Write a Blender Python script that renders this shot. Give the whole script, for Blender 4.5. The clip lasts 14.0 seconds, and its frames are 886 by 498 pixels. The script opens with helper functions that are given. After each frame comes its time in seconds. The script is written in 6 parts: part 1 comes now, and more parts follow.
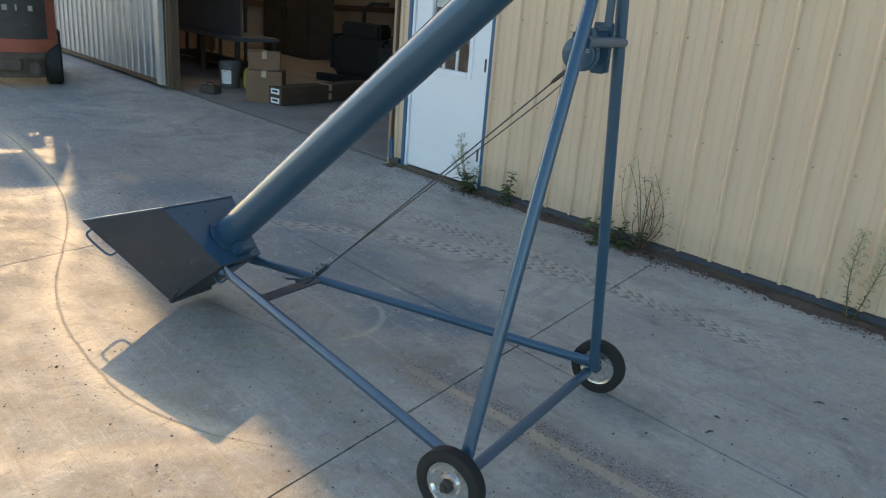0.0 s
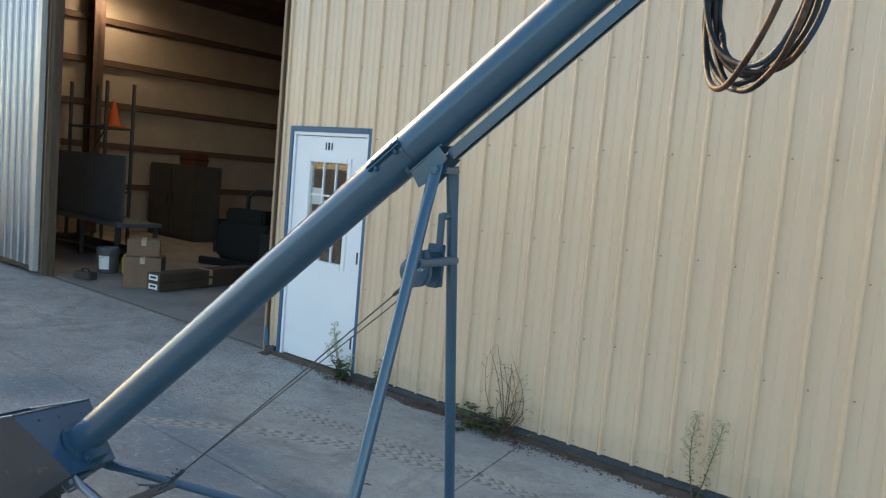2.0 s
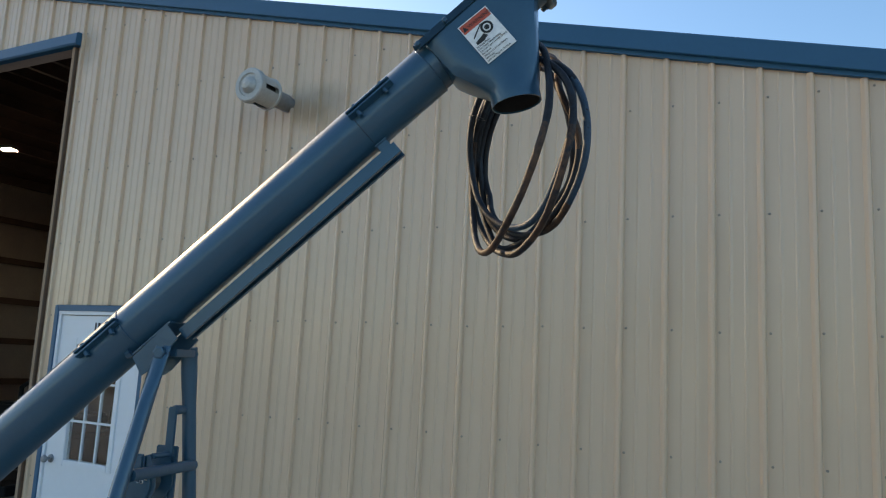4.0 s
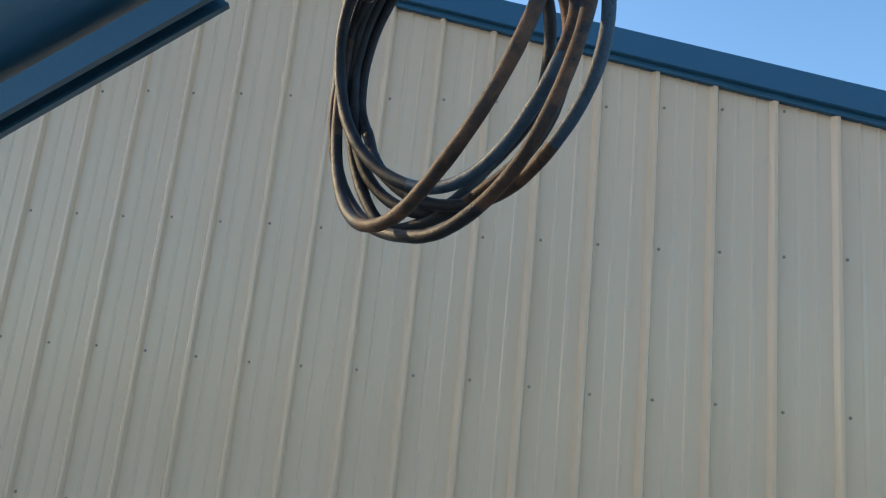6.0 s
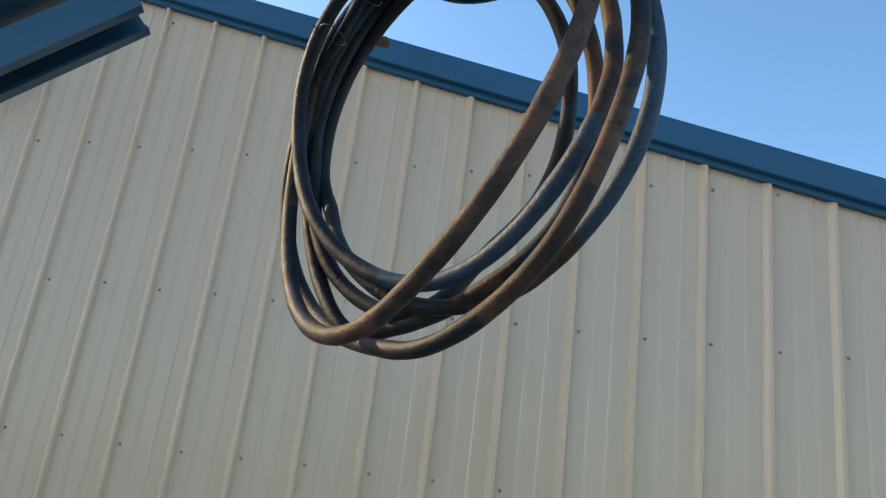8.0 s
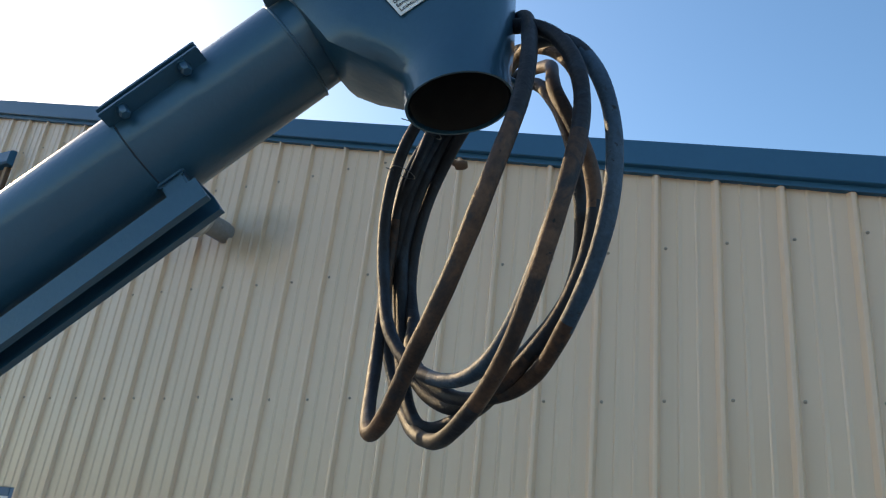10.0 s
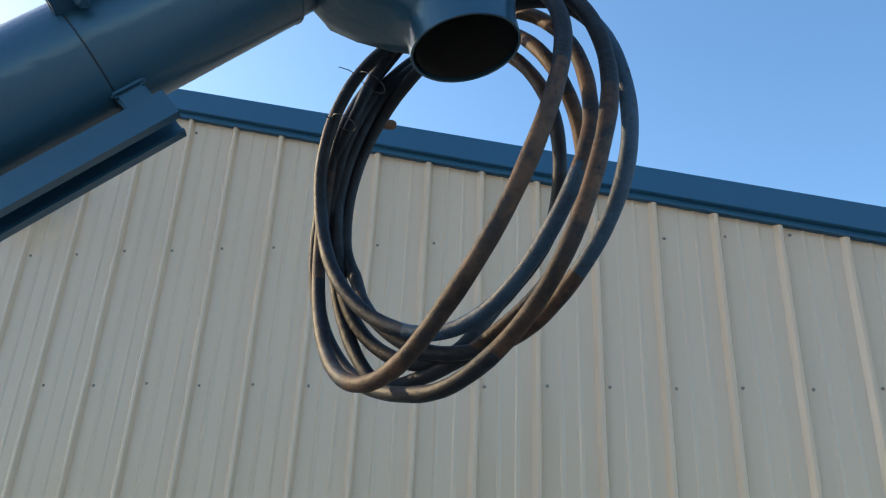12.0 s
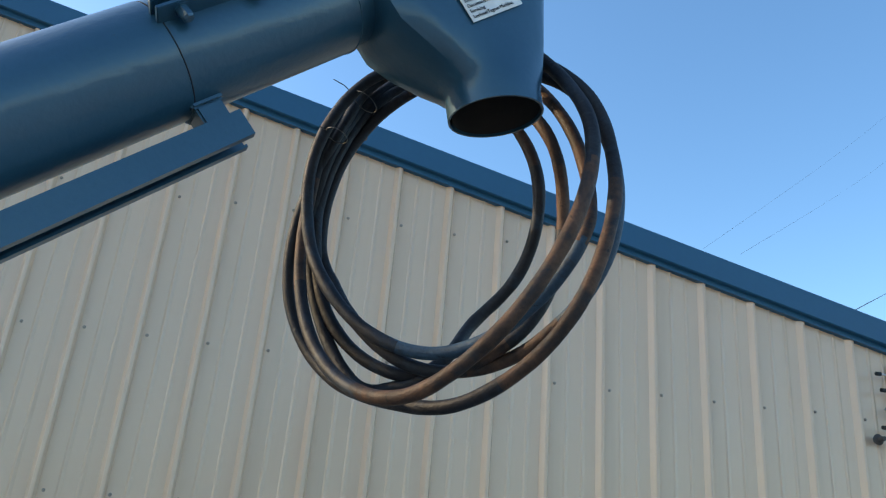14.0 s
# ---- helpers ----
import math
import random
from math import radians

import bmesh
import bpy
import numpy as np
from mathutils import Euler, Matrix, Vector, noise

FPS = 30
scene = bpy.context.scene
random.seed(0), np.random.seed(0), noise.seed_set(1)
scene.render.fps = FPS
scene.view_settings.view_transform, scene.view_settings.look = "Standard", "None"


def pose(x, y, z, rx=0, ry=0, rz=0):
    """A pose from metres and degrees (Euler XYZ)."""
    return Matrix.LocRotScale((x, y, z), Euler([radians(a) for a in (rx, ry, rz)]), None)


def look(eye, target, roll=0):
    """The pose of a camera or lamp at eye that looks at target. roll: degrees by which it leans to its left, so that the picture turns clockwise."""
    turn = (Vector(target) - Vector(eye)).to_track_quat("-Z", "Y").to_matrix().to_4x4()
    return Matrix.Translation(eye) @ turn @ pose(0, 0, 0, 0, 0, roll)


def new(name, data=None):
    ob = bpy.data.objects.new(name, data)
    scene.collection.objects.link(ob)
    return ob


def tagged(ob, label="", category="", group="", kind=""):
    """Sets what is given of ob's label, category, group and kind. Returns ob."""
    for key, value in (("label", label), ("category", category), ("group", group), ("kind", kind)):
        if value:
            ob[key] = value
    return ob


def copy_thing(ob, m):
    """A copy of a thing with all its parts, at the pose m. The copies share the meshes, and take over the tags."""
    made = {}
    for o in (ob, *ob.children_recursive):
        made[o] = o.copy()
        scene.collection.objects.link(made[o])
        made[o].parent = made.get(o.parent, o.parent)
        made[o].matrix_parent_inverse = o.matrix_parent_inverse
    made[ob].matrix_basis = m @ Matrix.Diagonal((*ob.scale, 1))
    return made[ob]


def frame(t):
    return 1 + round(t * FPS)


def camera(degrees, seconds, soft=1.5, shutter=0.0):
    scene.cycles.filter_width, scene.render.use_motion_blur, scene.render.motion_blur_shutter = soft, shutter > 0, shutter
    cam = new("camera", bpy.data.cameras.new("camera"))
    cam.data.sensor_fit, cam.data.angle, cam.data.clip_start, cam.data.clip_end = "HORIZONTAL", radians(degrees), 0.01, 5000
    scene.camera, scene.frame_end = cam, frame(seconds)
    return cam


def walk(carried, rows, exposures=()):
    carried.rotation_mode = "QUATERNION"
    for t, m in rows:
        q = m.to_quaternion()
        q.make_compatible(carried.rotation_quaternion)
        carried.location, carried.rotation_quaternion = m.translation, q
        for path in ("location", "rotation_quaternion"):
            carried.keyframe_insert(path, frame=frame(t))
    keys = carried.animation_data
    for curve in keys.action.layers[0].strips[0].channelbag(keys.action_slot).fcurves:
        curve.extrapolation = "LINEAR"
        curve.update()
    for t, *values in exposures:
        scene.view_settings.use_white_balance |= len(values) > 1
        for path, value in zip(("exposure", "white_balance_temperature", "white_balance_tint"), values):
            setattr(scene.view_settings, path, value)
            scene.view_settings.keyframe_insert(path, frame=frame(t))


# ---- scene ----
cam = camera(60.0, 14.0, soft=1.2)
PATH = [
    (0, (1.723, -4.384, 1.565), (0.34, -3.089, 0.925), 4.6),
    (0.5, (1.876, -4.472, 1.559), (0.506, -3.185, 0.876), 4.4),
    (1, (2.002, -4.469, 1.557), (0.646, -3.177, 0.857), 3.0),
    (1.2, (2.016, -4.469, 1.572), (0.649, -3.152, 0.943), 2.8),
    (1.5, (2.02, -4.469, 1.632), (0.665, -3.077, 1.157), 3.5),
    (2, (1.967, -4.412, 1.747), (0.69, -2.884, 1.564), 5.0),
    (2.5, (1.897, -4.381, 1.818), (0.735, -2.755, 1.896), 5.0),
    (3, (1.873, -4.368, 1.823), (0.807, -2.687, 2.017), 4.2),
    (3.5, (1.89, -4.211, 1.791), (0.896, -2.494, 2.044), 3.6),
    (4, (1.927, -3.948, 1.78), (0.996, -2.203, 2.08), 3.0),
    (4.2, (1.904, -3.854, 1.759), (0.998, -2.097, 2.066), 3.1),
    (6.3, (1.204, -2.901, 1.889), (1.061, -0.959, 2.348), 7.1),
    (6.5, (1.16, -2.858, 1.939), (1.157, -0.913, 2.403), 7.8),
    (7, (1.125, -2.803, 1.999), (1.216, -0.867, 2.491), 7.9),
    (7.5, (1.122, -2.789, 1.998), (1.15, -0.86, 2.523), 6.9),
    (8, (1.209, -2.731, 1.96), (0.957, -0.846, 2.578), 7.4),
    (8.2, (1.281, -2.685, 1.946), (0.833, -0.85, 2.603), 8.3),
    (8.5, (1.397, -2.625, 1.968), (0.662, -0.897, 2.656), 8.9),
    (9, (1.517, -2.67, 1.988), (0.597, -1.048, 2.711), 7.0),
    (9.2, (1.551, -2.722, 1.992), (0.606, -1.117, 2.72), 6.8),
    (11.3, (1.429, -2.775, 1.917), (0.71, -1.119, 2.776), 2.8),
    (11.5, (1.37, -2.756, 1.915), (0.757, -1.063, 2.786), 2.1),
    (12, (1.24, -2.804, 1.895), (0.912, -1.005, 2.705), 2.8),
    (12.2, (1.164, -2.841, 1.904), (0.986, -1.007, 2.683), 3.4),
    (12.5, (1.057, -2.888, 1.926), (1.125, -1.027, 2.655), 4.7),
    (13, (0.945, -2.914, 1.935), (1.16, -1.059, 2.65), 4.9),
    (13.5, (0.923, -2.945, 1.936), (1.201, -1.098, 2.651), 4.9),
    (14, (0.929, -2.985, 1.925), (1.175, -1.139, 2.654), 5.0),
]
EXPOSURES = [(0.0, 2.02, 12600, 14), (1.5, 2.10, 12600, 14), (2.0, 2.22, 12200, 14), (3.0, 1.96, 10200, 12), (3.5, 1.72, 10800, 12), (4.0, 1.40, 10300, 12), (6.5, 1.63, 9300, 9), (8.0, 1.65, 9600, 9), (8.5, 1.57, 9900, 11), (9.0, 1.29, 9900, 11), (11.5, 1.62, 9300, 9), (12.5, 1.63, 9000, 9), (14.0, 1.66, 9000, 9)]
walk(cam, [(r[0], look(*r[1:])) for r in PATH], EXPOSURES)

# ---- world and sun ----
SUN_DIR = Vector((2.04, -0.54, -1.0)).normalized()   # the way the sunlight travels
world = bpy.data.worlds.new("sky_world")
scene.world = world
world.use_nodes = True
wn = world.node_tree.nodes
sky = wn.new("ShaderNodeTexSky")
sky.sky_type, sky.sun_disc = 'NISHITA', False
sky.sun_elevation = math.asin(-SUN_DIR.z)
sky.sun_rotation = math.atan2(-SUN_DIR.x, -SUN_DIR.y)
sky.air_density, sky.dust_density, sky.ozone_density, sky.altitude = 1.0, 1.3, 5.2, 600
wn["Background"].inputs["Strength"].default_value = 0.135
vivid = wn.new("ShaderNodeHueSaturation")
vivid.inputs["Saturation"].default_value = 1.14
world.node_tree.links.new(sky.outputs[0], vivid.inputs["Color"])
world.node_tree.links.new(vivid.outputs[0], wn["Background"].inputs["Color"])
sun_data = bpy.data.lights.new("sun", 'SUN')
sun_data.energy, sun_data.angle, sun_data.color = 1.30, radians(0.6), (1.0, 0.86, 0.68)
sun = new("sun", sun_data)
sun.matrix_world = look((-40, 12, 20), Vector((-40, 12, 20)) + SUN_DIR)


# ---- materials ----
def nodes_of(name):
    m = bpy.data.materials.new(name)
    m.use_nodes = True
    return m, m.node_tree.nodes, m.node_tree.links, m.node_tree.nodes["Principled BSDF"]


def noise_node(n, l, co, scale, detail=6, rough=0.6, distort=0.0):
    t = n.new("ShaderNodeTexNoise")
    t.inputs["Scale"].default_value, t.inputs["Detail"].default_value = scale, detail
    t.inputs["Roughness"].default_value, t.inputs["Distortion"].default_value = rough, distort
    l.new(co, t.inputs["Vector"])
    return t.outputs["Fac"]


def ramp(n, l, src, a, b, ca=(0, 0, 0, 1), cb=(1, 1, 1, 1)):
    r = n.new("ShaderNodeValToRGB")
    r.color_ramp.elements[0].position, r.color_ramp.elements[1].position = a, b
    r.color_ramp.elements[0].color, r.color_ramp.elements[1].color = ca, cb
    l.new(src, r.inputs["Fac"])
    return r.outputs["Color"]


def mix(n, l, fac, a, b, mode='MIX'):
    m = n.new("ShaderNodeMix")
    m.data_type, m.blend_type = 'RGBA', mode
    for sock, v in ((m.inputs[0], fac), (m.inputs[6], a), (m.inputs[7], b)):
        if isinstance(v, (int, float)):
            sock.default_value = v
        elif isinstance(v, tuple):
            sock.default_value = (*v[:3], 1)
        else:
            l.new(v, sock)
    return m.outputs[2]


def bump(n, l, src, strength, dist, bsdf):
    b = n.new("ShaderNodeBump")
    b.inputs["Strength"].default_value, b.inputs["Distance"].default_value = strength, dist
    l.new(src, b.inputs["Height"])
    l.new(b.outputs[0], bsdf.inputs["Normal"])
    return b


def surface(name, c1, c2, rough=0.6, metal=0.0, scale=6.0, fine=80.0, relief=0.15, depth=0.002, spots=None, spot_at=(0.62, 0.72),
            vary=0.0, rough2=None, stretch=(1, 1, 1), coat=0.0, spec=0.5, grain=0.35):
    """Two colours by a broad noise, a fine grain over it, stains of a third colour, and a fine relief."""
    m, n, l, p = nodes_of(name)
    tc, mp = n.new("ShaderNodeTexCoord"), n.new("ShaderNodeMapping")
    mp.inputs["Scale"].default_value = stretch
    l.new(tc.outputs["Object"], mp.inputs["Vector"])
    co = mp.outputs["Vector"]
    broad, fleck = noise_node(n, l, co, scale), noise_node(n, l, co, fine, 4)
    col = mix(n, l, ramp(n, l, broad, 0.3, 0.7), c1, c2)
    col = mix(n, l, grain, col, ramp(n, l, fleck, 0.2, 0.8, (0.55, 0.55, 0.55, 1), (1.3, 1.3, 1.3, 1)), 'MULTIPLY')
    if spots:
        col = mix(n, l, ramp(n, l, noise_node(n, l, co, scale * 2.3, 8, 0.7), *spot_at), col, spots)
    if vary:
        info, hs = n.new("ShaderNodeObjectInfo"), n.new("ShaderNodeMapRange")
        hs.inputs["To Min"].default_value, hs.inputs["To Max"].default_value = 1 - vary, 1 + vary
        l.new(info.outputs["Random"], hs.inputs["Value"])
        v = n.new("ShaderNodeVectorMath")
        v.operation = 'SCALE'
        l.new(col, v.inputs[0])
        l.new(hs.outputs[0], v.inputs["Scale"])
        col = v.outputs[0]
    l.new(col, p.inputs["Base Color"])
    p.inputs["Metallic"].default_value = metal
    p.inputs["Coat Weight"].default_value, p.inputs["Coat Roughness"].default_value = coat, 0.06
    p.inputs["Specular IOR Level"].default_value = spec
    rr = n.new("ShaderNodeMapRange")
    rr.inputs["To Min"].default_value, rr.inputs["To Max"].default_value = rough, rough2 if rough2 is not None else min(1, rough + 0.12)
    l.new(broad, rr.inputs["Value"])
    l.new(rr.outputs[0], p.inputs["Roughness"])
    if relief:
        bump(n, l, fleck, relief, depth, p)
    return m


def concrete_ground():
    """Worn grey concrete: broad stains, tan dust warming the sunlit yard, scuffs, tread prints, a cracked dusty arc,
    blue overspray and shade tints.
    """
    m, n, l, p = nodes_of("worn_concrete")
    geo = n.new("ShaderNodeNewGeometry")
    co = geo.outputs["Position"]
    sep = n.new("ShaderNodeSeparateXYZ")
    l.new(co, sep.inputs[0])
    X, Y = sep.outputs[0], sep.outputs[1]

    def mth(op, a, b=None, c=None):
        q = n.new("ShaderNodeMath")
        q.operation = op
        for s, v in zip(q.inputs, (a, b, c)):
            if v is None:
                continue
            if isinstance(v, (int, float)):
                s.default_value = v
            else:
                l.new(v, s)
        return q.outputs[0]

    def times(*fs):
        out = fs[0]
        for f in fs[1:]:
            out = mth('MULTIPLY', out, f)
        return out

    def near_zero(v, full, none):
        return ramp(n, l, mth('DIVIDE', mth('ABSOLUTE', v), none), full / none, 1.0, (1, 1, 1, 1), (0, 0, 0, 1))

    def between(v, a, b, ya, yb):
        q = n.new("ShaderNodeMapRange")
        q.interpolation_type = 'SMOOTHSTEP'
        for k, w in (("From Min", a), ("From Max", b), ("To Min", ya), ("To Max", yb)):
            q.inputs[k].default_value = w
        l.new(v, q.inputs["Value"])
        return q.outputs[0]

    def stretched(turn, sx, sy, scale, detail=7, rough=0.65, distort=0.3):
        mp = n.new("ShaderNodeMapping")
        mp.inputs["Rotation"].default_value, mp.inputs["Scale"].default_value = (0, 0, radians(turn)), (sx, sy, 1)
        l.new(co, mp.inputs["Vector"])
        return noise_node(n, l, mp.outputs["Vector"], scale, detail, rough, distort)
    TAN, PALE = (0.325, 0.260, 0.194), (0.60, 0.490, 0.37)
    broad, mid, fine = noise_node(n, l, co, 0.8, 6, 0.6), noise_node(n, l, co, 5, 8, 0.7, 0.6), noise_node(n, l, co, 150, 3)
    grain = noise_node(n, l, co, 34, 5, 0.75)
    wob = mth('MULTIPLY_ADD', mid, 0.05, -0.025)
    col = mix(n, l, ramp(n, l, broad, 0.35, 0.65), (0.305, 0.303, 0.290), (0.405, 0.396, 0.374))
    col = mix(n, l, times(ramp(n, l, noise_node(n, l, co, 1.7, 9, 0.72, 1.4), 0.50, 0.66), 0.85), col, (0.19, 0.185, 0.178))
    # tan dust past the shadow edge warms the sunlit yard; the shaded strip stays bare grey
    sunlit_yard = times(between(Y, -2.5, -3.3, 0.30, 0.85), between(X, -1.4, -3.0, 1.0, 0.42))
    col = mix(n, l, times(ramp(n, l, mid, 0.36, 0.62), sunlit_yard), col, TAN)
    col = mix(n, l, times(ramp(n, l, stretched(24, 0.5, 5.5, 1.5), 0.47, 0.62), sunlit_yard, 0.9), col, (0.365, 0.30, 0.228))
    col = mix(n, l, times(ramp(n, l, stretched(-38, 0.8, 4.5, 1.2), 0.55, 0.66), 0.36), col, (0.47, 0.40, 0.32))
    col = mix(n, l, times(ramp(n, l, stretched(9, 0.7, 4.0, 1.9), 0.56, 0.66), 0.36), col, (0.175, 0.168, 0.162))
    col = mix(n, l, times(ramp(n, l, stretched(70, 0.35, 9.0, 1.3), 0.585, 0.64), 0.2), col, (0.44, 0.42, 0.385))

    col = mix(n, l, times(ramp(n, l, noise_node(n, l, co, 46, 3, 0.6), 0.53, 0.63), between(X, -1.6, -3.0, 0.0, 0.85)), col, (0.14, 0.118, 0.098))

    # soft patches: overspray, grime and rusty tones, with shade and dulled sunlit ground set in colour
    def patch(x, y, rx, ry):
        v = n.new("ShaderNodeVectorMath"); v.operation = 'SUBTRACT'; v.inputs[1].default_value = (x, y, 0)
        l.new(co, v.inputs[0])
        s = n.new("ShaderNodeVectorMath"); s.operation = 'MULTIPLY'; s.inputs[1].default_value = (1 / rx, 1 / ry, 0)
        l.new(v.outputs[0], s.inputs[0])
        d = n.new("ShaderNodeVectorMath"); d.operation = 'LENGTH'
        l.new(s.outputs[0], d.inputs[0])
        return ramp(n, l, mth('SUBTRACT', d.outputs["Value"], mth('MULTIPLY_ADD', mid, -0.9, 0.45)), 0.35, 1.1, (1, 1, 1, 1), (0, 0, 0, 1))
    for x, y, rx, ry, k, c in SOFT_PATCHES:
        col = mix(n, l, times(patch(x, y, rx, ry), k), col, c)

    # dusty arcs where a machine swung round in front of the hopper
    for cx, cy, r, w, k, c in ((-2.75, -2.10, 1.85, 0.030, 0.55, TAN), (-2.75, -2.05, 2.12, 0.045, 0.40, TAN), (-2.6, -2.2, 1.45, 0.022, 0.40, (0.20, 0.18, 0.165))):
        rd = mth('SQRT', mth('ADD', mth('POWER', mth('SUBTRACT', X, cx), 2.0), mth('POWER', mth('SUBTRACT', Y, cy), 2.0)))
        f = near_zero(mth('ADD', mth('SUBTRACT', rd, r), wob), w * 0.4, w)
        col = mix(n, l, times(f, k, ramp(n, l, noise_node(n, l, co, 2.6, 4), 0.38, 0.58), between(Y, -2.15, -2.5, 0.0, 1.0)), col, c)

    # two tread prints: a dusty band with chevron lugs in two staggered rows
    treads = None
    dd = mth('SUBTRACT', 0.3, X)
    bent = mth('SUBTRACT', -0.76, times(dd, dd, mth('MULTIPLY_ADD', dd, 0.024, 0.06)))
    straight = mth('MULTIPLY_ADD', X, 0.03, mth('SUBTRACT', -0.79, times(mth('POWER', mth('MAXIMUM', mth('SUBTRACT', -1.2, X), 0.0), 2.0), 0.09)))
    patchy = noise_node(n, l, co, 13, 4)
    for centre, x_mid, full, none, tilt in ((bent, -1.75, 0.95, 1.35, 0.86), (straight, -1.0, 1.15, 1.6, 0.98)):
        qq = mth('ADD', mth('MULTIPLY', mth('SUBTRACT', Y, centre), tilt), mth('MULTIPLY', wob, 0.5))
        ends = times(near_zero(mth('SUBTRACT', X, x_mid), full, none), ramp(n, l, noise_node(n, l, co, 2.2, 5), 0.30, 0.48))
        col = mix(n, l, times(near_zero(qq, 0.05, 0.12), ends, 0.42), col, (0.42, 0.375, 0.325))
        for side in (-1, 1):
            row = near_zero(mth('SUBTRACT', qq, side * 0.036), 0.020, 0.040)
            saw = mth('SINE', mth('MULTIPLY', mth('ADD', X, mth('MULTIPLY_ADD', mth('ABSOLUTE', mth('SUBTRACT', qq, side * 0.036)), 1.3, 0.019 * side)), 82.0))
            rough_lug = mth('ADD', mth('MULTIPLY', saw, 0.32), mth('MULTIPLY_ADD', patchy, 1.5, -0.32))
            f = times(row, ramp(n, l, rough_lug, 0.42, 0.66), ends)
            col = mix(n, l, times(f, 0.80), col, (0.155, 0.140, 0.128))
            g = times(row, ramp(n, l, rough_lug, 0.05, 0.22, (1, 1, 1, 1), (0, 0, 0, 1)), ends)
            col = mix(n, l, times(g, 0.5), col, (0.50, 0.44, 0.37))
            treads = f if treads is None else mth('ADD', treads, f)

    # a brown line of spilled meal with stained sides
    streak = mth('ADD', mth('SUBTRACT', mth('ADD', Y, 2.375), mth('MULTIPLY', X, 0.08)), mth('MULTIPLY', wob, 0.8))
    along = near_zero(mth('SUBTRACT', X, 0.15), 0.40, 0.72)
    col = mix(n, l, times(near_zero(mth('SUBTRACT', streak, 0.03), 0.07, 0.22), near_zero(mth('SUBTRACT', X, 0.4), 0.8, 1.4), 0.55), col, (0.225, 0.168, 0.138))
    col = mix(n, l, times(near_zero(streak, 0.014, 0.050), along, 0.85), col, (0.46, 0.325, 0.235))

    # the swung crack with dust banked along it, brushed outwards in short ticks
    d = mth('SUBTRACT', -1.1, X)
    d3 = mth('POWER', mth('MAXIMUM', d, 0.0), 3.0)
    rise = mth('ADD', mth('DIVIDE', mth('MULTIPLY', d3, 0.9), mth('ADD', d3, 7.7)), times(mth('POWER', mth('MINIMUM', d, 0.0), 2.0), 0.5))
    arc = mth('ADD', mth('SUBTRACT', mth('ADD', Y, 3.49), rise), mth('MULTIPLY', wob, 0.5))
    span = near_zero(mth('ADD', X, 3.3), 2.7, 3.1)
    ticks = stretched(62, 9.0, 1.6, 5.0, 4, 0.6)
    bank = times(near_zero(arc, 0.025, 0.115), span, ramp(n, l, ticks, 0.0, 0.50), 0.95)
    col = mix(n, l, bank, col, PALE)
    crack = times(near_zero(arc, 0.002, 0.009), span, 0.62)
    col = mix(n, l, crack, col, (0.15, 0.12, 0.095))
    # a fine straight crack, and a dragged band of dust across the open side
    hair = mth('ADD', mth('SUBTRACT', mth('ADD', Y, 2.42), mth('MULTIPLY', X, 0.243)), mth('MULTIPLY', wob, 0.25))
    col = mix(n, l, times(near_zero(hair, 0.002, 0.008), near_zero(mth('ADD', X, 2.3), 1.4, 1.6), 0.6), col, (0.15, 0.13, 0.11))
    drag = mth('ADD', mth('SUBTRACT', mth('ADD', X, 0.655), mth('MULTIPLY', mth('ADD', Y, 3.68), 0.45)), wob)
    col = mix(n, l, times(near_zero(drag, 0.012, 0.05), between(Y, -3.2, -3.5, 0.0, 0.7)), col, (0.30, 0.235, 0.175))
    col = mix(n, l, times(near_zero(mth('SUBTRACT', drag, 0.05), 0.02, 0.10), between(Y, -3.2, -3.5, 0.0, 0.6)), col, PALE)
    # the end of a small swung mark
    rd = mth('SQRT', mth('ADD', mth('POWER', mth('ADD', X, 1.25), 2.0), mth('POWER', mth('MULTIPLY', mth('ADD', Y, 2.42), 1.1), 2.0)))
    f = times(near_zero(mth('ADD', mth('SUBTRACT', rd, 0.34), mth('MULTIPLY', wob, 0.5)), 0.006, 0.026), between(X, -1.25, -1.05, 0.0, 0.42), between(Y, -2.60, -2.42, 0.0, 1.0))
    col = mix(n, l, f, col, (0.50, 0.43, 0.34))

    # crisp flecks, scuffed edges and fine scratches
    scuff = noise_node(n, l, co, 15, 11, 0.82, 0.8)
    col = mix(n, l, times(ramp(n, l, scuff, 0.56, 0.61), 0.50), col, (0.48, 0.45, 0.405))
    col = mix(n, l, times(ramp(n, l, scuff, 0.38, 0.43, (1, 1, 1, 1), (0, 0, 0, 1)), 0.62), col, (0.150, 0.140, 0.130))
    for turn, k in ((17, 0.26), (-33, 0.22), (63, 0.18), (98, 0.16)):
        line = stretched(turn, 0.9, 26.0, 2.2, 3, 0.5, 0.25)
        col = mix(n, l, times(ramp(n, l, line, 0.655, 0.69), k), col, (0.52, 0.475, 0.41))
        col = mix(n, l, times(ramp(n, l, line, 0.31, 0.345, (1, 1, 1, 1), (0, 0, 0, 1)), k), col, (0.18, 0.17, 0.16))
    # grain, clouds and pits
    col = mix(n, l, 0.32, col, ramp(n, l, fine, 0.28, 0.72, (0.5, 0.5, 0.5, 1), (1.4, 1.4, 1.4, 1)), 'MULTIPLY')
    col = mix(n, l, 0.34, col, ramp(n, l, grain, 0.3, 0.7, (0.55, 0.55, 0.56, 1), (1.30, 1.28, 1.24, 1)), 'MULTIPLY')
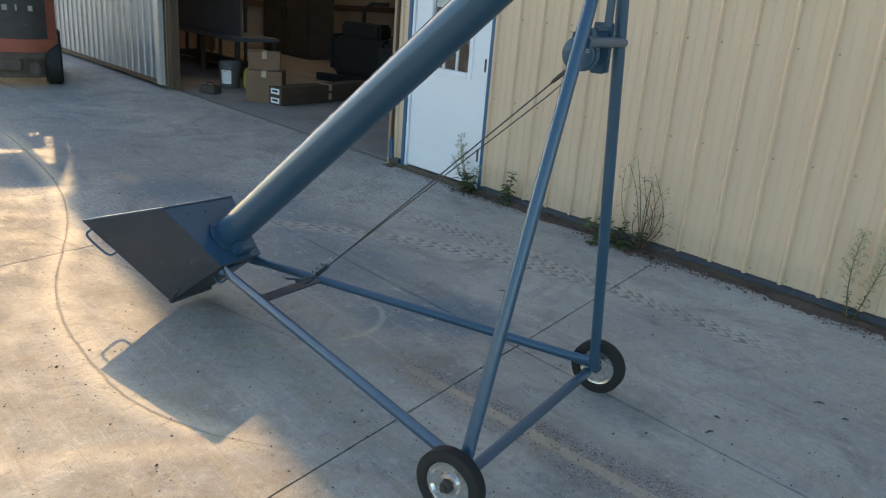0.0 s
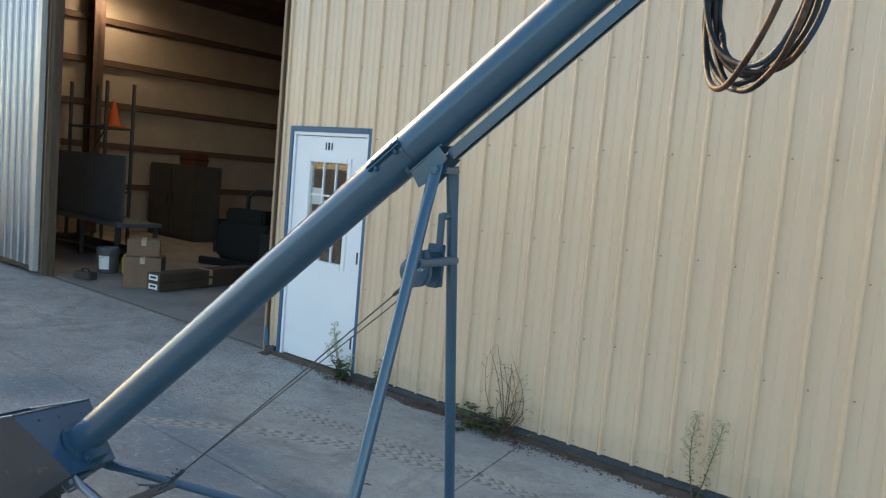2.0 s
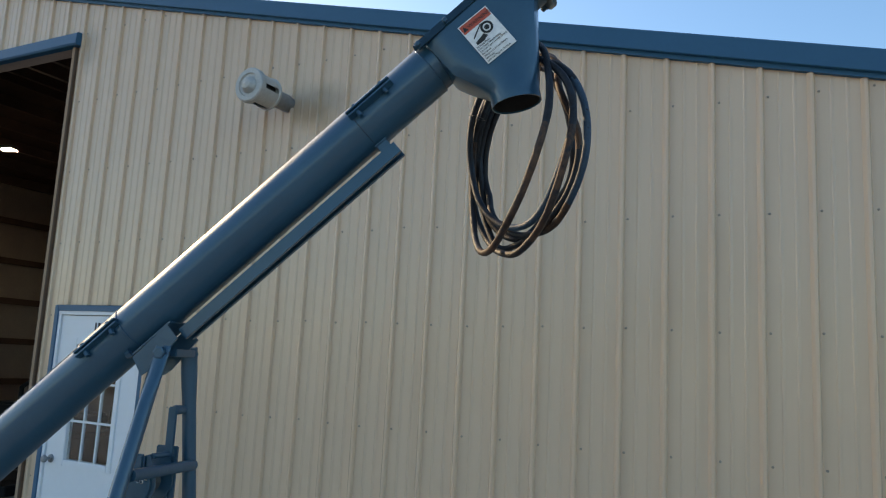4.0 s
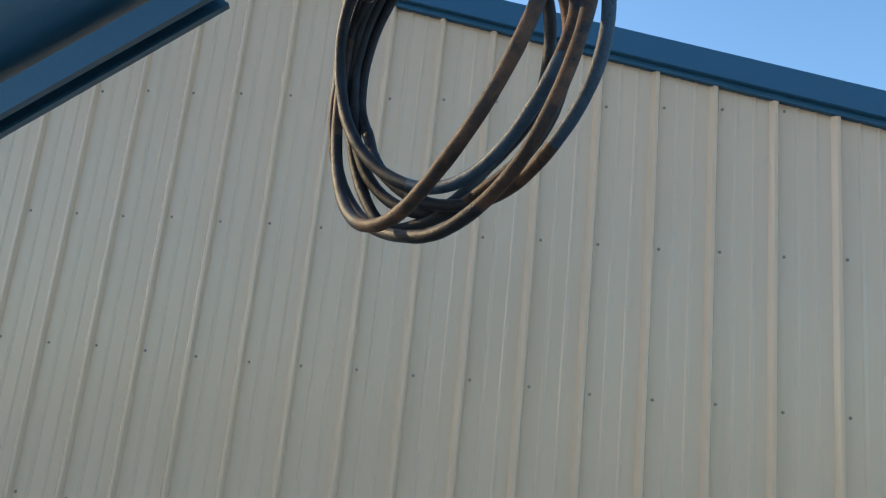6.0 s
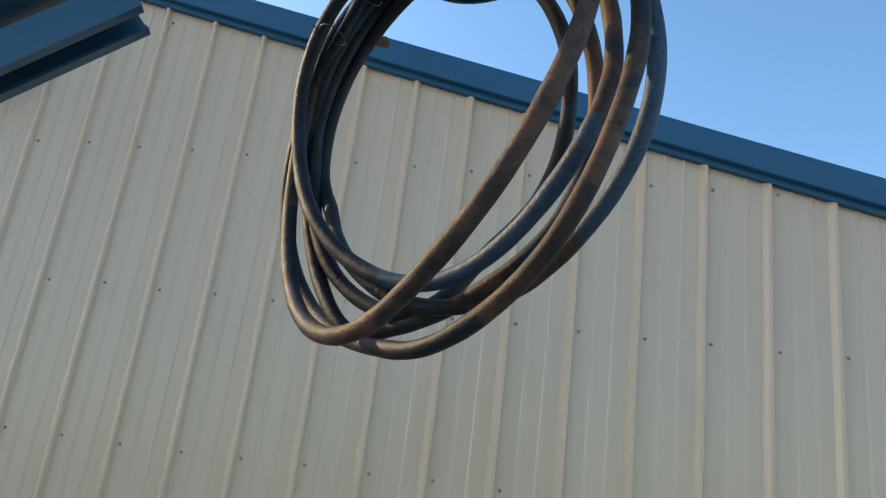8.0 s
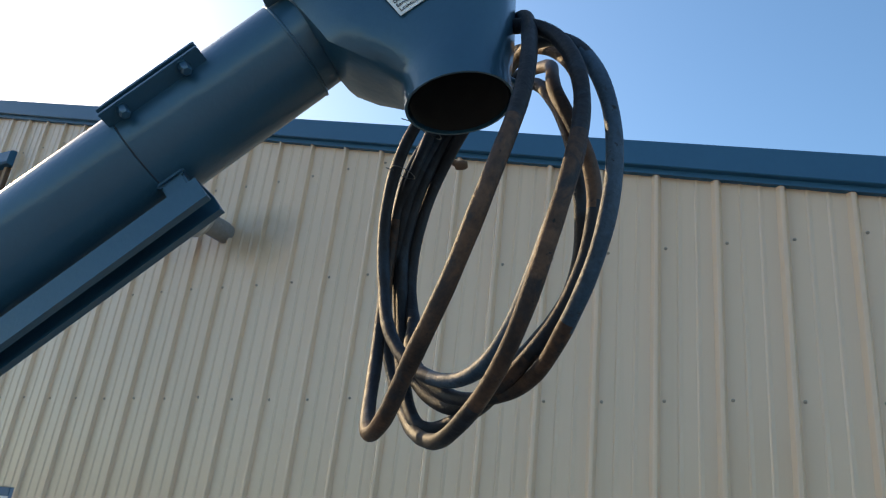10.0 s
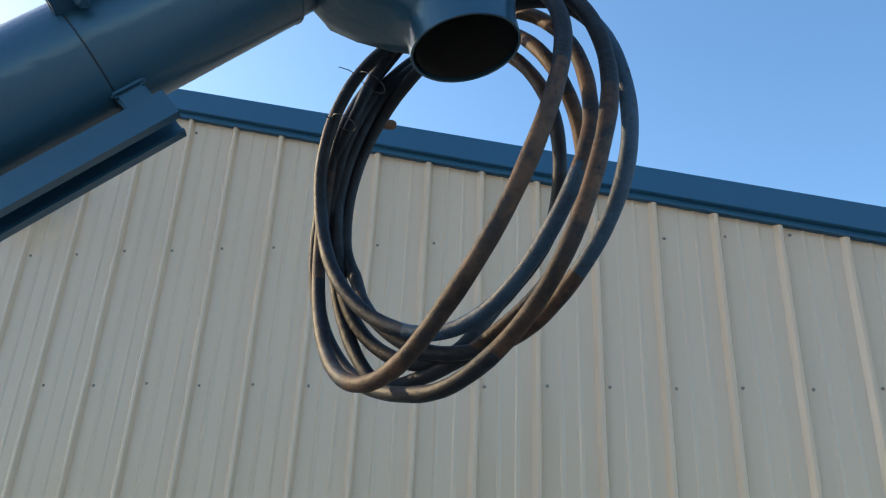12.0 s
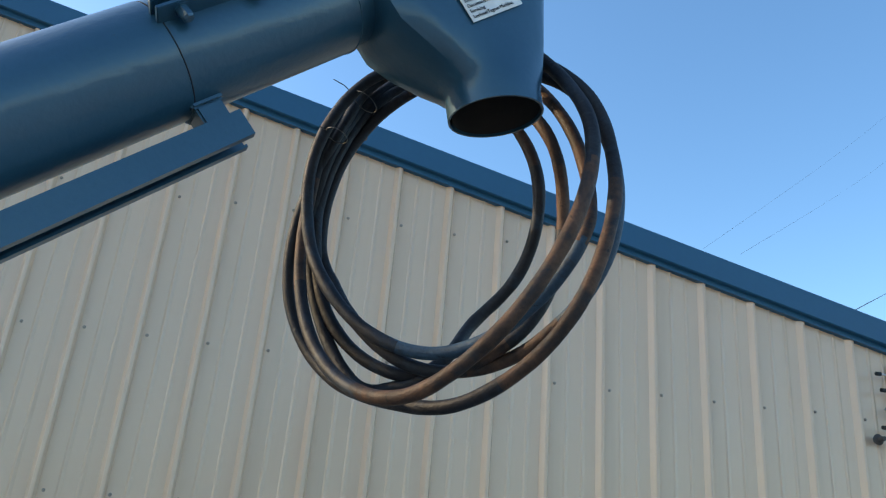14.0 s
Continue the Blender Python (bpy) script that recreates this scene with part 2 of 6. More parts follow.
    col = mix(n, l, 0.5, col, ramp(n, l, noise_node(n, l, co, 1.3, 3, 0.5), 0.35, 0.65, (0.76, 0.78, 0.80, 1), (1.1, 1.08, 1.05, 1)), 'MULTIPLY')
    pits = n.new("ShaderNodeTexVoronoi")
    pits.inputs["Scale"].default_value = 9
    l.new(co, pits.inputs["Vector"])
    col = mix(n, l, ramp(n, l, pits.outputs["Distance"], 0.03, 0.06, (1, 1, 1, 1), (0, 0, 0, 1)), col, (0.11, 0.10, 0.09))
    l.new(col, p.inputs["Base Color"])
    l.new(between(mid, 0.3, 0.7, 0.62, 0.85), p.inputs["Roughness"])
    relief = mth('ADD', mth('MULTIPLY_ADD', mid, 1.3, mth('MULTIPLY', grain, 0.9)), mth('MULTIPLY', fine, 0.22))
    relief = mth('ADD', relief, mth('ADD', mth('MULTIPLY', treads, -0.8), mth('MULTIPLY_ADD', bank, 0.9, mth('MULTIPLY', crack, -1.2))))
    bump(n, l, relief, 0.7, 0.010, p)
    return m


def panel_steel():
    """Cream baked enamel on the wall sheets: faint dust runs, splash dirt low down, two smoky stains."""
    m, n, l, p = nodes_of("cream_steel")
    geo = n.new("ShaderNodeNewGeometry")
    co = geo.outputs["Position"]
    mp = n.new("ShaderNodeMapping")
    mp.inputs["Scale"].default_value = (9, 9, 0.5)
    l.new(co, mp.inputs["Vector"])
    runs, broad, cloud = noise_node(n, l, mp.outputs["Vector"], 1.0, 6, 0.6), noise_node(n, l, co, 0.8, 4), noise_node(n, l, co, 7, 5)
    col = mix(n, l, ramp(n, l, broad, 0.3, 0.7), (0.704, 0.474, 0.326), (0.731, 0.497, 0.347))
    col = mix(n, l, ramp(n, l, runs, 0.55, 0.8, (0, 0, 0, 1), (0.35, 0.35, 0.35, 1)), col, (0.54, 0.375, 0.25))

    def blot(x, z, rx, rz, k, c, col):
        v = n.new("ShaderNodeVectorMath"); v.operation = 'SUBTRACT'; v.inputs[1].default_value = (x, 0, z)
        l.new(co, v.inputs[0])
        s = n.new("ShaderNodeVectorMath"); s.operation = 'MULTIPLY'; s.inputs[1].default_value = (1 / rx, 0, 1 / rz)
        l.new(v.outputs[0], s.inputs[0])
        d = n.new("ShaderNodeVectorMath"); d.operation = 'LENGTH'
        l.new(s.outputs[0], d.inputs[0])
        a = n.new("ShaderNodeMath"); a.operation = 'MULTIPLY_ADD'
        l.new(cloud, a.inputs[0]); a.inputs[1].default_value = -0.8; l.new(d.outputs["Value"], a.inputs[2])
        return mix(n, l, ramp(n, l, a.outputs[0], -0.3, 0.75, (k, k, k, 1), (0, 0, 0, 1)), col, c)
    col = blot(-1.20, 3.47, 0.30, 0.17, 0.55, (0.33, 0.235, 0.15), col)
    col = blot(-3.60, 4.22, 0.12, 0.22, 0.45, (0.36, 0.25, 0.16), col)
    sep = n.new("ShaderNodeSeparateXYZ")
    l.new(co, sep.inputs[0])
    sm = n.new("ShaderNodeMath"); sm.operation = 'MULTIPLY_ADD'
    l.new(cloud, sm.inputs[0]); sm.inputs[1].default_value = -0.35; l.new(sep.outputs[2], sm.inputs[2])
    col = mix(n, l, ramp(n, l, sm.outputs[0], -0.09, 0.10, (0.22, 0.22, 0.22, 1), (0, 0, 0, 1)), col, (0.36, 0.27, 0.18))
    info, hs, v = n.new("ShaderNodeObjectInfo"), n.new("ShaderNodeMapRange"), n.new("ShaderNodeVectorMath")
    hs.inputs["To Min"].default_value, hs.inputs["To Max"].default_value = 0.98, 1.02
    l.new(info.outputs["Random"], hs.inputs["Value"])
    v.operation = 'SCALE'
    l.new(col, v.inputs[0]); l.new(hs.outputs[0], v.inputs["Scale"])
    l.new(v.outputs[0], p.inputs["Base Color"])
    p.inputs["Roughness"].default_value = 0.24
    bump(n, l, broad, 0.12, 0.02, p)
    return m


def blue_enamel():
    """Thick glossy blue paint sprayed over old steel: lumps, runs and orange peel under a clear gloss, and a few rubbed spots."""
    m, n, l, p = nodes_of("blue_enamel")
    tc = n.new("ShaderNodeTexCoord")
    co = tc.outputs["Object"]
    mp = n.new("ShaderNodeMapping")
    mp.inputs["Scale"].default_value = (1.0, 2.2, 1.0)
    l.new(co, mp.inputs["Vector"])
    lumps, peel, broad = noise_node(n, l, mp.outputs["Vector"], 22, 4, 0.55, 0.4), noise_node(n, l, co, 110, 3), noise_node(n, l, co, 4, 4)
    col = mix(n, l, ramp(n, l, broad, 0.3, 0.7), (0.006, 0.052, 0.091), (0.009, 0.066, 0.112))
    col = mix(n, l, 0.16, col, ramp(n, l, peel, 0.2, 0.8, (0.55, 0.55, 0.55, 1), (1.3, 1.3, 1.3, 1)), 'MULTIPLY')
    col = mix(n, l, ramp(n, l, noise_node(n, l, co, 45, 6, 0.7), 0.70, 0.74), col, (0.030, 0.042, 0.052))
    l.new(col, p.inputs["Base Color"])
    rr = n.new("ShaderNodeMapRange")
    rr.inputs["To Min"].default_value, rr.inputs["To Max"].default_value = 0.34, 0.54
    l.new(broad, rr.inputs["Value"]); l.new(rr.outputs[0], p.inputs["Roughness"])
    p.inputs["Specular IOR Level"].default_value = 0.65
    p.inputs["Specular Tint"].default_value = (0.50, 0.82, 1.0, 1)
    p.inputs["Coat Weight"].default_value, p.inputs["Coat Roughness"].default_value = 0.58, 0.14
    h = n.new("ShaderNodeMath"); h.operation = 'MULTIPLY_ADD'
    l.new(lumps, h.inputs[0]); h.inputs[1].default_value = 2.2; l.new(peel, h.inputs[2])
    b = bump(n, l, h.outputs[0], 0.30, 0.0013, p)
    l.new(b.outputs[0], p.inputs["Coat Normal"])
    return m


def cord_jacket(name, dark, light, spray, spray_at, rough):
    """Old rubber: two tones in blotches, scuffs along it, and specks of blue overspray."""
    m, n, l, p = nodes_of(name)
    tc = n.new("ShaderNodeTexCoord")
    co = tc.outputs["Object"]
    fine, mid, broad = noise_node(n, l, co, 190, 4), noise_node(n, l, co, 38, 6, 0.7), noise_node(n, l, co, 9, 4, 0.6, 0.8)
    tone = n.new("ShaderNodeMath"); tone.operation = 'MULTIPLY_ADD'
    l.new(mid, tone.inputs[0]); tone.inputs[1].default_value = 0.5; l.new(broad, tone.inputs[2])
    col = mix(n, l, ramp(n, l, tone.outputs[0], 0.60, 0.92), dark, light)
    col = mix(n, l, ramp(n, l, noise_node(n, l, co, 13, 5, 0.65, 1.0), *spray_at), col, spray)
    col = mix(n, l, ramp(n, l, noise_node(n, l, co, 75, 3), 0.66, 0.72), col, (0.012, 0.011, 0.012))
    col = mix(n, l, 0.5, col, ramp(n, l, fine, 0.3, 0.7, (0.6, 0.6, 0.6, 1), (1.35, 1.35, 1.35, 1)), 'MULTIPLY')
    l.new(col, p.inputs["Base Color"])
    rr = n.new("ShaderNodeMapRange")
    rr.inputs["To Min"].default_value, rr.inputs["To Max"].default_value = rough, rough + 0.25
    l.new(mid, rr.inputs["Value"]); l.new(rr.outputs[0], p.inputs["Roughness"])
    p.inputs["Specular IOR Level"].default_value = 0.28
    h = n.new("ShaderNodeMath"); h.operation = 'MULTIPLY_ADD'
    l.new(mid, h.inputs[0]); h.inputs[1].default_value = 2.0; l.new(fine, h.inputs[2])
    bump(n, l, h.outputs[0], 0.5, 0.0020, p)
    return m


SPRAY_SHADE, GRIME_SHADE, RUST, DULLGREY = (0.034, 0.118, 0.165), (0.175, 0.172, 0.175), (0.40, 0.29, 0.215), (0.195, 0.172, 0.150)
# x, y, half widths, strength and colour of the soft patches on the concrete
# grime, which also deepens the shade round the hopper in the base colour
SOFT_PATCHES = [(-2.3, -2.1, 1.9, 0.9, 0.62, GRIME_SHADE), (-5.0, -2.0, 2.2, 0.9, 0.55, GRIME_SHADE), (-1.5, -3.05, 0.7, 0.4, 0.45, GRIME_SHADE), (1.3, -1.3, 0.6, 0.4, 0.18, GRIME_SHADE), (-0.2, -1.0, 0.5, 0.3, 0.25, GRIME_SHADE),
                # blue overspray near the auger; the wider patches tint shaded ground blue
                (-0.83, -1.86, 0.40, 0.32, 0.80, SPRAY_SHADE), (-1.0, -2.15, 0.30, 0.22, 0.55, SPRAY_SHADE), (-1.8, -1.9, 0.9, 0.5, 0.40, SPRAY_SHADE), (-4.55, -2.80, 0.75, 0.36, 0.80, SPRAY_SHADE),
                (-3.7, -2.1, 0.55, 0.45, 0.55, SPRAY_SHADE), (-2.9, -1.7, 0.8, 0.45, 0.40, SPRAY_SHADE), (-3.2, -2.4, 2.6, 0.9, 0.10, SPRAY_SHADE), (0.8, -1.5, 1.2, 0.9, 0.07, SPRAY_SHADE), (0.5, -2.9, 0.8, 0.5, 0.10, SPRAY_SHADE),
                (-4.16, -2.27, 0.22, 0.10, 0.6, RUST), (-0.45, -2.42, 0.20, 0.10, 0.7, RUST), (-1.2, -3.0, 0.6, 0.35, 0.35, RUST),
                # darker base colour that dulls the sunlit part of the yard
                (-3.2, -3.35, 1.5, 0.45, 0.80, DULLGREY), (-2.2, -3.80, 1.1, 0.40, 0.55, DULLGREY)]
M_GROUND = concrete_ground()
M_JOINT = surface("joint_dirt", (0.085, 0.07, 0.055), (0.15, 0.125, 0.10), 0.95, relief=0.4, fine=60)
M_PANEL = panel_steel()
M_BASETRIM = surface("grimy_blue_trim", (0.011, 0.026, 0.042), (0.022, 0.040, 0.056), 0.5, 0.0, 6, 60, 0.1, 0.002, spots=(0.085, 0.062, 0.045), spot_at=(0.5, 0.72))
M_BLUETRIM = surface("blue_trim_steel", (0.007, 0.098, 0.184), (0.009, 0.108, 0.200), 0.40, 0.0, 2, 60, 0.02, 0.001, grain=0.1, spec=0.35)
M_BLUE = blue_enamel()
# darker and greyer than M_BLUE, with paler dusty spots
M_BLUEGREY = surface("greyed_blue_enamel", (0.019, 0.032, 0.044), (0.028, 0.042, 0.053), 0.45, 0.0, 6, 120, 0.1, 0.0008, spots=(0.10, 0.10, 0.095), spot_at=(0.58, 0.8))
M_DARKHOLE = surface("dark_hollow_steel", (0.02, 0.02, 0.022), (0.035, 0.033, 0.03), 0.7, 0.3)
M_GALV = surface("galvanised_steel", (0.28, 0.315, 0.36), (0.37, 0.405, 0.45), 0.34, 0.85, 3, 30, 0.04, 0.001, spots=(0.42, 0.42, 0.42), vary=0.04, stretch=(1, 1, 0.3))
M_ZINC = surface("zinc_plate", (0.62, 0.62, 0.60), (0.75, 0.74, 0.70), 0.22, 0.95, 12, 90, 0.05)
M_RUBBER = surface("tyre_rubber", (0.010, 0.0095, 0.0095), (0.020, 0.018, 0.016), 0.70, 0, 14, 160, 0.2, spots=(0.050, 0.038, 0.028), spot_at=(0.66, 0.92))
M_CORD = cord_jacket("black_cord_rubber", (0.009, 0.0095, 0.012), (0.020, 0.020, 0.024), (0.017, 0.029, 0.043), (0.52, 0.68), 0.42)
# sunlight on the cord, put into the base colour as a warm brown
M_CORDSUNLIT = cord_jacket("sunlit_brown_cord_rubber", (0.023, 0.015, 0.013), (0.118, 0.060, 0.038), (0.018, 0.019, 0.023), (0.52, 0.66), 0.46)
M_CORDBLUE = cord_jacket("blue_sprayed_cord_rubber", (0.015, 0.038, 0.064), (0.034, 0.075, 0.115), (0.030, 0.030, 0.034), (0.60, 0.72), 0.38)
M_WHITE = surface("white_door_paint", (0.74, 0.75, 0.77), (0.78, 0.785, 0.80), 0.4, 0, 1.5, 20, 0.0, 0.001, spots=(0.68, 0.67, 0.65), spot_at=(0.66, 0.95), grain=0.04)
M_WHITEMETAL = surface("white_vent_paint", (0.40, 0.385, 0.36), (0.48, 0.46, 0.43), 0.4, 0.2, 5, 60, 0.04)
M_BLACK = surface("black_print", (0.012, 0.012, 0.012), (0.02, 0.02, 0.02), 0.6, relief=0)
M_RED = surface("red_print", (0.55, 0.07, 0.035), (0.60, 0.09, 0.045), 0.45, relief=0)
M_PAPER = surface("white_decal", (0.78, 0.77, 0.74), (0.82, 0.81, 0.79), 0.4, relief=0)
M_WOOD = surface("weathered_timber", (0.085, 0.048, 0.032), (0.15, 0.088, 0.056), 0.85, 0, 5, 50, 0.4, 0.003, stretch=(6, 6, 0.6))
M_BROWN = surface("dirty_sill_timber", (0.075, 0.05, 0.035), (0.13, 0.09, 0.06), 0.9, 0, 8, 60, 0.5, 0.004)
M_CARD = surface("cardboard", (0.20, 0.105, 0.066), (0.25, 0.135, 0.084), 0.85, 0, 4, 70, 0.1, 0.001)
M_CARDDARK = surface("stained_cardboard", (0.075, 0.043, 0.031), (0.11, 0.062, 0.042), 0.85, 0, 4, 70, 0.1, 0.001)
M_CASTING = surface("rusty_casting", (0.085, 0.06, 0.048), (0.15, 0.105, 0.08), 0.75, 0.1, 6, 60, 0.25, 0.003, spots=(0.05, 0.04, 0.035))
M_ORANGE = surface("orange_forklift_paint", (0.36, 0.075, 0.042), (0.43, 0.098, 0.053), 0.55, 0, 4, 60, 0.08, spots=(0.16, 0.10, 0.08), spot_at=(0.56, 0.75))
M_DARKGREY = surface("dark_grey_cast", (0.045, 0.038, 0.035), (0.075, 0.060, 0.052), 0.65, 0.1, 5, 60, 0.15, spots=(0.14, 0.10, 0.075), spot_at=(0.6, 0.8))
M_GREYSTEEL = surface("grey_steel", (0.20, 0.21, 0.22), (0.30, 0.31, 0.32), 0.45, 0.6, 5, 60, 0.08)
M_PAILGREY = surface("pail_plastic", (0.07, 0.07, 0.075), (0.11, 0.11, 0.115), 0.5)
M_SILLDUST = surface("dusty_joint_fill", (0.17, 0.145, 0.12), (0.24, 0.205, 0.17), 0.9, 0, 14, 90, 0.5, 0.004, spots=(0.07, 0.06, 0.05))
M_GREYBAR = surface("faded_grey_print", (0.24, 0.23, 0.22), (0.34, 0.33, 0.31), 0.6)
M_SHOPFLOOR = surface("dusty_shop_floor", (0.20, 0.172, 0.152), (0.30, 0.258, 0.228), 0.75, 0, 1.6, 60, 0.3, 0.003, spots=(0.12, 0.10, 0.088))
M_ENGINE = surface("near_black_engine_iron", (0.007, 0.0065, 0.006), (0.014, 0.012, 0.011), 0.85, 0.0, 6, 60, 0.2)
M_SCREW = surface("weathered_screw", (0.26, 0.195, 0.15), (0.38, 0.29, 0.225), 0.5, 0.2)
M_JAMB = surface("bare_jamb_timber", (0.36, 0.215, 0.135), (0.46, 0.285, 0.185), 0.8, 0, 5, 50, 0.3, 0.002, stretch=(6, 6, 0.6))
M_RACK = surface("grey_rack_paint", (0.07, 0.072, 0.075), (0.11, 0.112, 0.115), 0.5, 0.3)
M_CABLE = surface("wire_rope", (0.06, 0.06, 0.06), (0.13, 0.13, 0.125), 0.45, 0.8, 30, 400, 0.4, 0.0008)
M_INSUL = surface("brown_liner_sheet", (0.38, 0.30, 0.25), (0.45, 0.36, 0.30), 0.6, 0, 2, 40, 0.05)
M_RED_IRON = surface("primer_red_steel", (0.11, 0.06, 0.045), (0.15, 0.085, 0.06), 0.6, 0.0, 3, 50, 0.1)
M_BENCH = surface("blue_grey_bench_paint", (0.075, 0.095, 0.11), (0.11, 0.13, 0.15), 0.5, 0.1, 4, 50, 0.08)
M_YELLOW = surface("yellow_plastic", (0.52, 0.36, 0.03), (0.58, 0.42, 0.05), 0.45)
M_CONE = surface("orange_cone_plastic", (0.80, 0.10, 0.02), (0.85, 0.14, 0.03), 0.5)
M_LEAF = surface("weed_leaf", (0.030, 0.055, 0.018), (0.055, 0.085, 0.028), 0.55, 0, 9, 90, 0.15, vary=0.3)
M_TWIG = surface("dead_twig", (0.085, 0.05, 0.035), (0.14, 0.085, 0.055), 0.85, 0, 9, 90, 0.1)
M_SEED = surface("pale_seed_head", (0.30, 0.29, 0.15), (0.40, 0.37, 0.20), 0.8, 0, 20, 90, 0.1)
M_SOIL = surface("brown_soil", (0.058, 0.034, 0.025), (0.108, 0.068, 0.050), 0.95, 0, 9, 70, 0.6, 0.006)
M_LEAFDRY = surface("dry_weed", (0.20, 0.15, 0.075), (0.28, 0.20, 0.10), 0.8, 0, 9, 90, 0.1)
M_STEM = surface("weed_stem", (0.085, 0.080, 0.040), (0.15, 0.11, 0.06), 0.7)
M_BROWNCRUMB = surface("brown_crumbs", (0.10, 0.058, 0.045), (0.26, 0.19, 0.155), 0.9, 0, 30, 120, 0.3, vary=0.5)
M_LITTER = surface("dead_leaf", (0.085, 0.040, 0.030), (0.19, 0.098, 0.070), 0.85, 0, 20, 90, 0.3, vary=0.4)
M_GRIT = surface("grit", (0.27, 0.185, 0.150), (0.42, 0.31, 0.26), 0.9, 0, 30, 120, 0.3, vary=0.3)


def glass_mat():
    m, n, l, p = nodes_of("window_glass")
    p.inputs["Base Color"].default_value = (0.9, 0.93, 0.93, 1)
    p.inputs["Transmission Weight"].default_value, p.inputs["Roughness"].default_value = 1.0, 0.02
    p.inputs["IOR"].default_value = 1.5
    return m


def lamp_mat(power):
    m, n, l, p = nodes_of("lamp_diffuser")
    p.inputs["Emission Color"].default_value = (1.0, 0.97, 0.90, 1)
    p.inputs["Emission Strength"].default_value = power
    return m


M_GLASS = glass_mat()
M_LAMP = lamp_mat(40.0)


# ---- mesh helpers ----
def thing(name, m, label, category, group="", kind=""):
    ob = new(name)
    ob.matrix_world = m
    ob.empty_display_size = 0.1
    return tagged(ob, label, category, group, kind)


def finish(name, bm, mat, smooth=None):
    bmesh.ops.recalc_face_normals(bm, faces=bm.faces)
    me = bpy.data.meshes.new(name)
    bm.to_mesh(me)
    bm.free()
    for mt in (mat if isinstance(mat, (list, tuple)) else [mat]):
        me.materials.append(mt)
    if smooth is not None:
        me.shade_smooth()
        me.set_sharp_from_angle(angle=radians(smooth))
    return me


def part(name, bm, mat, parent=None, label="", smooth=None):
    ob = new(name, finish(name, bm, mat, smooth))
    if parent is not None:
        ob.parent = parent
    if label:
        ob["label"] = label
    return ob


def box(bm, x0, x1, y0, y1, z0, z1, bevel=0.0, m=None):
    """A block between the given bounds, its edges rounded by bevel, moved by m."""
    r = bmesh.ops.create_cube(bm, size=1)
    vs = r["verts"]
    for v in vs:
        v.co = ((x0 + x1) / 2 + v.co.x * (x1 - x0), (y0 + y1) / 2 + v.co.y * (y1 - y0), (z0 + z1) / 2 + v.co.z * (z1 - z0))
    if bevel:
        es = list({e for v in vs for e in v.link_edges})
        out = bmesh.ops.bevel(bm, geom=es, offset=bevel, segments=2, affect='EDGES')
        vs = list({v for f in out["faces"] for v in f.verts} | {v for v in vs if v.is_valid})
    if m is not None:
        bmesh.ops.transform(bm, matrix=m, verts=[v for v in vs if v.is_valid])
    return vs


def ring_path(bm, pts, radii, seg=12, cap=True, flat=None):
    """A tube through the points, with a radius at each; flat: per point (side, up) stretch of the section."""
    pts = [Vector(p) for p in pts]
    if isinstance(radii, (int, float)):
        radii = [radii] * len(pts)
    rings, ref = [], None
    for i, p in enumerate(pts):
        d = (pts[min(i + 1, len(pts) - 1)] - pts[max(i - 1, 0)]).normalized()
        if ref is None:
            ref = d.orthogonal().normalized() if abs(d.z) > 0.95 else Vector((0, 0, 1)).cross(d).normalized()
        a = (ref - d * ref.dot(d)).normalized()
        ref = a
        b = d.cross(a)
        fa, fb = flat[i] if flat else (1, 1)
        rings.append([bm.verts.new(p + (a * math.cos(t) * fa + b * math.sin(t) * fb) * radii[i]) for t in (math.tau * k / seg for k in range(seg))])
    for r0, r1 in zip(rings, rings[1:]):
        for k in range(seg):
            bm.faces.new((r0[k], r0[(k + 1) % seg], r1[(k + 1) % seg], r1[k]))
    if cap:
        bm.faces.new(rings[0][::-1])
        bm.faces.new(rings[-1])
    return rings


def lathe(bm, profile, seg=24, m=None, closed=False):
    """Turns (radius, height) pairs round the z axis; m places it."""
    rings = []
    for r, h in profile:
        rings.append([bm.verts.new((r * math.cos(t), r * math.sin(t), h)) for t in (math.tau * k / seg for k in range(seg))])
    pairs = list(zip(rings, rings[1:])) + ([(rings[-1], rings[0])] if closed else [])
    for r0, r1 in pairs:
        for k in range(seg):
            bm.faces.new((r0[k], r0[(k + 1) % seg], r1[(k + 1) % seg], r1[k]))
    if not closed:
        bm.faces.new(rings[0][::-1])
        bm.faces.new(rings[-1])
    if m is not None:
        bmesh.ops.transform(bm, matrix=m, verts=[v for r in rings for v in r])


def extrude_poly(bm, pts, off):
    """A prism: a flat polygon, and the same moved by off."""
    a = [bm.verts.new(p) for p in pts]
    b = [bm.verts.new(Vector(p) + Vector(off)) for p in pts]
    bm.faces.new(a)
    bm.faces.new(b[::-1])
    for i in range(len(a)):
        j = (i + 1) % len(a)
        bm.faces.new((a[i], b[i], b[j], a[j]))


BOLTS = {}


def bolt(parent, at, axis, r=0.009, h=0.008, mat=None):
    """A hex head standing on a face, as a part of its own."""
    mat = mat or M_BLUE
    if (r, h, mat.name) not in BOLTS:
        bm = bmesh.new()
        lathe(bm, [(r * 1.25, 0), (r * 1.25, 0.0012), (r, 0.0012), (r, h), (r * 0.7, h * 1.15)], 6)
        BOLTS[r, h, mat.name] = finish("bolt", bm, mat)
    ob = new("bolt", BOLTS[r, h, mat.name])
    ob.matrix_local = Matrix.Translation(at) @ Vector(axis).to_track_quat('Z', 'Y').to_matrix().to_4x4()
    ob.parent = parent
    return ob


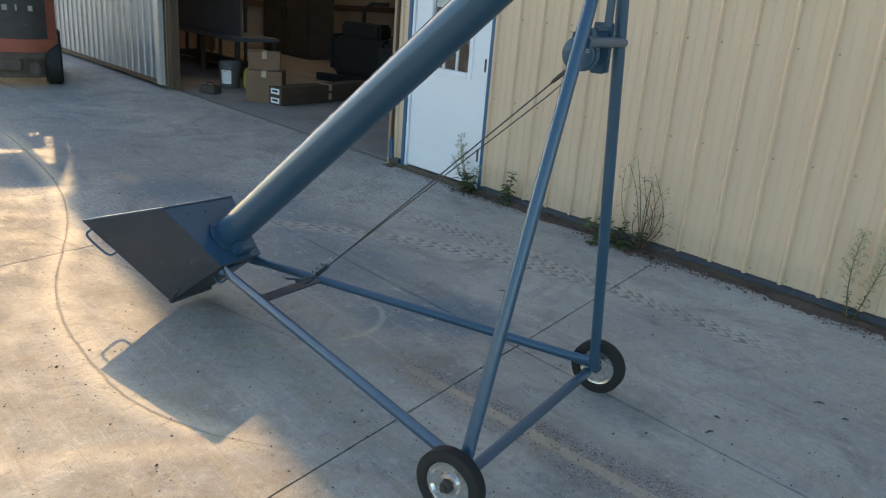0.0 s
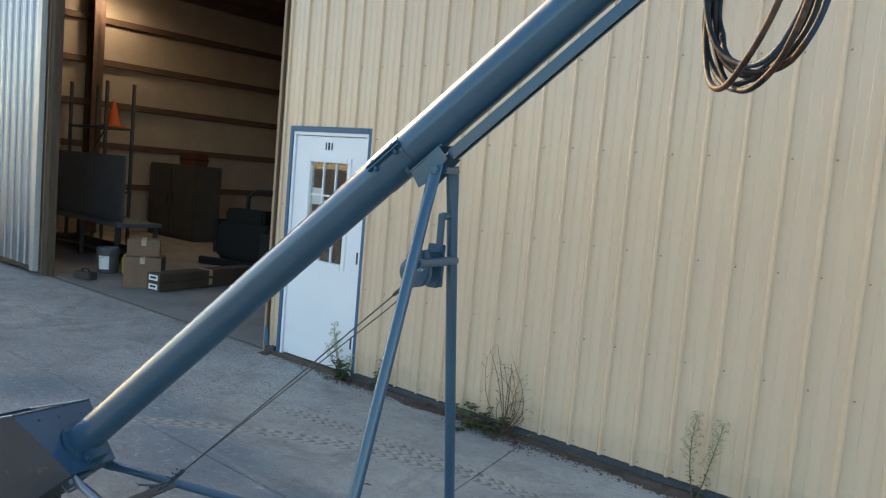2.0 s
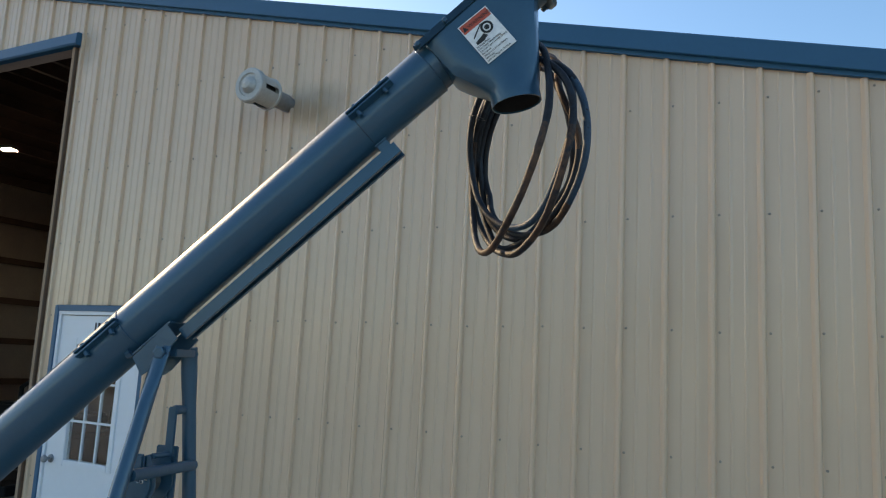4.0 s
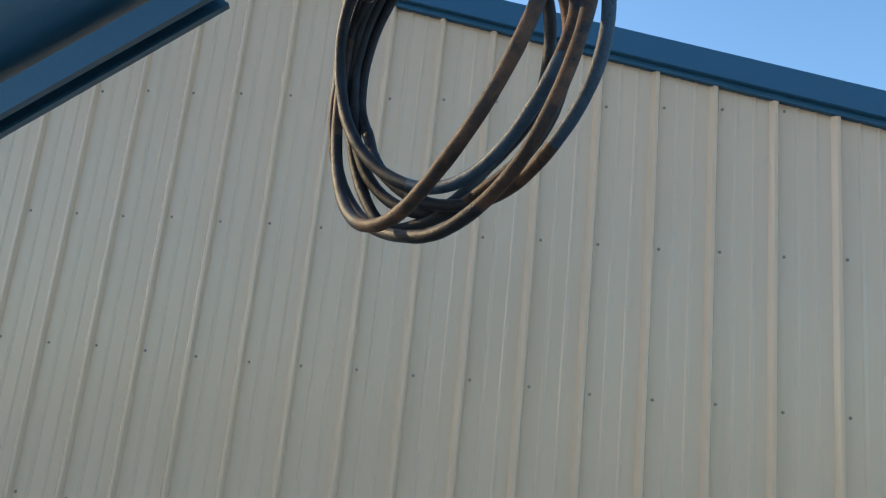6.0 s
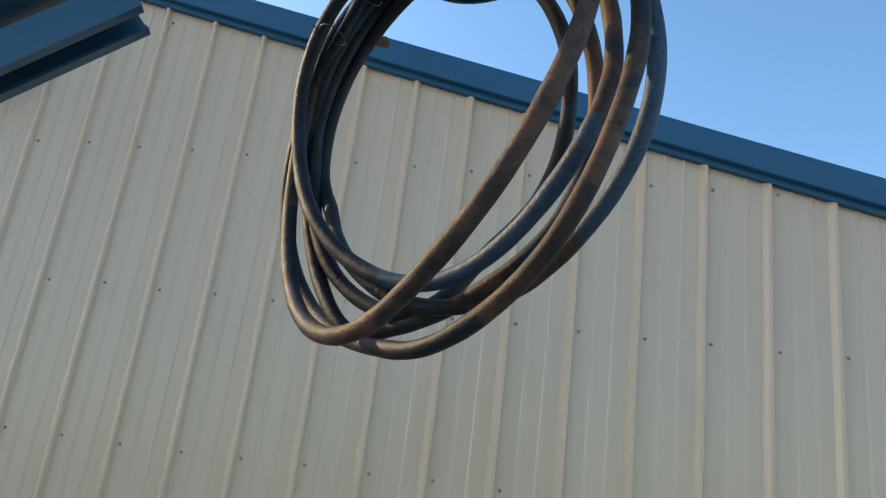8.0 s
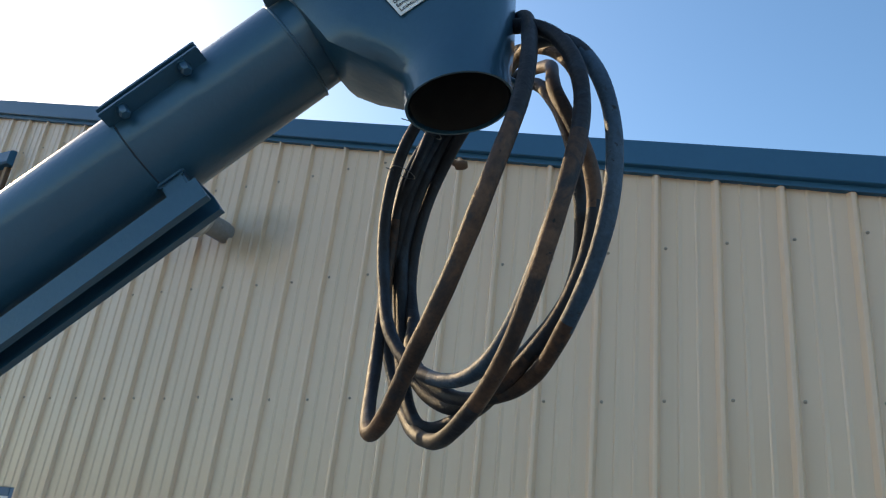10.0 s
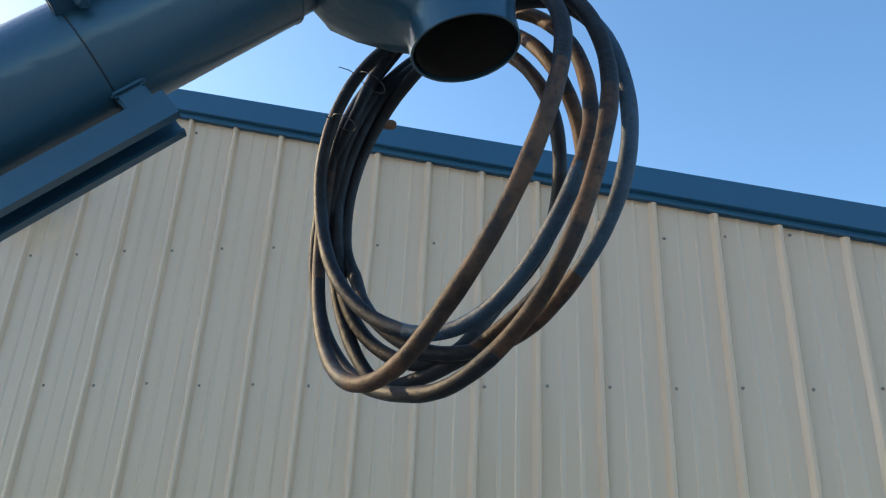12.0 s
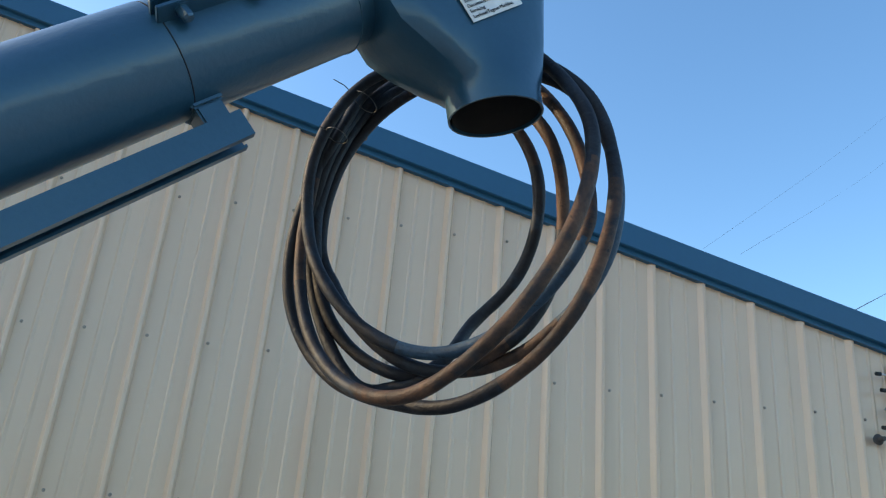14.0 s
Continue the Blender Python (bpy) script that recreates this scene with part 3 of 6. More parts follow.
# ---- the yard ----
def ground_sheet():
    bm = bmesh.new()
    for x0, x1, y0, y1 in ((-900, 900, -900, 900),):
        vs = [bm.verts.new(c) for c in ((x0, y0, -0.02), (x1, y0, -0.02), (x1, y1, -0.02), (x0, y1, -0.02))]
        bm.faces.new(vs)
    return tagged(part("ground", bm, M_JOINT), "dirt and dusty yard ground under the concrete slabs", "ground", kind="structure")


ground = ground_sheet()


def joint_x(k, y):
    """Where the k-th cross joint lies at a depth y; the saw cuts run a little askew to the wall."""
    return -0.812 + 2.55 * k - 0.213 * y


pavement = tagged(new("pavement"), "grey worn concrete yard slabs with saw-cut joints", "pavement", kind="structure")
SLAB_Y = [0.03, -1.865, -4.9, -8.0, -12.0, -18.0]
for row in range(len(SLAB_Y) - 1):
    y1, y0 = SLAB_Y[row], SLAB_Y[row + 1]
    for k in range(-10, 5):
        g = 0.004
        bm = bmesh.new()
        c = [(joint_x(k, y0) + g, y0 + g), (joint_x(k + 1, y0) - g, y0 + g), (joint_x(k + 1, y1) - g, y1 - g), (joint_x(k, y1) + g, y1 - g)]
        extrude_poly(bm, [(x, y, -0.025) for x, y in c], (0, 0, 0.025))
        part("concrete_slab", bm, M_GROUND, pavement)

# ---- the building ----
PITCH = 0.2286                      # between the ribs
WALL_L, WALL_R, RIDGE = -14.28, 4.6, -10.0
OPEN_L, OPEN_R, HEAD = -8.50, -3.76, 4.275
DOOR_L, DOOR_R, DOOR_T = -3.565, -2.60, 2.05
SKIN = 0.0                          # the flat of the sheeting
SILL = 0.070


def eave_line(x):
    """The underside of the blue rake board over the wall."""
    return 3.734 - 0.25 * x if x > RIDGE else 3.734 - 0.25 * RIDGE - 0.25 * (RIDGE - x)


def wall_core():
    """The frame wall behind the sheeting, with its two openings."""
    bm = bmesh.new()
    def piece(x0, x1, zf0, zf1):
        pts = [(x0, zf0(x0)), (x1, zf0(x1)), (x1, zf1(x1))]
        if x0 < RIDGE < x1:
            pts.append((RIDGE, zf1(RIDGE)))
        pts.append((x0, zf1(x0)))
        extrude_poly(bm, [(x, 0.006, z) for x, z in pts], (0, 0.14, 0))
    top = lambda x: eave_line(x) + 0.09
    piece(WALL_L, OPEN_L - 0.2, lambda x: 0.0, top)
    piece(OPEN_L - 0.2, OPEN_R, lambda x: HEAD, top)
    piece(OPEN_R, DOOR_L, lambda x: 0.0, top)
    piece(DOOR_L, DOOR_R, lambda x: DOOR_T, top)
    piece(DOOR_R, WALL_R, lambda x: 0.0, top)
    return tagged(part("wall_front", bm, M_INSUL), "framed gable wall sheeted with cream ribbed steel", "wall", kind="structure")


wall_front = wall_core()

RIB = [(-0.024, 0.0), (-0.0075, -0.0200), (-0.004, -0.0215), (0.005, -0.0215), (0.008, -0.0190), (0.014, 0.0)]     # the tall rib
MINOR = [(-0.009, 0.0), (-0.003, -0.0042), (0.001, -0.0042), (0.011, 0.0)]  # the low stiffeners


def sheet_profile(x0, x1, rib_at=-0.031):
    """The (x, y) line of the ribbed sheeting between two bounds."""
    pts = []
    k0, k1 = math.floor((x0 - rib_at) / PITCH) - 1, math.ceil((x1 - rib_at) / PITCH) + 1
    for k in range(k0, k1):
        c = k * PITCH + rib_at
        pts += [(c + dx, dy) for dx, dy in RIB]
        for f in (0.36, 0.66):
            pts += [(c + f * PITCH + dx, dy) for dx, dy in MINOR]
    pts = [p for p in pts if x0 < p[0] < x1]
    return [(x0, 0.0)] + pts + [(x1, 0.0)]


def sheeting(name, x0, x1, z0, z1, mat, parent, base_y=SKIN, label=""):
    """One ribbed sheet of 0.6 mm steel; z1 may be a function of x."""
    bm = bmesh.new()
    line = sheet_profile(x0, x1)
    zt = z1 if callable(z1) else (lambda x: z1)
    lo = [bm.verts.new((x, base_y + y, z0)) for x, y in line]
    hi = [bm.verts.new((x, base_y + y, zt(x))) for x, y in line]
    lo2 = [bm.verts.new((x, base_y + y + 0.003, z0)) for x, y in line]
    hi2 = [bm.verts.new((x, base_y + y + 0.003, zt(x))) for x, y in line]
    for i in range(len(line) - 1):
        bm.faces.new((lo[i], lo[i + 1], hi[i + 1], hi[i]))
        bm.faces.new((lo2[i + 1], lo2[i], hi2[i], hi2[i + 1]))
        bm.faces.new((lo[i + 1], lo[i], lo2[i], lo2[i + 1]))
    return part(name, bm, mat, parent, label)


# sheets three feet wide, cut round the openings
edges = [WALL_L]
x = -0.036 + PITCH * 2 - 0.9144 * 24 + 0.03
while x < WALL_R:
    if x > WALL_L + 0.1:
        edges.append(x)
    x += 0.9144
edges.append(WALL_R)
for a, b in zip(edges, edges[1:]):
    cuts = sorted({a, b} | {c for c in (OPEN_L, OPEN_R, DOOR_L - 0.045, DOOR_R + 0.045, RIDGE) if a < c < b})
    for c, d in zip(cuts, cuts[1:]):
        mid = (c + d) / 2
        z0 = SILL
        if OPEN_L < mid < OPEN_R:
            z0 = HEAD + 0.02
        elif DOOR_L - 0.05 < mid < DOOR_R + 0.05:
            z0 = DOOR_T + 0.05
        lap = 0.0 if edges.index(a) % 2 else -0.0004
        sheeting("wall_panel", c, d, z0, lambda x: eave_line(x) + 0.03, M_PANEL, wall_front, lap)

# screws with washers, one beside each rib at every girt
ROWS = [0.105, 0.785, 1.396, 2.013, 2.592, 3.180, 3.775, 4.37]


def screw_mesh():
    bm = bmesh.new()
    lathe(bm, [(0.0066, 0), (0.0062, 0.0016), (0.0040, 0.0026), (0.0042, 0.0062), (0.0024, 0.007)], 8, pose(0, 0, 0, 90))
    return finish("screw", bm, M_SCREW, 40)


screw_me = screw_mesh()
rest = bmesh.new()
for z in ROWS:
    for k in range(-100, 21):
        x = k * PITCH
        if not (WALL_L + 0.1 < x < WALL_R - 0.1) or z > eave_line(x) - 0.03:
            continue
        if OPEN_L - 0.1 < x < OPEN_R + 0.06 and z < HEAD + 0.05 or DOOR_L - 0.05 < x < DOOR_R + 0.05 and z < DOOR_T + 0.06:
            continue
        jx, jz = random.uniform(-0.004, 0.004), random.uniform(-0.006, 0.006)
        if -3.8 < x < 3.6:
            ob = new("screw", screw_me)
            ob.location = (x + jx, -0.001, z + jz)
            ob.parent = wall_front
        else:
            v = bmesh.ops.create_cone(rest, segments=6, radius1=0.006, radius2=0.0035, depth=0.008, cap_ends=True,
                                      matrix=pose(x + jx, -0.004, z + jz, 90))
tagged(part("wall_screws", rest, M_SCREW, wall_front), "rows of sheeting screws farther off", "", kind="stuff")


def bar_along(bm, a, b, prof):
    """A folded trim: the (y, z) outline prof swept from a to b, which differ in x and z."""
    va = [bm.verts.new((a[0], a[1] + y, a[2] + z)) for y, z in prof]
    vb = [bm.verts.new((b[0], b[1] + y, b[2] + z)) for y, z in prof]
    n = len(prof)
    for i in range(n):
        j = (i + 1) % n
        bm.faces.new((va[i], va[j], vb[j], vb[i]))
    bm.faces.new(va[::-1])
    bm.faces.new(vb)


# the rake board: a folded blue steel face with a drip lip, in lengths that lap
RAKE = [(-0.026, -0.012), (-0.026, 0.0105), (-0.051, 0.0115), (-0.054, 0.015), (-0.056, 0.120), (-0.044, 0.128), (0.03, 0.125), (0.03, -0.012)]
rake_lengths = [WALL_L - 0.1, RIDGE, -5.9, -0.47, 4.7]
for i, (a, b) in enumerate(zip(rake_lengths, rake_lengths[1:])):
    bm = bmesh.new()
    off = -0.002 if i % 2 else 0.0
    bar_along(bm, (a - 0.004, off, eave_line(a)), (b, off, eave_line(b)), RAKE)
    tagged(part("rake_trim", bm, M_BLUETRIM), "blue folded steel rake trim along the gable edge", "trim", kind="structure")

def roof():
    bm = bmesh.new()
    for a, b in ((WALL_L - 0.1, RIDGE), (RIDGE, 4.75)):
        pts = [(a, -0.03, eave_line(a) + 0.126), (b, -0.03, eave_line(b) + 0.126), (b, -0.03, eave_line(b) + 0.142), (a, -0.03, eave_line(a) + 0.142)]
        extrude_poly(bm, [(x, 0.01, z) for x, y, z in pts], (0, 16.4, 0))
    return tagged(part("roof", bm, M_BLUETRIM), "shallow blue steel gable roof", "roof", kind="structure")


roof()


def shell_walls():
    def slab(name, x0, x1, y0, y1, z1, label):
        bm = bmesh.new()
        box(bm, x0, x1, y0, y1, 0, z1)
        return tagged(part(name, bm, M_INSUL), label, "wall", kind="structure")
    slab("wall_right", WALL_R - 0.15, WALL_R, 0.15, 16, 2.6, "plain steel side wall of the shop")
    slab("wall_left", WALL_L, WALL_L + 0.15, 0.15, 16, 5.26, "plain steel side wall of the shop")
    bm = bmesh.new()
    pts = [(WALL_L, 16, 0), (WALL_R, 16, 0), (WALL_R, 16, eave_line(WALL_R)), (RIDGE, 16, eave_line(RIDGE)), (WALL_L, 16, eave_line(WALL_L))]
    extrude_poly(bm, pts, (0, 0.15, 0))
    tagged(part("wall_back", bm, M_INSUL), "plain back wall of the shop", "wall", kind="structure")
    bm = bmesh.new()
    box(bm, WALL_L + 0.2, WALL_R - 0.2, 0.1, 15.9, -0.02, -0.004)
    tagged(part("floor", bm, M_SHOPFLOOR), "dusty concrete shop floor", "floor", kind="structure")


shell_walls()

# inside: the sheeted cross wall with its girts and posts, and the ceiling
INNER_X = WALL_L + 0.26
bm = bmesh.new()
box(bm, INNER_X - 0.1, INNER_X, 0.16, 15.95, 0, 5.225)
inner_wall = tagged(part("wall_inner", bm, M_INSUL), "pale sheeted inner wall with dark girts", "wall", kind="structure")
for z in (0.9, 1.75, 2.6, 3.45, 4.3):
    bm = bmesh.new()
    box(bm, INNER_X, INNER_X + 0.07, 0.25, 15.85, z, z + 0.13, 0.008)
    part("girt", bm, M_RED_IRON, inner_wall, "dark primed steel girt")
for y in (3.0, 8.2, 13.4):
    bm = bmesh.new()
    box(bm, INNER_X, INNER_X + 0.3, y, y + 0.02, 0, 5.0)
    box(bm, INNER_X, INNER_X + 0.02, y - 0.1, y + 0.12, 0, 5.0)
    box(bm, INNER_X + 0.28, INNER_X + 0.3, y - 0.1, y + 0.12, 0, 5.0)
    part("post", bm, M_RED_IRON, inner_wall, "dark primed steel column")
bm = bmesh.new()
for x0, x1 in ((INNER_X, RIDGE), (RIDGE, -1.9)):
    pts = [(x0, 0.16, eave_line(x0) + 0.03), (x1, 0.16, eave_line(x1) + 0.03), (x1, 0.16, eave_line(x1) + 0.06), (x0, 0.16, eave_line(x0) + 0.06)]
    extrude_poly(bm, pts, (0, 15.7, 0))
    for f in np.linspace(0.05, 0.95, 6):
        x = x0 + (x1 - x0) * f
        box(bm, x - 0.04, x + 0.04, 0.17, 15.8, eave_line(x) - 0.17, eave_line(x) + 0.02)
tagged(part("ceiling", bm, M_RED_IRON), "dark shop ceiling with purlins", "ceiling", kind="structure")
bm = bmesh.new()
box(bm, -2.0, -1.9, 0.16, 15.9, 0, 4.2)
tagged(part("wall_partition", bm, M_INSUL), "plain partition wall beside the shop", "wall", kind="structure")


def shop_light(at, turn):
    t = thing("ceiling_light", pose(*at, 0, 0, turn), "lit white panel lamp under the dark ceiling", "lamp", "ceiling lamps")
    bm = bmesh.new()
    box(bm, -0.13, 0.13, -0.09, 0.09, 0.0, 0.05, 0.01)
    part("housing", bm, M_GREYSTEEL, t)
    bm = bmesh.new()
    box(bm, -0.115, 0.115, -0.075, 0.075, -0.012, -0.002)
    part("diffuser", bm, M_LAMP, t, "glowing white diffuser")
    return t


# ---- trims of the opening and the doors ----
def base_trim():
    for a, b in ((DOOR_R + 0.05, WALL_R), (OPEN_R + 0.045, DOOR_L - 0.05)):
        bm = bmesh.new()
        prof = [(-0.034, 0.036), (-0.036, 0.039), (-0.033, 0.066), (0.004, 0.074), (0.004, 0.036)]
        bar_along(bm, (a, 0, 0), (b, 0, 0), prof)
        tagged(part("baseboard", bm, M_BASETRIM), "blue steel base trim under the wall sheets", "trim", kind="structure")
    for a, b in ((DOOR_R + 0.04, WALL_R), (OPEN_R, DOOR_L - 0.04)):
        bm = bmesh.new()
        box(bm, a, b, -0.028, 0.004, -0.01, 0.0355, 0.003)
        tagged(part("sill_board", bm, M_BROWN), "dirty brown timber sill below the base trim", "trim", kind="structure")


base_trim()
# header and side trims of the wide opening
bm = bmesh.new()
bar_along(bm, (OPEN_L - 0.3, 0, HEAD), (OPEN_R + 0.06, 0, HEAD), [(-0.06, -0.015), (-0.072, 0.0), (-0.068, 0.085), (-0.05, 0.098), (0.0, 0.102), (0.0, -0.015)])
tagged(part("opening_header", bm, M_BLUETRIM), "blue steel header trim over the wide opening", "trim", kind="structure")
bm = bmesh.new()
box(bm, OPEN_R + 0.004, OPEN_R + 0.022, -0.026, 0.004, 0.04, HEAD - 0.02, 0.003)
tagged(part("opening_side_trim", bm, M_WOOD), "dark timber edge strip of the wide opening", "trim", kind="structure")
bm = bmesh.new()
box(bm, OPEN_R - 0.032, OPEN_R + 0.003, -0.024, 0.16, 0.0, HEAD, 0.003)
tagged(part("opening_jamb", bm, M_JAMB), "bare timber jamb of the wide opening", "trim", kind="structure")
bm = bmesh.new()
box(bm, OPEN_L - 0.12, OPEN_L + 0.025, -0.045, 0.065, 0.0, HEAD, 0.006)
tagged(part("opening_post", bm, M_WOOD), "weathered timber post at the far side of the opening", "trim", kind="structure")
bm = bmesh.new()
box(bm, OPEN_L, OPEN_R, -0.02, 0.02, -0.015, 0.003)
tagged(part("threshold", bm, M_SILLDUST), "dusty filled joint across the opening", "trim", kind="structure")
# bent end of the side trim near the ground
bm = bmesh.new()
extrude_poly(bm, [(OPEN_R + 0.0, -0.03, 0.06), (OPEN_R + 0.06, -0.03, 0.055), (OPEN_R + 0.05, -0.034, 0.24), (OPEN_R + 0.025, -0.05, 0.25)], (0, -0.003, 0))
tagged(part("bent_trim_end", bm, M_BLUETRIM), "bent blue trim end by the opening", "trim", kind="structure")


# ---- the sliding door, pushed aside ----
def sliding_door():
    t = thing("sliding_door", pose(0, -0.13, 0), "galvanised ribbed steel sliding door pushed open along the wall", "door")
    x0, x1, z0, z1 = -13.6, -8.605, 0.05, 4.5
    k = 0
    a = x0
    while a < x1 - 0.2:
        b = min(a + 0.9144, x1 - 0.12)
        sheeting("door_sheet", a, b, z0 + 0.06, z1, M_GALV, t)
        a = b
    for c, d, nm in ((x1 - 0.125, x1, "edge_trim"), (x0, x0 + 0.1, "edge_trim")):
        bm = bmesh.new()
        box(bm, c, d, -0.032, 0.04, z0, z1, 0.004)
        part(nm, bm, M_WHITEMETAL, t, "pale folded edge trim")
    bm = bmesh.new()
    box(bm, x0, x1 - 0.13, -0.004, 0.05, z0, z0 + 0.055, 0.004)
    part("bottom_rail", bm, M_WOOD, t, "weathered timber bottom rail")
    return t


sliding_door()


# ---- the entry door ----
def entry_door():
    L, R, T = DOOR_L, DOOR_R, DOOR_T
    fr = tagged(new("door_1"), "closed white steel entry door with a nine-pane window in a blue steel frame", "door", kind="structure")
    for nm, b in (("frame_side", (L - 0.045, L, -0.012, 0.08, 0.03, T + 0.045)), ("frame_side", (R, R + 0.045, -0.012, 0.08, 0.03, T + 0.045)),
                  ("frame_head", (L, R, -0.012, 0.08, T, T + 0.045))):
        bm = bmesh.new()
        box(bm, *b, 0.003)
        part(nm, bm, M_BLUETRIM, fr, "blue steel door trim")
    for b in ((L, L + 0.028, -0.004, 0.08, 0.03, T), (R - 0.028, R, -0.004, 0.08, 0.03, T), (L + 0.028, R - 0.028, -0.004, 0.08, T - 0.028, T)):
        bm = bmesh.new()
        box(bm, *b, 0.002)
        part("inner_frame", bm, M_WHITE, fr, "white inner door frame")
    l, r, zb, zt = L + 0.034, R - 0.034, 0.045, T - 0.034
    wl, wr, wb, wt = l + 0.175, r - 0.175, 0.90, 1.83
    y0, y1 = 0.012, 0.055
    bm = bmesh.new()
    for b in ((l, wl, zb, zt), (wr, r, zb, zt), (wl, wr, zb, wb), (wl, wr, wt, zt)):
        box(bm, b[0], b[1], y0, y1, b[2], b[3])
    leaf = part("door_leaf", bm, M_WHITE, fr, "white painted steel door leaf")
    bm = bmesh.new()
    f = 0.035
    for b in ((wl - 0.012, wl + f, wb - 0.012, wt + 0.012), (wr - f, wr + 0.012, wb - 0.012, wt + 0.012), (wl + f, wr - f, wb - 0.012, wb + f), (wl + f, wr - f, wt - f, wt + 0.012)):
        box(bm, b[0], b[1], 0.002, 0.06, b[2], b[3], 0.004)
    part("window_frame", bm, M_WHITE, leaf, "white raised window surround")
    gw, gh = (wr - wl - 2 * f) / 3, (wt - wb - 2 * f) / 3
    for i in (1, 2):
        bm = bmesh.new()
        box(bm, wl + f + gw * i - 0.008, wl + f + gw * i + 0.008, 0.02, 0.045, wb + f, wt - f, 0.002)
        part("muntin", bm, M_WHITE, leaf)
        bm = bmesh.new()
        box(bm, wl + f, wr - f, 0.022, 0.043, wb + f + gh * i - 0.008, wb + f + gh * i + 0.008, 0.002)
        part("muntin", bm, M_WHITE, leaf)
    for i in range(3):
        for j in range(3):
            bm = bmesh.new()
            box(bm, wl + f + gw * i + 0.007, wl + f + gw * (i + 1) - 0.007, 0.030, 0.035, wb + f + gh * j + 0.007, wb + f + gh * (j + 1) - 0.007)
            part("pane", bm, M_GLASS, leaf, "glass pane").visible_shadow = False
    bm = bmesh.new()
    box(bm, wl + f + 0.012, wl + f + gw - 0.02, 0.0375, 0.0385, wb + f + gh * 2 - 0.085, wb + f + gh * 2 + 0.06)
    part("paper_notice", bm, M_PAPER, leaf, "white paper taped inside the glass")
    for z in (0.30, 1.02, 1.74):
        bm = bmesh.new()
        ring_path(bm, [(R - 0.031, 0.002, z - 0.05), (R - 0.031, 0.002, z + 0.05)], 0.009, 10)
        box(bm, R - 0.06, R - 0.034, 0.008, 0.012, z - 0.05, z + 0.05)
        part("hinge", bm, M_DARKGREY, fr, "dark steel hinge")
    bm = bmesh.new()
    lathe(bm, [(0.032, 0), (0.030, 0.008), (0.012, 0.012), (0.012, 0.04), (0.026, 0.048), (0.029, 0.062), (0.022, 0.075), (0.0, 0.078)], 20, pose(l + 0.065, 0.012, 0.93, 90))
    part("door_knob", bm, M_GREYSTEEL, leaf, "worn round metal knob", 40)
    # three plain dark bars in place of the number above the window
    for i in range(3):
        bm = bmesh.new()
        cx = (l + r) / 2 - 0.055 + 0.038 * i
        box(bm, cx - (0.006 if i != 1 else 0.010), cx + (0.006 if i != 1 else 0.010), 0.008, 0.0125, 1.90, 1.965)
        part("number_bar", bm, M_BLACK, leaf, "plain dark bar")
    bm = bmesh.new()
    box(bm, L - 0.045, R + 0.045, -0.05, 0.08, 0.0, 0.03, 0.004)
    part("threshold", bm, M_BROWN, fr, "dirty brown sill")
    return fr


entry_door()


# ---- exhaust vent on the wall ----
def exhaust_vent():
    t = thing("exhaust_vent", pose(-1.44, 0, 3.495), "round white metal exhaust vent cap standing off the cream wall", "vent")
    out = pose(0, 0, 0, 90) @ Matrix.Diagonal((1.06, 1.06, 1.24, 1))
    bm = bmesh.new()
    lathe(bm, [(0.055, 0.001), (0.055, 0.17)], 24, out)
    part("neck", bm, M_GREYSTEEL, t, "grey metal pipe neck", 40)
    bm = bmesh.new()
    lathe(bm, [(0.05, 0.15), (0.098, 0.155), (0.104, 0.165), (0.104, 0.172), (0.098, 0.176), (0.098, 0.18)], 32, out)
    part("back_ring", bm, M_WHITEMETAL, t, "", 40)
    bm = bmesh.new()
    lathe(bm, [(0.070, 0.18), (0.070, 0.285)], 24, out)
    part("core", bm, M_DARKHOLE, t, "dark louvred core", 40)
    for i in range(4):
        bm = bmesh.new()
        a0, a1 = math.tau * i / 4 + 0.16, math.tau * (i + 1) / 4 - 0.16
        ring = []
        for r in (0.103, 0.100):
            for h in (0.223, 0.357):
                ring.append([bm.verts.new((r * math.cos(a0 + (a1 - a0) * s / 10), -h, r * math.sin(a0 + (a1 - a0) * s / 10))) for s in range(11)])
        for s in range(10):
            bm.faces.new((ring[0][s], ring[0][s + 1], ring[1][s + 1], ring[1][s]))
            bm.faces.new((ring[2][s], ring[3][s], ring[3][s + 1], ring[2][s + 1]))
            for p, q in ((0, 2), (1, 3)):
                bm.faces.new((ring[p][s], ring[p][s + 1], ring[q][s + 1], ring[q][s]))
        part("shroud", bm, M_WHITEMETAL, t, "curved white guard sheet", 40)
    bm = bmesh.new()
    lathe(bm, [(0.10, 0.285), (0.108, 0.290), (0.108, 0.318), (0.100, 0.325), (0.075, 0.325), (0.070, 0.318), (0.055, 0.318), (0.050, 0.328), (0.03, 0.345), (0.0, 0.350)], 36, out)
    part("cap", bm, M_WHITEMETAL, t, "round cap with a domed middle", 30)
    return t


exhaust_vent()


# ---- the grain auger ----
AUGER = pose(-1.5, -2.785, 0, 0, 0, 16.75)       # x along the auger over the ground, y across it, away from the camera's side
SLOPE = math.atan(0.9215)
CA, SA = math.cos(SLOPE), math.sin(SLOPE)
FOOT = 0.367                                     # height of the tube's axis over the origin
auger = thing("grain_auger", AUGER, "portable blue steel grain auger on a two-wheeled frame", "auger")
# along the tube: x runs up the axis, y across, z square to it
TUBE = Matrix.Translation((0, 0, FOOT)) @ Matrix.Rotation(-SLOPE, 4, 'Y')


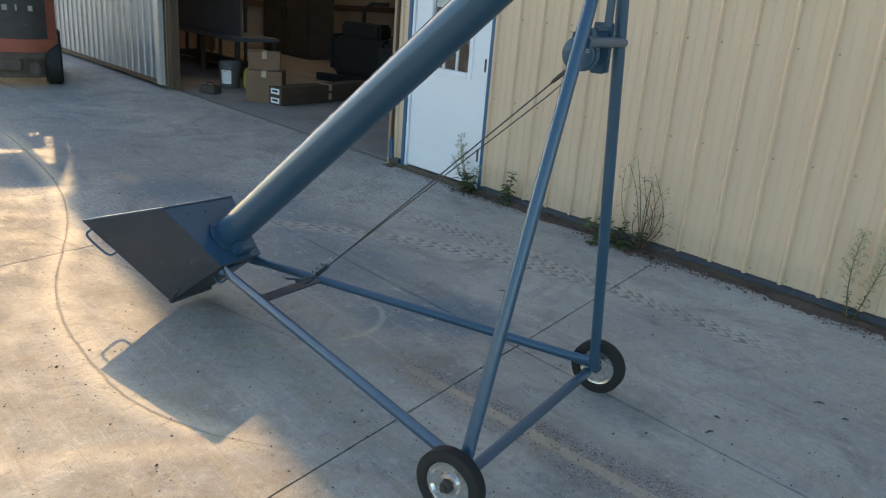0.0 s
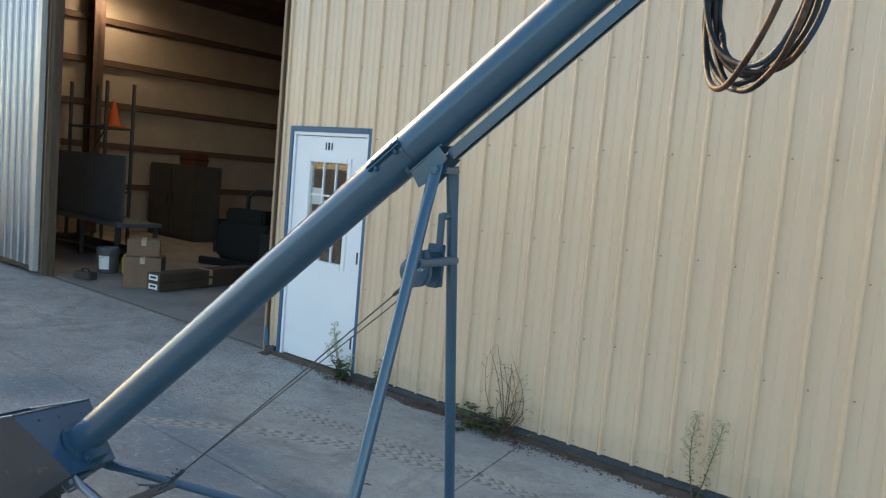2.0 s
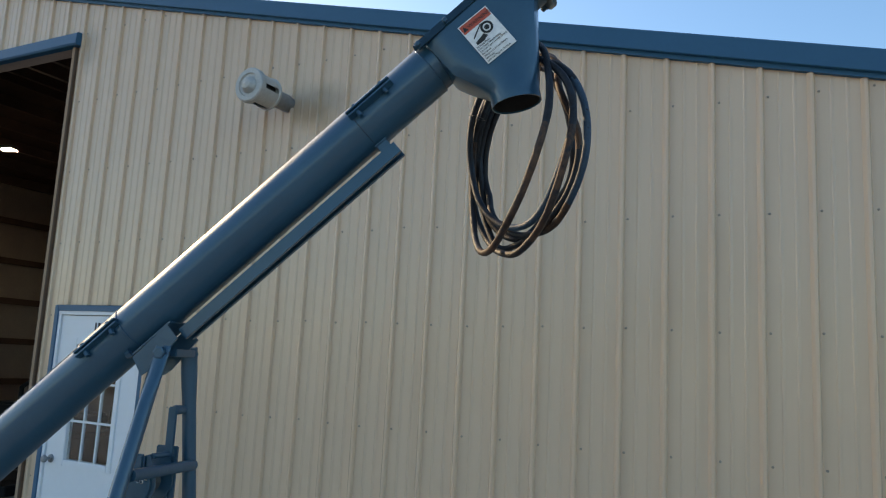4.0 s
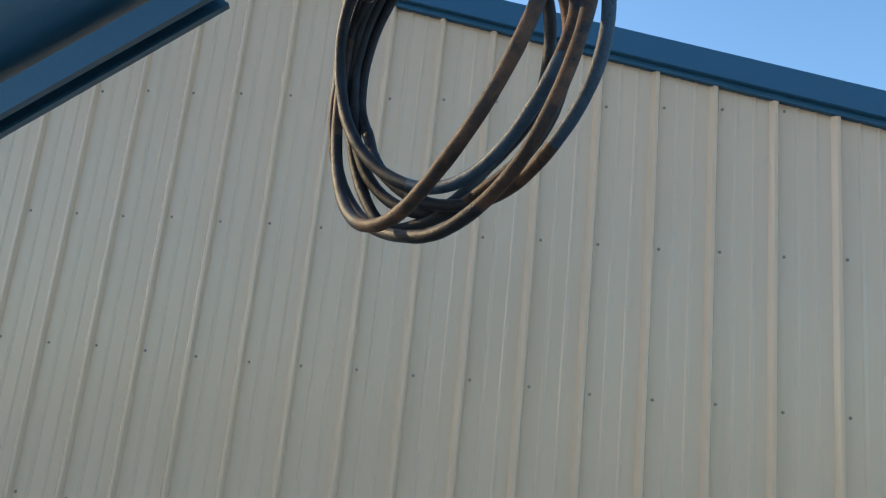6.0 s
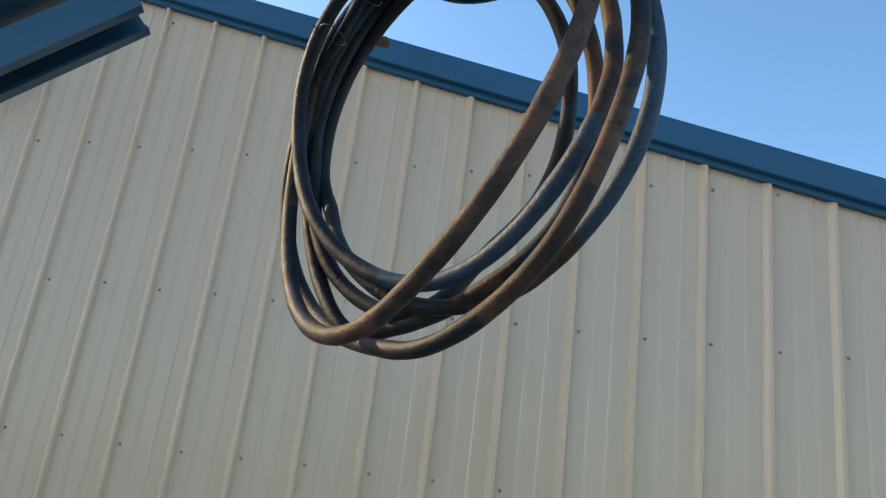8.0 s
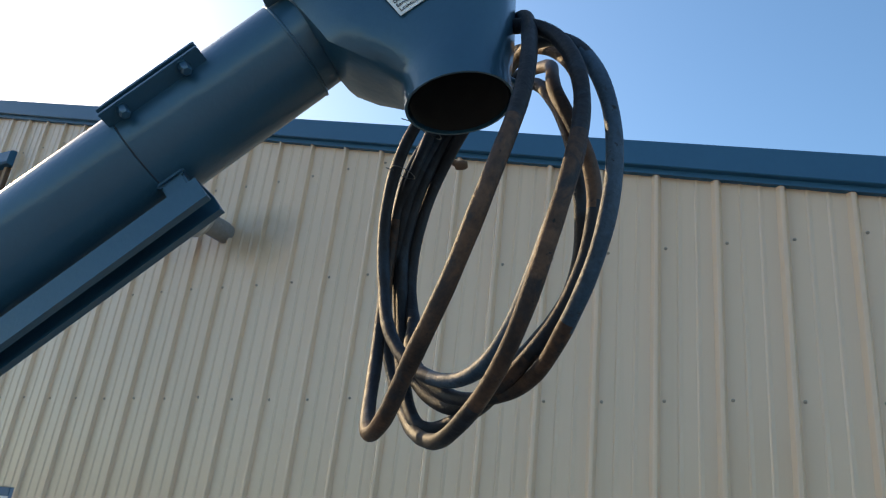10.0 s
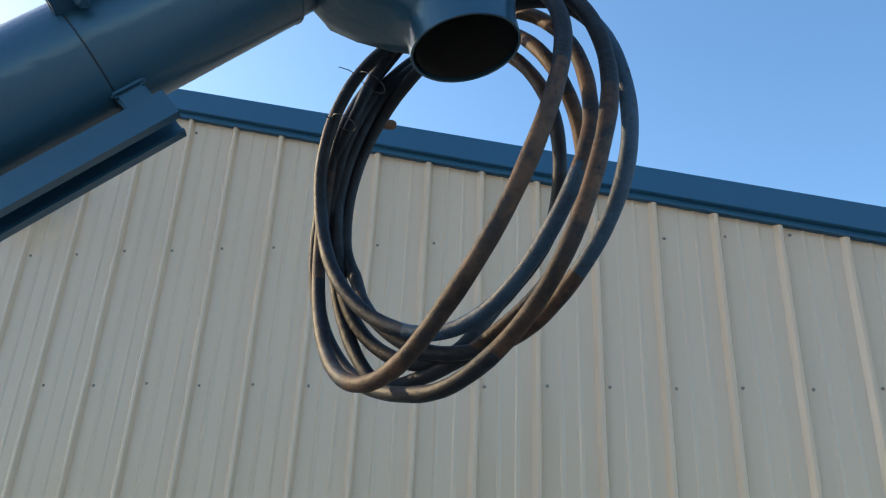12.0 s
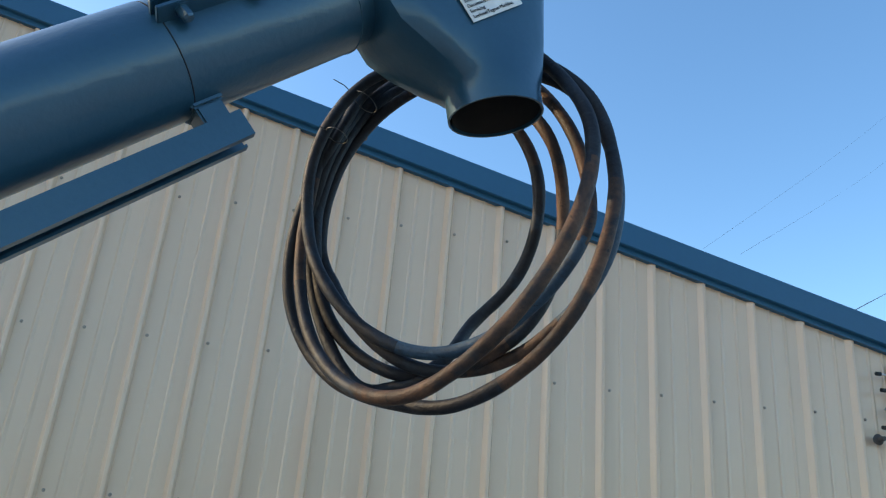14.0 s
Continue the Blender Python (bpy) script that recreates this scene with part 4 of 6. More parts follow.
def ax(s, w=0.0, n=0.0):
    """A place s metres up the tube's axis, w across and n off it."""
    return TUBE @ Vector((s, w, n))


def tube_part(name, spans, mat, label=""):
    """Turned round the tube's axis: (s, radius) pairs."""
    bm = bmesh.new()
    lathe(bm, [(r, s) for s, r in spans], 40, TUBE @ Matrix.Rotation(radians(90), 4, 'Y'))
    return part(name, bm, mat, auger, label, 35)


R0 = 0.075
tube_part("lower_tube", [(0.02, R0), (2.175, R0)], M_BLUE, "long blue painted steel tube")
tube_part("joint_sleeve", [(2.02, R0), (2.021, R0 + 0.0025), (2.172, R0 + 0.0025), (2.173, R0)], M_BLUE)
tube_part("upper_tube", [(2.172, R0), (2.173, R0 + 0.0018), (3.081, R0 + 0.0018), (3.082, R0)], M_BLUE, "upper length of blue steel tube")
tube_part("joint_band", [(3.07, R0 - 0.002), (3.071, R0 + 0.0005), (3.345, R0 + 0.0005), (3.346, R0 - 0.002)], M_BLUE)
tube_part("head_tube", [(3.3, R0 - 0.004), (3.70, R0 - 0.004), (3.701, R0 - 0.002), (3.76, R0 - 0.002)], M_BLUE)
tube_part("seam_gap", [(3.0822, R0), (3.0823, R0 + 0.0014), (3.0834, R0 + 0.0014), (3.0835, R0)], M_DARKHOLE, "dark gap between two tube lengths")
tube_part("end_flange", [(3.735, R0 - 0.004), (3.736, 0.098), (3.748, 0.098), (3.749, 0.06), (3.80, 0.055), (3.802, 0.03), (3.86, 0.028)], M_BLUE, "round end flange with a short drive stub")
flange = bpy.data.objects["end_flange"]
for i in range(4):
    a = math.tau * (i + 0.5) / 4
    bolt(flange, ax(3.749, 0.086 * math.cos(a), 0.086 * math.sin(a)), TUBE.to_3x3() @ Vector((1, 0, 0)), 0.009, 0.012)
    bolt(flange, ax(3.734, 0.086 * math.cos(a), 0.086 * math.sin(a)), TUBE.to_3x3() @ Vector((-1, 0, 0)), 0.009, 0.014)
for s, r in ((2.1735, R0 + 0.003), (3.3455, R0)):
    bm = bmesh.new()
    lathe(bm, [(r - 0.002, s - 0.003), (r + 0.0018, s - 0.001), (r + 0.0018, s + 0.001), (r - 0.002, s + 0.003)], 40, TUBE @ Matrix.Rotation(radians(90), 4, 'Y'))
    part("weld_seam", bm, M_BLUE, auger, "", 60)


# the tube's long weld, a low ridge along its side
bm = bmesh.new()
weld_m = TUBE @ Matrix.Rotation(radians(-52), 4, 'X')
box(bm, 0.12, 2.018, -R0 - 0.0012, -R0 + 0.001, -0.002, 0.002, 0.0, weld_m)
part("long_weld", bm, M_BLUE, auger, "low weld ridge along the tube")


def clamp_lug(s0, s1, turn, r):
    """A bolted clamp flange along the tube's side, turned round the axis by turn degrees."""
    m = TUBE @ Matrix.Rotation(radians(turn), 4, 'X')
    bm = bmesh.new()
    box(bm, s0, s1, -r - 0.022, -r + 0.006, 0.004, 0.010, 0.001, m)
    box(bm, s0, s1, -r - 0.022, -r + 0.006, -0.010, -0.004, 0.001, m)
    lug = part("clamp_lug", bm, M_BLUE, auger, "bolted clamp flange on the tube")
    for s in (s0 + 0.03, s1 - 0.03):
        for z, d in ((0.010, 1), (-0.010, -1)):
            bolt(lug, m @ Vector((s, -r - 0.010, z)), m.to_3x3() @ Vector((0, 0, d)), 0.008, 0.009 if d > 0 else 0.016)


clamp_lug(2.02, 2.178, -16, R0)
clamp_lug(3.076, 3.235, -16, R0 + 0.002)


# the discharge head: a hood astride the tube that narrows to a round spout
def spout_head():
    bm = bmesh.new()
    seg = 48
    U0, ZR, W0 = 2.722, 2.516, -0.034
    r = 0.069
    rings = []

    TILT = 0.235                                                  # the rim rises towards the head's end

    def mouth(t, rr, h):
        return Vector((U0 + rr * math.cos(t) - TILT * h, W0 + rr * math.sin(t), ZR + h + TILT * rr * math.cos(t)))

    def ring(fn):
        rings.append([bm.verts.new(fn(math.tau * k / seg)) for k in range(seg)])

    def rect(t, hx, hy, p=7):
        c, s = math.cos(t), math.sin(t)
        d = (abs(c / hx) ** p + abs(s / hy) ** p) ** (-1 / p)
        return d * c, d * s

    def at_tube(t, s0, s1, hw, n):
        a, b = rect(t, (s1 - s0) / 2, hw)
        return ax((s0 + s1) / 2 + a, b - 0.012, n)
    ring(lambda t: mouth(t, r - 0.004, 0.03))
    ring(lambda t: mouth(t, r - 0.003, 0))
    ring(lambda t: mouth(t, r, 0))
    ring(lambda t: mouth(t, r, 0.012))
    ring(lambda t: mouth(t, r, 0.030))
    low = rings[-1]
    for f in (0.12, 0.3, 0.55, 0.8, 1.0):
        e = f * f * (3 - 2 * f)
        def blend(t, e=e, f=f):
            a = mouth(t, r, 0.030)
            b = at_tube(t, 3.372, 3.70, 0.0795, -0.070)
            m = a.lerp(b, f)
            q = a.lerp(b, e)
            y = a.lerp(b, 1 - (1 - f) ** 3).y
            return Vector((q.x, y, m.z))
        ring(blend)
    ring(lambda t: at_tube(t, 3.372, 3.70, 0.0795, -0.03))
    ring(lambda t: at_tube(t, 3.372, 3.70, 0.0795, 0.036))
    ring(lambda t: at_tube(t, 3.377, 3.695, 0.066, 0.040))
    for r0, r1 in zip(rings, rings[1:]):
        for k in range(seg):
            bm.faces.new((r0[k], r0[(k + 1) % seg], r1[(k + 1) % seg], r1[k]))
    head = part("discharge_spout", bm, M_BLUE, auger, "blue hood narrowing to a round open spout", 32)
    # the inside: a near-black funnel that puts the hollow's shade into colour
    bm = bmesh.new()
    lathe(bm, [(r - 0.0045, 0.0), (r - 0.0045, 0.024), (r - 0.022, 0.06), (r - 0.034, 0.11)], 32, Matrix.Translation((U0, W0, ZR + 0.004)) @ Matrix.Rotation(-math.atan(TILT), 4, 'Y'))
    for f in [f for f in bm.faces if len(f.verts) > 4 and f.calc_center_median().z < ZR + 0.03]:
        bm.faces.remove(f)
    part("spout_inside", bm, M_DARKHOLE, head, "near-black funnel for the shaded hollow of the spout", 40)
    # hinged lid over the head, with a folded lip and bolts on the near side
    bm = bmesh.new()
    prof = [(R0 + 0.002, 0.030), (R0 + 0.012, 0.030), (R0 + 0.012, 0.052)]
    prof += [((R0 + 0.009) * math.cos(t), (R0 + 0.009) * math.sin(t)) for t in (math.radians(40 + 100 * i / 14) for i in range(15))]
    prof += [(-R0 - 0.012, 0.052), (-R0 - 0.012, 0.030), (-R0 - 0.002, 0.030)]
    prof = [(y - 0.010, z) for y, z in prof]
    va = [bm.verts.new(ax(3.352, y, z)) for y, z in prof]
    vb = [bm.verts.new(ax(3.70, y, z)) for y, z in prof]
    for i in range(len(prof) - 1):
        bm.faces.new((va[i], va[i + 1], vb[i + 1], vb[i]))
    bmesh.ops.solidify(bm, geom=bm.faces[:], thickness=0.003)
    lid = part("head_lid", bm, M_BLUE, head, "curved lid bolted over the discharge head", 35)
    for s in (3.36, 3.46, 3.57, 3.67):
        for y in (-1, 1):
            bolt(head, ax(s, y * (R0 + 0.012) - 0.010, 0.041), TUBE.to_3x3() @ Vector((0, y, 0)), 0.008, 0.012)
    return head


spout_head()


def warning_decal():
    """White decal with a red head, on the near cheek of the head; x runs along the tube, y square to it."""
    o = Vector((2.553, -0.0945, 2.720))
    ex, ey = Vector((0.759, 0, 0.651)).normalized(), Vector((-0.651, 0, 0.759)).normalized()
    m = Matrix((( ex.x, ey.x, 0), (ex.y, ey.y, -1), (ex.z, ey.z, 0))).to_4x4()
    m.translation = o
    W, H = 0.100, 0.142

    def plate(name, x0, x1, y0, y1, h, mat, parent, label=""):
        bm = bmesh.new()
        box(bm, x0, x1, y0, y1, 0, h, 0, m)
        return part(name, bm, mat, parent, label)
    sign = plate("warning_decal", 0, W, -H, 0, 0.0012, M_PAPER, auger, "white warning decal with a red heading and black pictogram")
    plate("red_heading", 0.003, W - 0.003, -0.031, -0.003, 0.0017, M_RED, sign, "red heading strip")

    def letters(txt, size, x, y, mat, h=0.0022):
        cu = bpy.data.curves.new("lettering", 'FONT')
        cu.body, cu.size, cu.extrude = txt, size, 0.0003
        ob = new("lettering_source", cu)
        bpy.context.view_layer.update()
        me = bpy.data.meshes.new_from_object(ob.evaluated_get(bpy.context.evaluated_depsgraph_get()))
        bpy.data.objects.remove(ob)
        me.transform(m @ Matrix.Translation((x, y, h)))
        me.materials.append(mat)
        t = new("lettering", me)
        t.parent = sign
    letters("WARNING", 0.0162, 0.0235, -0.0235, M_BLACK)
    bm = bmesh.new()
    extrude_poly(bm, [m @ Vector(p) for p in ((0.005, -0.025, 0.0018), (0.021, -0.025, 0.0018), (0.013, -0.009, 0.0018))], m.to_3x3() @ Vector((0, 0, 0.0005)))
    part("alert_triangle", bm, M_BLACK, sign)
    for i, row in enumerate(("Rotating Parts", "Can Cause Severe Injury", "Do Not Operate with Guard", "Removed.", "Disconnect Power Before", "Servicing.", "Lockout/Tagout Machine.")):
        letters(row, 0.0078, 0.004, -0.087 - 0.0084 * i, M_BLACK)
    # pictogram: a ring on a shaft and a wedge shape under it
    bm = bmesh.new()
    lathe(bm, [(0.0185, 0.0015), (0.0185, 0.0024), (0.012, 0.0024), (0.012, 0.0015)], 28, m @ Matrix.Translation((0.064, -0.053, 0)), closed=True)
    lathe(bm, [(0.0075, 0.0015), (0.0075, 0.0024)], 20, m @ Matrix.Translation((0.064, -0.053, 0)))
    for q in (((0.012, -0.070), (0.046, -0.062), (0.052, -0.074), (0.034, -0.080), (0.012, -0.079)), ((0.014, -0.056), (0.054, -0.033), (0.055, -0.036), (0.016, -0.059)),
              ((0.056, -0.040), (0.060, -0.034), (0.050, -0.034))):
        extrude_poly(bm, [m @ Vector((x, y, 0.0015)) for x, y in q], m.to_3x3() @ Vector((0, 0, 0.0008)))
    part("pictogram", bm, M_BLACK, sign, "black pinch-point pictogram")


warning_decal()


def track_bar():
    """The open channel under the tube, on which the frame's pivot slides."""
    bm = bmesh.new()
    s0, s1, top, deep, hw, t = 2.29, 3.127, -0.101, 0.036, 0.027, 0.004
    line = [(-hw + 0.013, -deep), (-hw, -deep), (-hw, 0), (hw, 0), (hw, -deep), (hw - 0.013, -deep),
            (hw - 0.013, -deep + t), (hw - t, -deep + t), (hw - t, -t), (-hw + t, -t), (-hw + t, -deep + t), (-hw + 0.013, -deep + t)]
    extrude_poly(bm, [ax(s0, y, top + z) for y, z in line], ax(s1) - ax(s0))
    bar = part("track_bar", bm, M_BLUE, auger, "blue steel channel under the tube")
    bm = bmesh.new()
    box(bm, 3.080, 3.116, -0.022, 0.022, top - 0.002, -R0 + 0.004, 0.003, TUBE)
    box(bm, 3.076, 3.120, -0.025, 0.025, -R0 - 0.004, -R0 + 0.006, 0.003, TUBE)
    part("hanger_strap", bm, M_BLUE, bar, "welded hanger block")
    # the saddle that carries the pivot
    bm = bmesh.new()
    for y0, y1 in ((-0.062, -0.056), (0.056, 0.062)):
        pts = [ax(2.135, y0, -0.146), ax(2.165, y0, -0.150), ax(2.285, y0, -0.134), ax(2.285, y0, -0.082), ax(2.145, y0, -0.086)]
        extrude_poly(bm, pts, (0, y1 - y0, 0))
    box(bm, 2.135, 2.295, -0.056, 0.056, -0.080, -0.074, 0.001, TUBE)
    sad = part("pivot_saddle", bm, M_BLUE, auger, "folded saddle bracket under the tube")
    bolt(sad, ax(2.145, -0.05, -0.068), TUBE.to_3x3() @ Vector((-1, 0, 0)), 0.012, 0.016)


track_bar()

# ---- the wheeled frame ----
HUBS = {"near": Vector((1.678, -0.667, 0.117)), "far": Vector((1.755, 0.415, 0.114))}
PIV = Vector((1.738, 0, 1.775))


def frame_tube(name, pts, r, label="", flats=None, seg=16):
    bm = bmesh.new()
    ring_path(bm, pts, r, seg, True, flats)
    return part(name, bm, M_BLUE, auger, label, 40)


def leg(y_top, y_foot, u_foot, z_foot):
    a, b = Vector((u_foot, y_foot, z_foot)), PIV + Vector((0, y_top, 0.018))
    pts = [a, a.lerp(b, 0.03), a.lerp(b, 0.07), a.lerp(b, 0.5), a.lerp(b, 0.90), a.lerp(b, 0.955), b]
    fl = [(1.2, 0.5), (1.2, 0.5), (1, 1), (1, 1), (1, 1), (1.2, 0.45), (1.2, 0.45)]
    return frame_tube("leg", pts, 0.021, "round blue leg tube flattened at its ends", fl)


leg(-0.074, -0.632, 1.696, 0.13)
leg(0.072, 0.375, 1.752, 0.11)
frame_tube("axle", [HUBS["near"] + Vector((0.03, 0.035, 0.022)), HUBS["far"] + Vector((-0.03, -0.04, -0.022))], 0.020, "blue axle tube between the wheels")
NEAR0, NEAR1 = Vector((0.145, -0.14, 0.275)), Vector((1.672, -0.617, 0.165))
FAR0, FAR1 = Vector((0.02, 0.14, 0.235)), Vector((1.735, 0.36, 0.150))
for a, b in ((NEAR0, NEAR1), (FAR0, FAR1)):
    frame_tube("brace_tube", [a, a.lerp(b, 0.02), a.lerp(b, 0.06), a.lerp(b, 0.5), a.lerp(b, 0.95), a.lerp(b, 0.985), b], 0.0195, "long blue brace tube low over the ground",
               [(0.45, 1.4), (0.45, 1.4), (1, 1), (1, 1), (1, 1), (0.5, 1.3), (0.5, 1.3)])
bm = bmesh.new()
ring_path(bm, [(PIV.x, -0.098, PIV.z), (PIV.x, 0.10, PIV.z)], 0.011, 12)
pb = part("pivot_bolt", bm, M_BLUE, auger, "long pivot bolt through both legs", 40)
for y, d in ((-0.088, -1), (0.088, 1)):
    bolt(pb, (PIV.x, y, PIV.z), (0, d, 0), 0.019, 0.010)
bm = bmesh.new()
box(bm, PIV.x - 0.016, PIV.x + 0.03, -0.05, 0.06, PIV.z - 0.010, PIV.z + 0.012, 0.003)
part("pivot_spacer", bm, M_BLUE, auger, "flat spacer between the leg tops")
# tie plate between the braces, and the tab at the hopper
ta, tb = NEAR0.lerp(NEAR1, 0.205), FAR0.lerp(FAR1, 0.235)
bm = bmesh.new()
d = (tb - ta).normalized()
extrude_poly(bm, [ta + Vector((-0.028, 0, 0.004)), ta + Vector((0.028, 0, -0.002)), tb + Vector((0.028, 0, -0.002)), tb + Vector((-0.028, 0, 0.004))], (0, 0, 0.005))
part("tie_plate", bm, M_BLUEGREY, auger, "flat steel tie plate between the braces")
bm = bmesh.new()
ring_path(bm, [NEAR0 + Vector((0, -0.02, 0.0)), FAR0 + Vector((0, 0.02, 0.0))], 0.012, 12)
part("hinge_rod", bm, M_BLUE, auger, "hinge rod through the hopper's heel", 40)


def wheel(hub, name_label, size=1.0):
    m = Matrix.Translation(hub) @ pose(0, 0, 0, 90, 0, -3) @ Matrix.Scale(size, 4)
    bm = bmesh.new()
    R, hw = 0.114, 0.021
    prof = [(0.075, -hw * 0.75), (0.080, -hw), (0.095, -hw * 1.02), (0.107, -hw * 0.92)]
    for i in range(6):                                            # ribs round the tread
        y = -hw * 0.86 + hw * 1.72 * i / 5
        prof += [(R, y - 0.0028), (R, y + 0.0014), (R - 0.003, y + 0.002), (R - 0.003, y + 0.0035)] if i < 5 else [(R, y - 0.0028), (R, y)]
    prof += [(0.107, hw * 0.92), (0.095, hw * 1.02), (0.080, hw), (0.075, hw * 0.75)]
    lathe(bm, prof, 56, m, closed=True)
    w = thing("wheel", Matrix.Identity(4), "", "")
    w.parent = auger
    w["label"] = name_label
    part("tyre", bm, M_RUBBER, w, "solid black rubber tyre with a ribbed tread", 30)
    bm = bmesh.new()
    lathe(bm, [(0.077, -0.018), (0.077, -0.016), (0.068, -0.013), (0.062, -0.004), (0.040, -0.003), (0.034, -0.012), (0.022, -0.014), (0.022, 0.014), (0.034, 0.012),
               (0.040, 0.003), (0.062, 0.004), (0.068, 0.013), (0.077, 0.016), (0.077, 0.018), (0.0755, 0.0), ], 40, m, closed=True)
    rim = part("rim", bm, M_ZINC, w, "shiny zinc-plated dished rim", 35)
    bm = bmesh.new()
    lathe(bm, [(0.017, -0.032), (0.019, -0.029), (0.019, 0.029), (0.017, 0.032)], 20, m)
    lathe(bm, [(0.0095, -0.042), (0.0095, 0.045)], 14, m)
    part("hub", bm, M_DARKGREY, w, "greasy dark hub on the axle end", 40)
    return w


wheel(HUBS["near"], "small black wheel with a shiny rim", 1.026)
wheel(HUBS["far"], "small black wheel with a shiny rim")


# ---- the winch ----
def winch():
    c = Vector((1.686, 0.005, 1.412))
    xb = part("winch_bar", (lambda b: (ring_path(b, [(1.742, -0.175, 1.446), (1.754, 0.135, 1.440)], 0.017, 12), b)[1])(bmesh.new()), M_BLUE, auger, "cross tube between the legs", 40)
    w = new("winch")
    w.parent = auger
    w["label"] = "blue painted hand winch with a crank"
    bm = bmesh.new()
    box(bm, c.x - 0.005, c.x + 0.045, 0.048, 0.054, c.z - 0.075, c.z + 0.085, 0.003)
    box(bm, c.x - 0.012, 1.742, 0.052, 0.066, c.z - 0.07, c.z + 0.09, 0.003)
    part("mount_plate", bm, M_BLUE, w)
    for y in (-0.048, 0.042):
        bm = bmesh.new()
        pts = [(c.x - 0.056 * math.cos(a), y, c.z - 0.01 - 0.056 * math.sin(a)) for a in (math.pi * i / 12 for i in range(13))]
        pts += [(c.x + 0.05, y, c.z + 0.03), (c.x + 0.03, y, c.z + 0.075), (c.x - 0.04, y, c.z + 0.055)]
        extrude_poly(bm, pts, (0, 0.005, 0))
        part("side_plate", bm, M_BLUE, w, "rounded side plate")
    bm = bmesh.new()
    lathe(bm, [(0.02, -0.045), (0.02, 0.045)], 20, Matrix.Translation((c.x - 0.01, 0, c.z - 0.01)) @ pose(0, 0, 0, 90))
    for i in range(9):
        y = -0.036 + 0.009 * i
        lathe(bm, [(0.03, y - 0.004), (0.034, y), (0.03, y + 0.004)], 20, Matrix.Translation((c.x - 0.01, 0, c.z - 0.01)) @ pose(0, 0, 0, 90))
    part("drum", bm, M_BLUEGREY, w, "wound cable drum", 40)
    bm = bmesh.new()
    lathe(bm, [(0.052, -0.058), (0.056, -0.056), (0.056, -0.050), (0.01, -0.050)], 24, Matrix.Translation((c.x - 0.012, 0, c.z - 0.012)) @ pose(0, 0, 0, 90) @ Matrix.Diagonal((1, 1, -1, 1)))
    box(bm, c.x - 0.03, c.x + 0.02, -0.062, -0.045, c.z + 0.03, c.z + 0.075, 0.006)
    part("gear_cover", bm, M_BLUE, w, "round gear cover", 35)
    bm = bmesh.new()
    ring_path(bm, [(1.72, -0.04, c.z + 0.07), (1.734, 0.03, c.z + 0.07)], 0.008, 10)
    box(bm, 1.718, 1.746, 0.022, 0.030, c.z + 0.06, c.z + 0.206, 0.003)
    hnd = part("crank", bm, M_BLUE, w, "upright flat crank arm")
    bm = bmesh.new()
    lathe(bm, [(0.011, 0.0), (0.015, 0.008), (0.013, 0.05), (0.016, 0.07), (0.010, 0.078)], 14, Matrix.Translation((1.732, 0.03, c.z + 0.196)) @ pose(0, 0, 0, -90))
    part("grip", bm, M_BLUE, hnd, "turned crank grip", 40)
    bm = bmesh.new()                                             # small safety chain
    for i in range(9):
        f = i / 8
        p = Vector((c.x - 0.04 + 0.10 * f, -0.066, c.z + 0.055 - 0.045 * math.sin(math.pi * f) - 0.02 * f))
        lathe(bm, [(0.0045, -0.0015), (0.0062, 0), (0.0045, 0.0015)], 8, Matrix.Translation(p) @ pose(0, 0, 0, 90 * (i % 2), 20, 0), closed=True)
    part("chain", bm, M_ZINC, w, "short bright safety chain")
    return c


wc = winch()


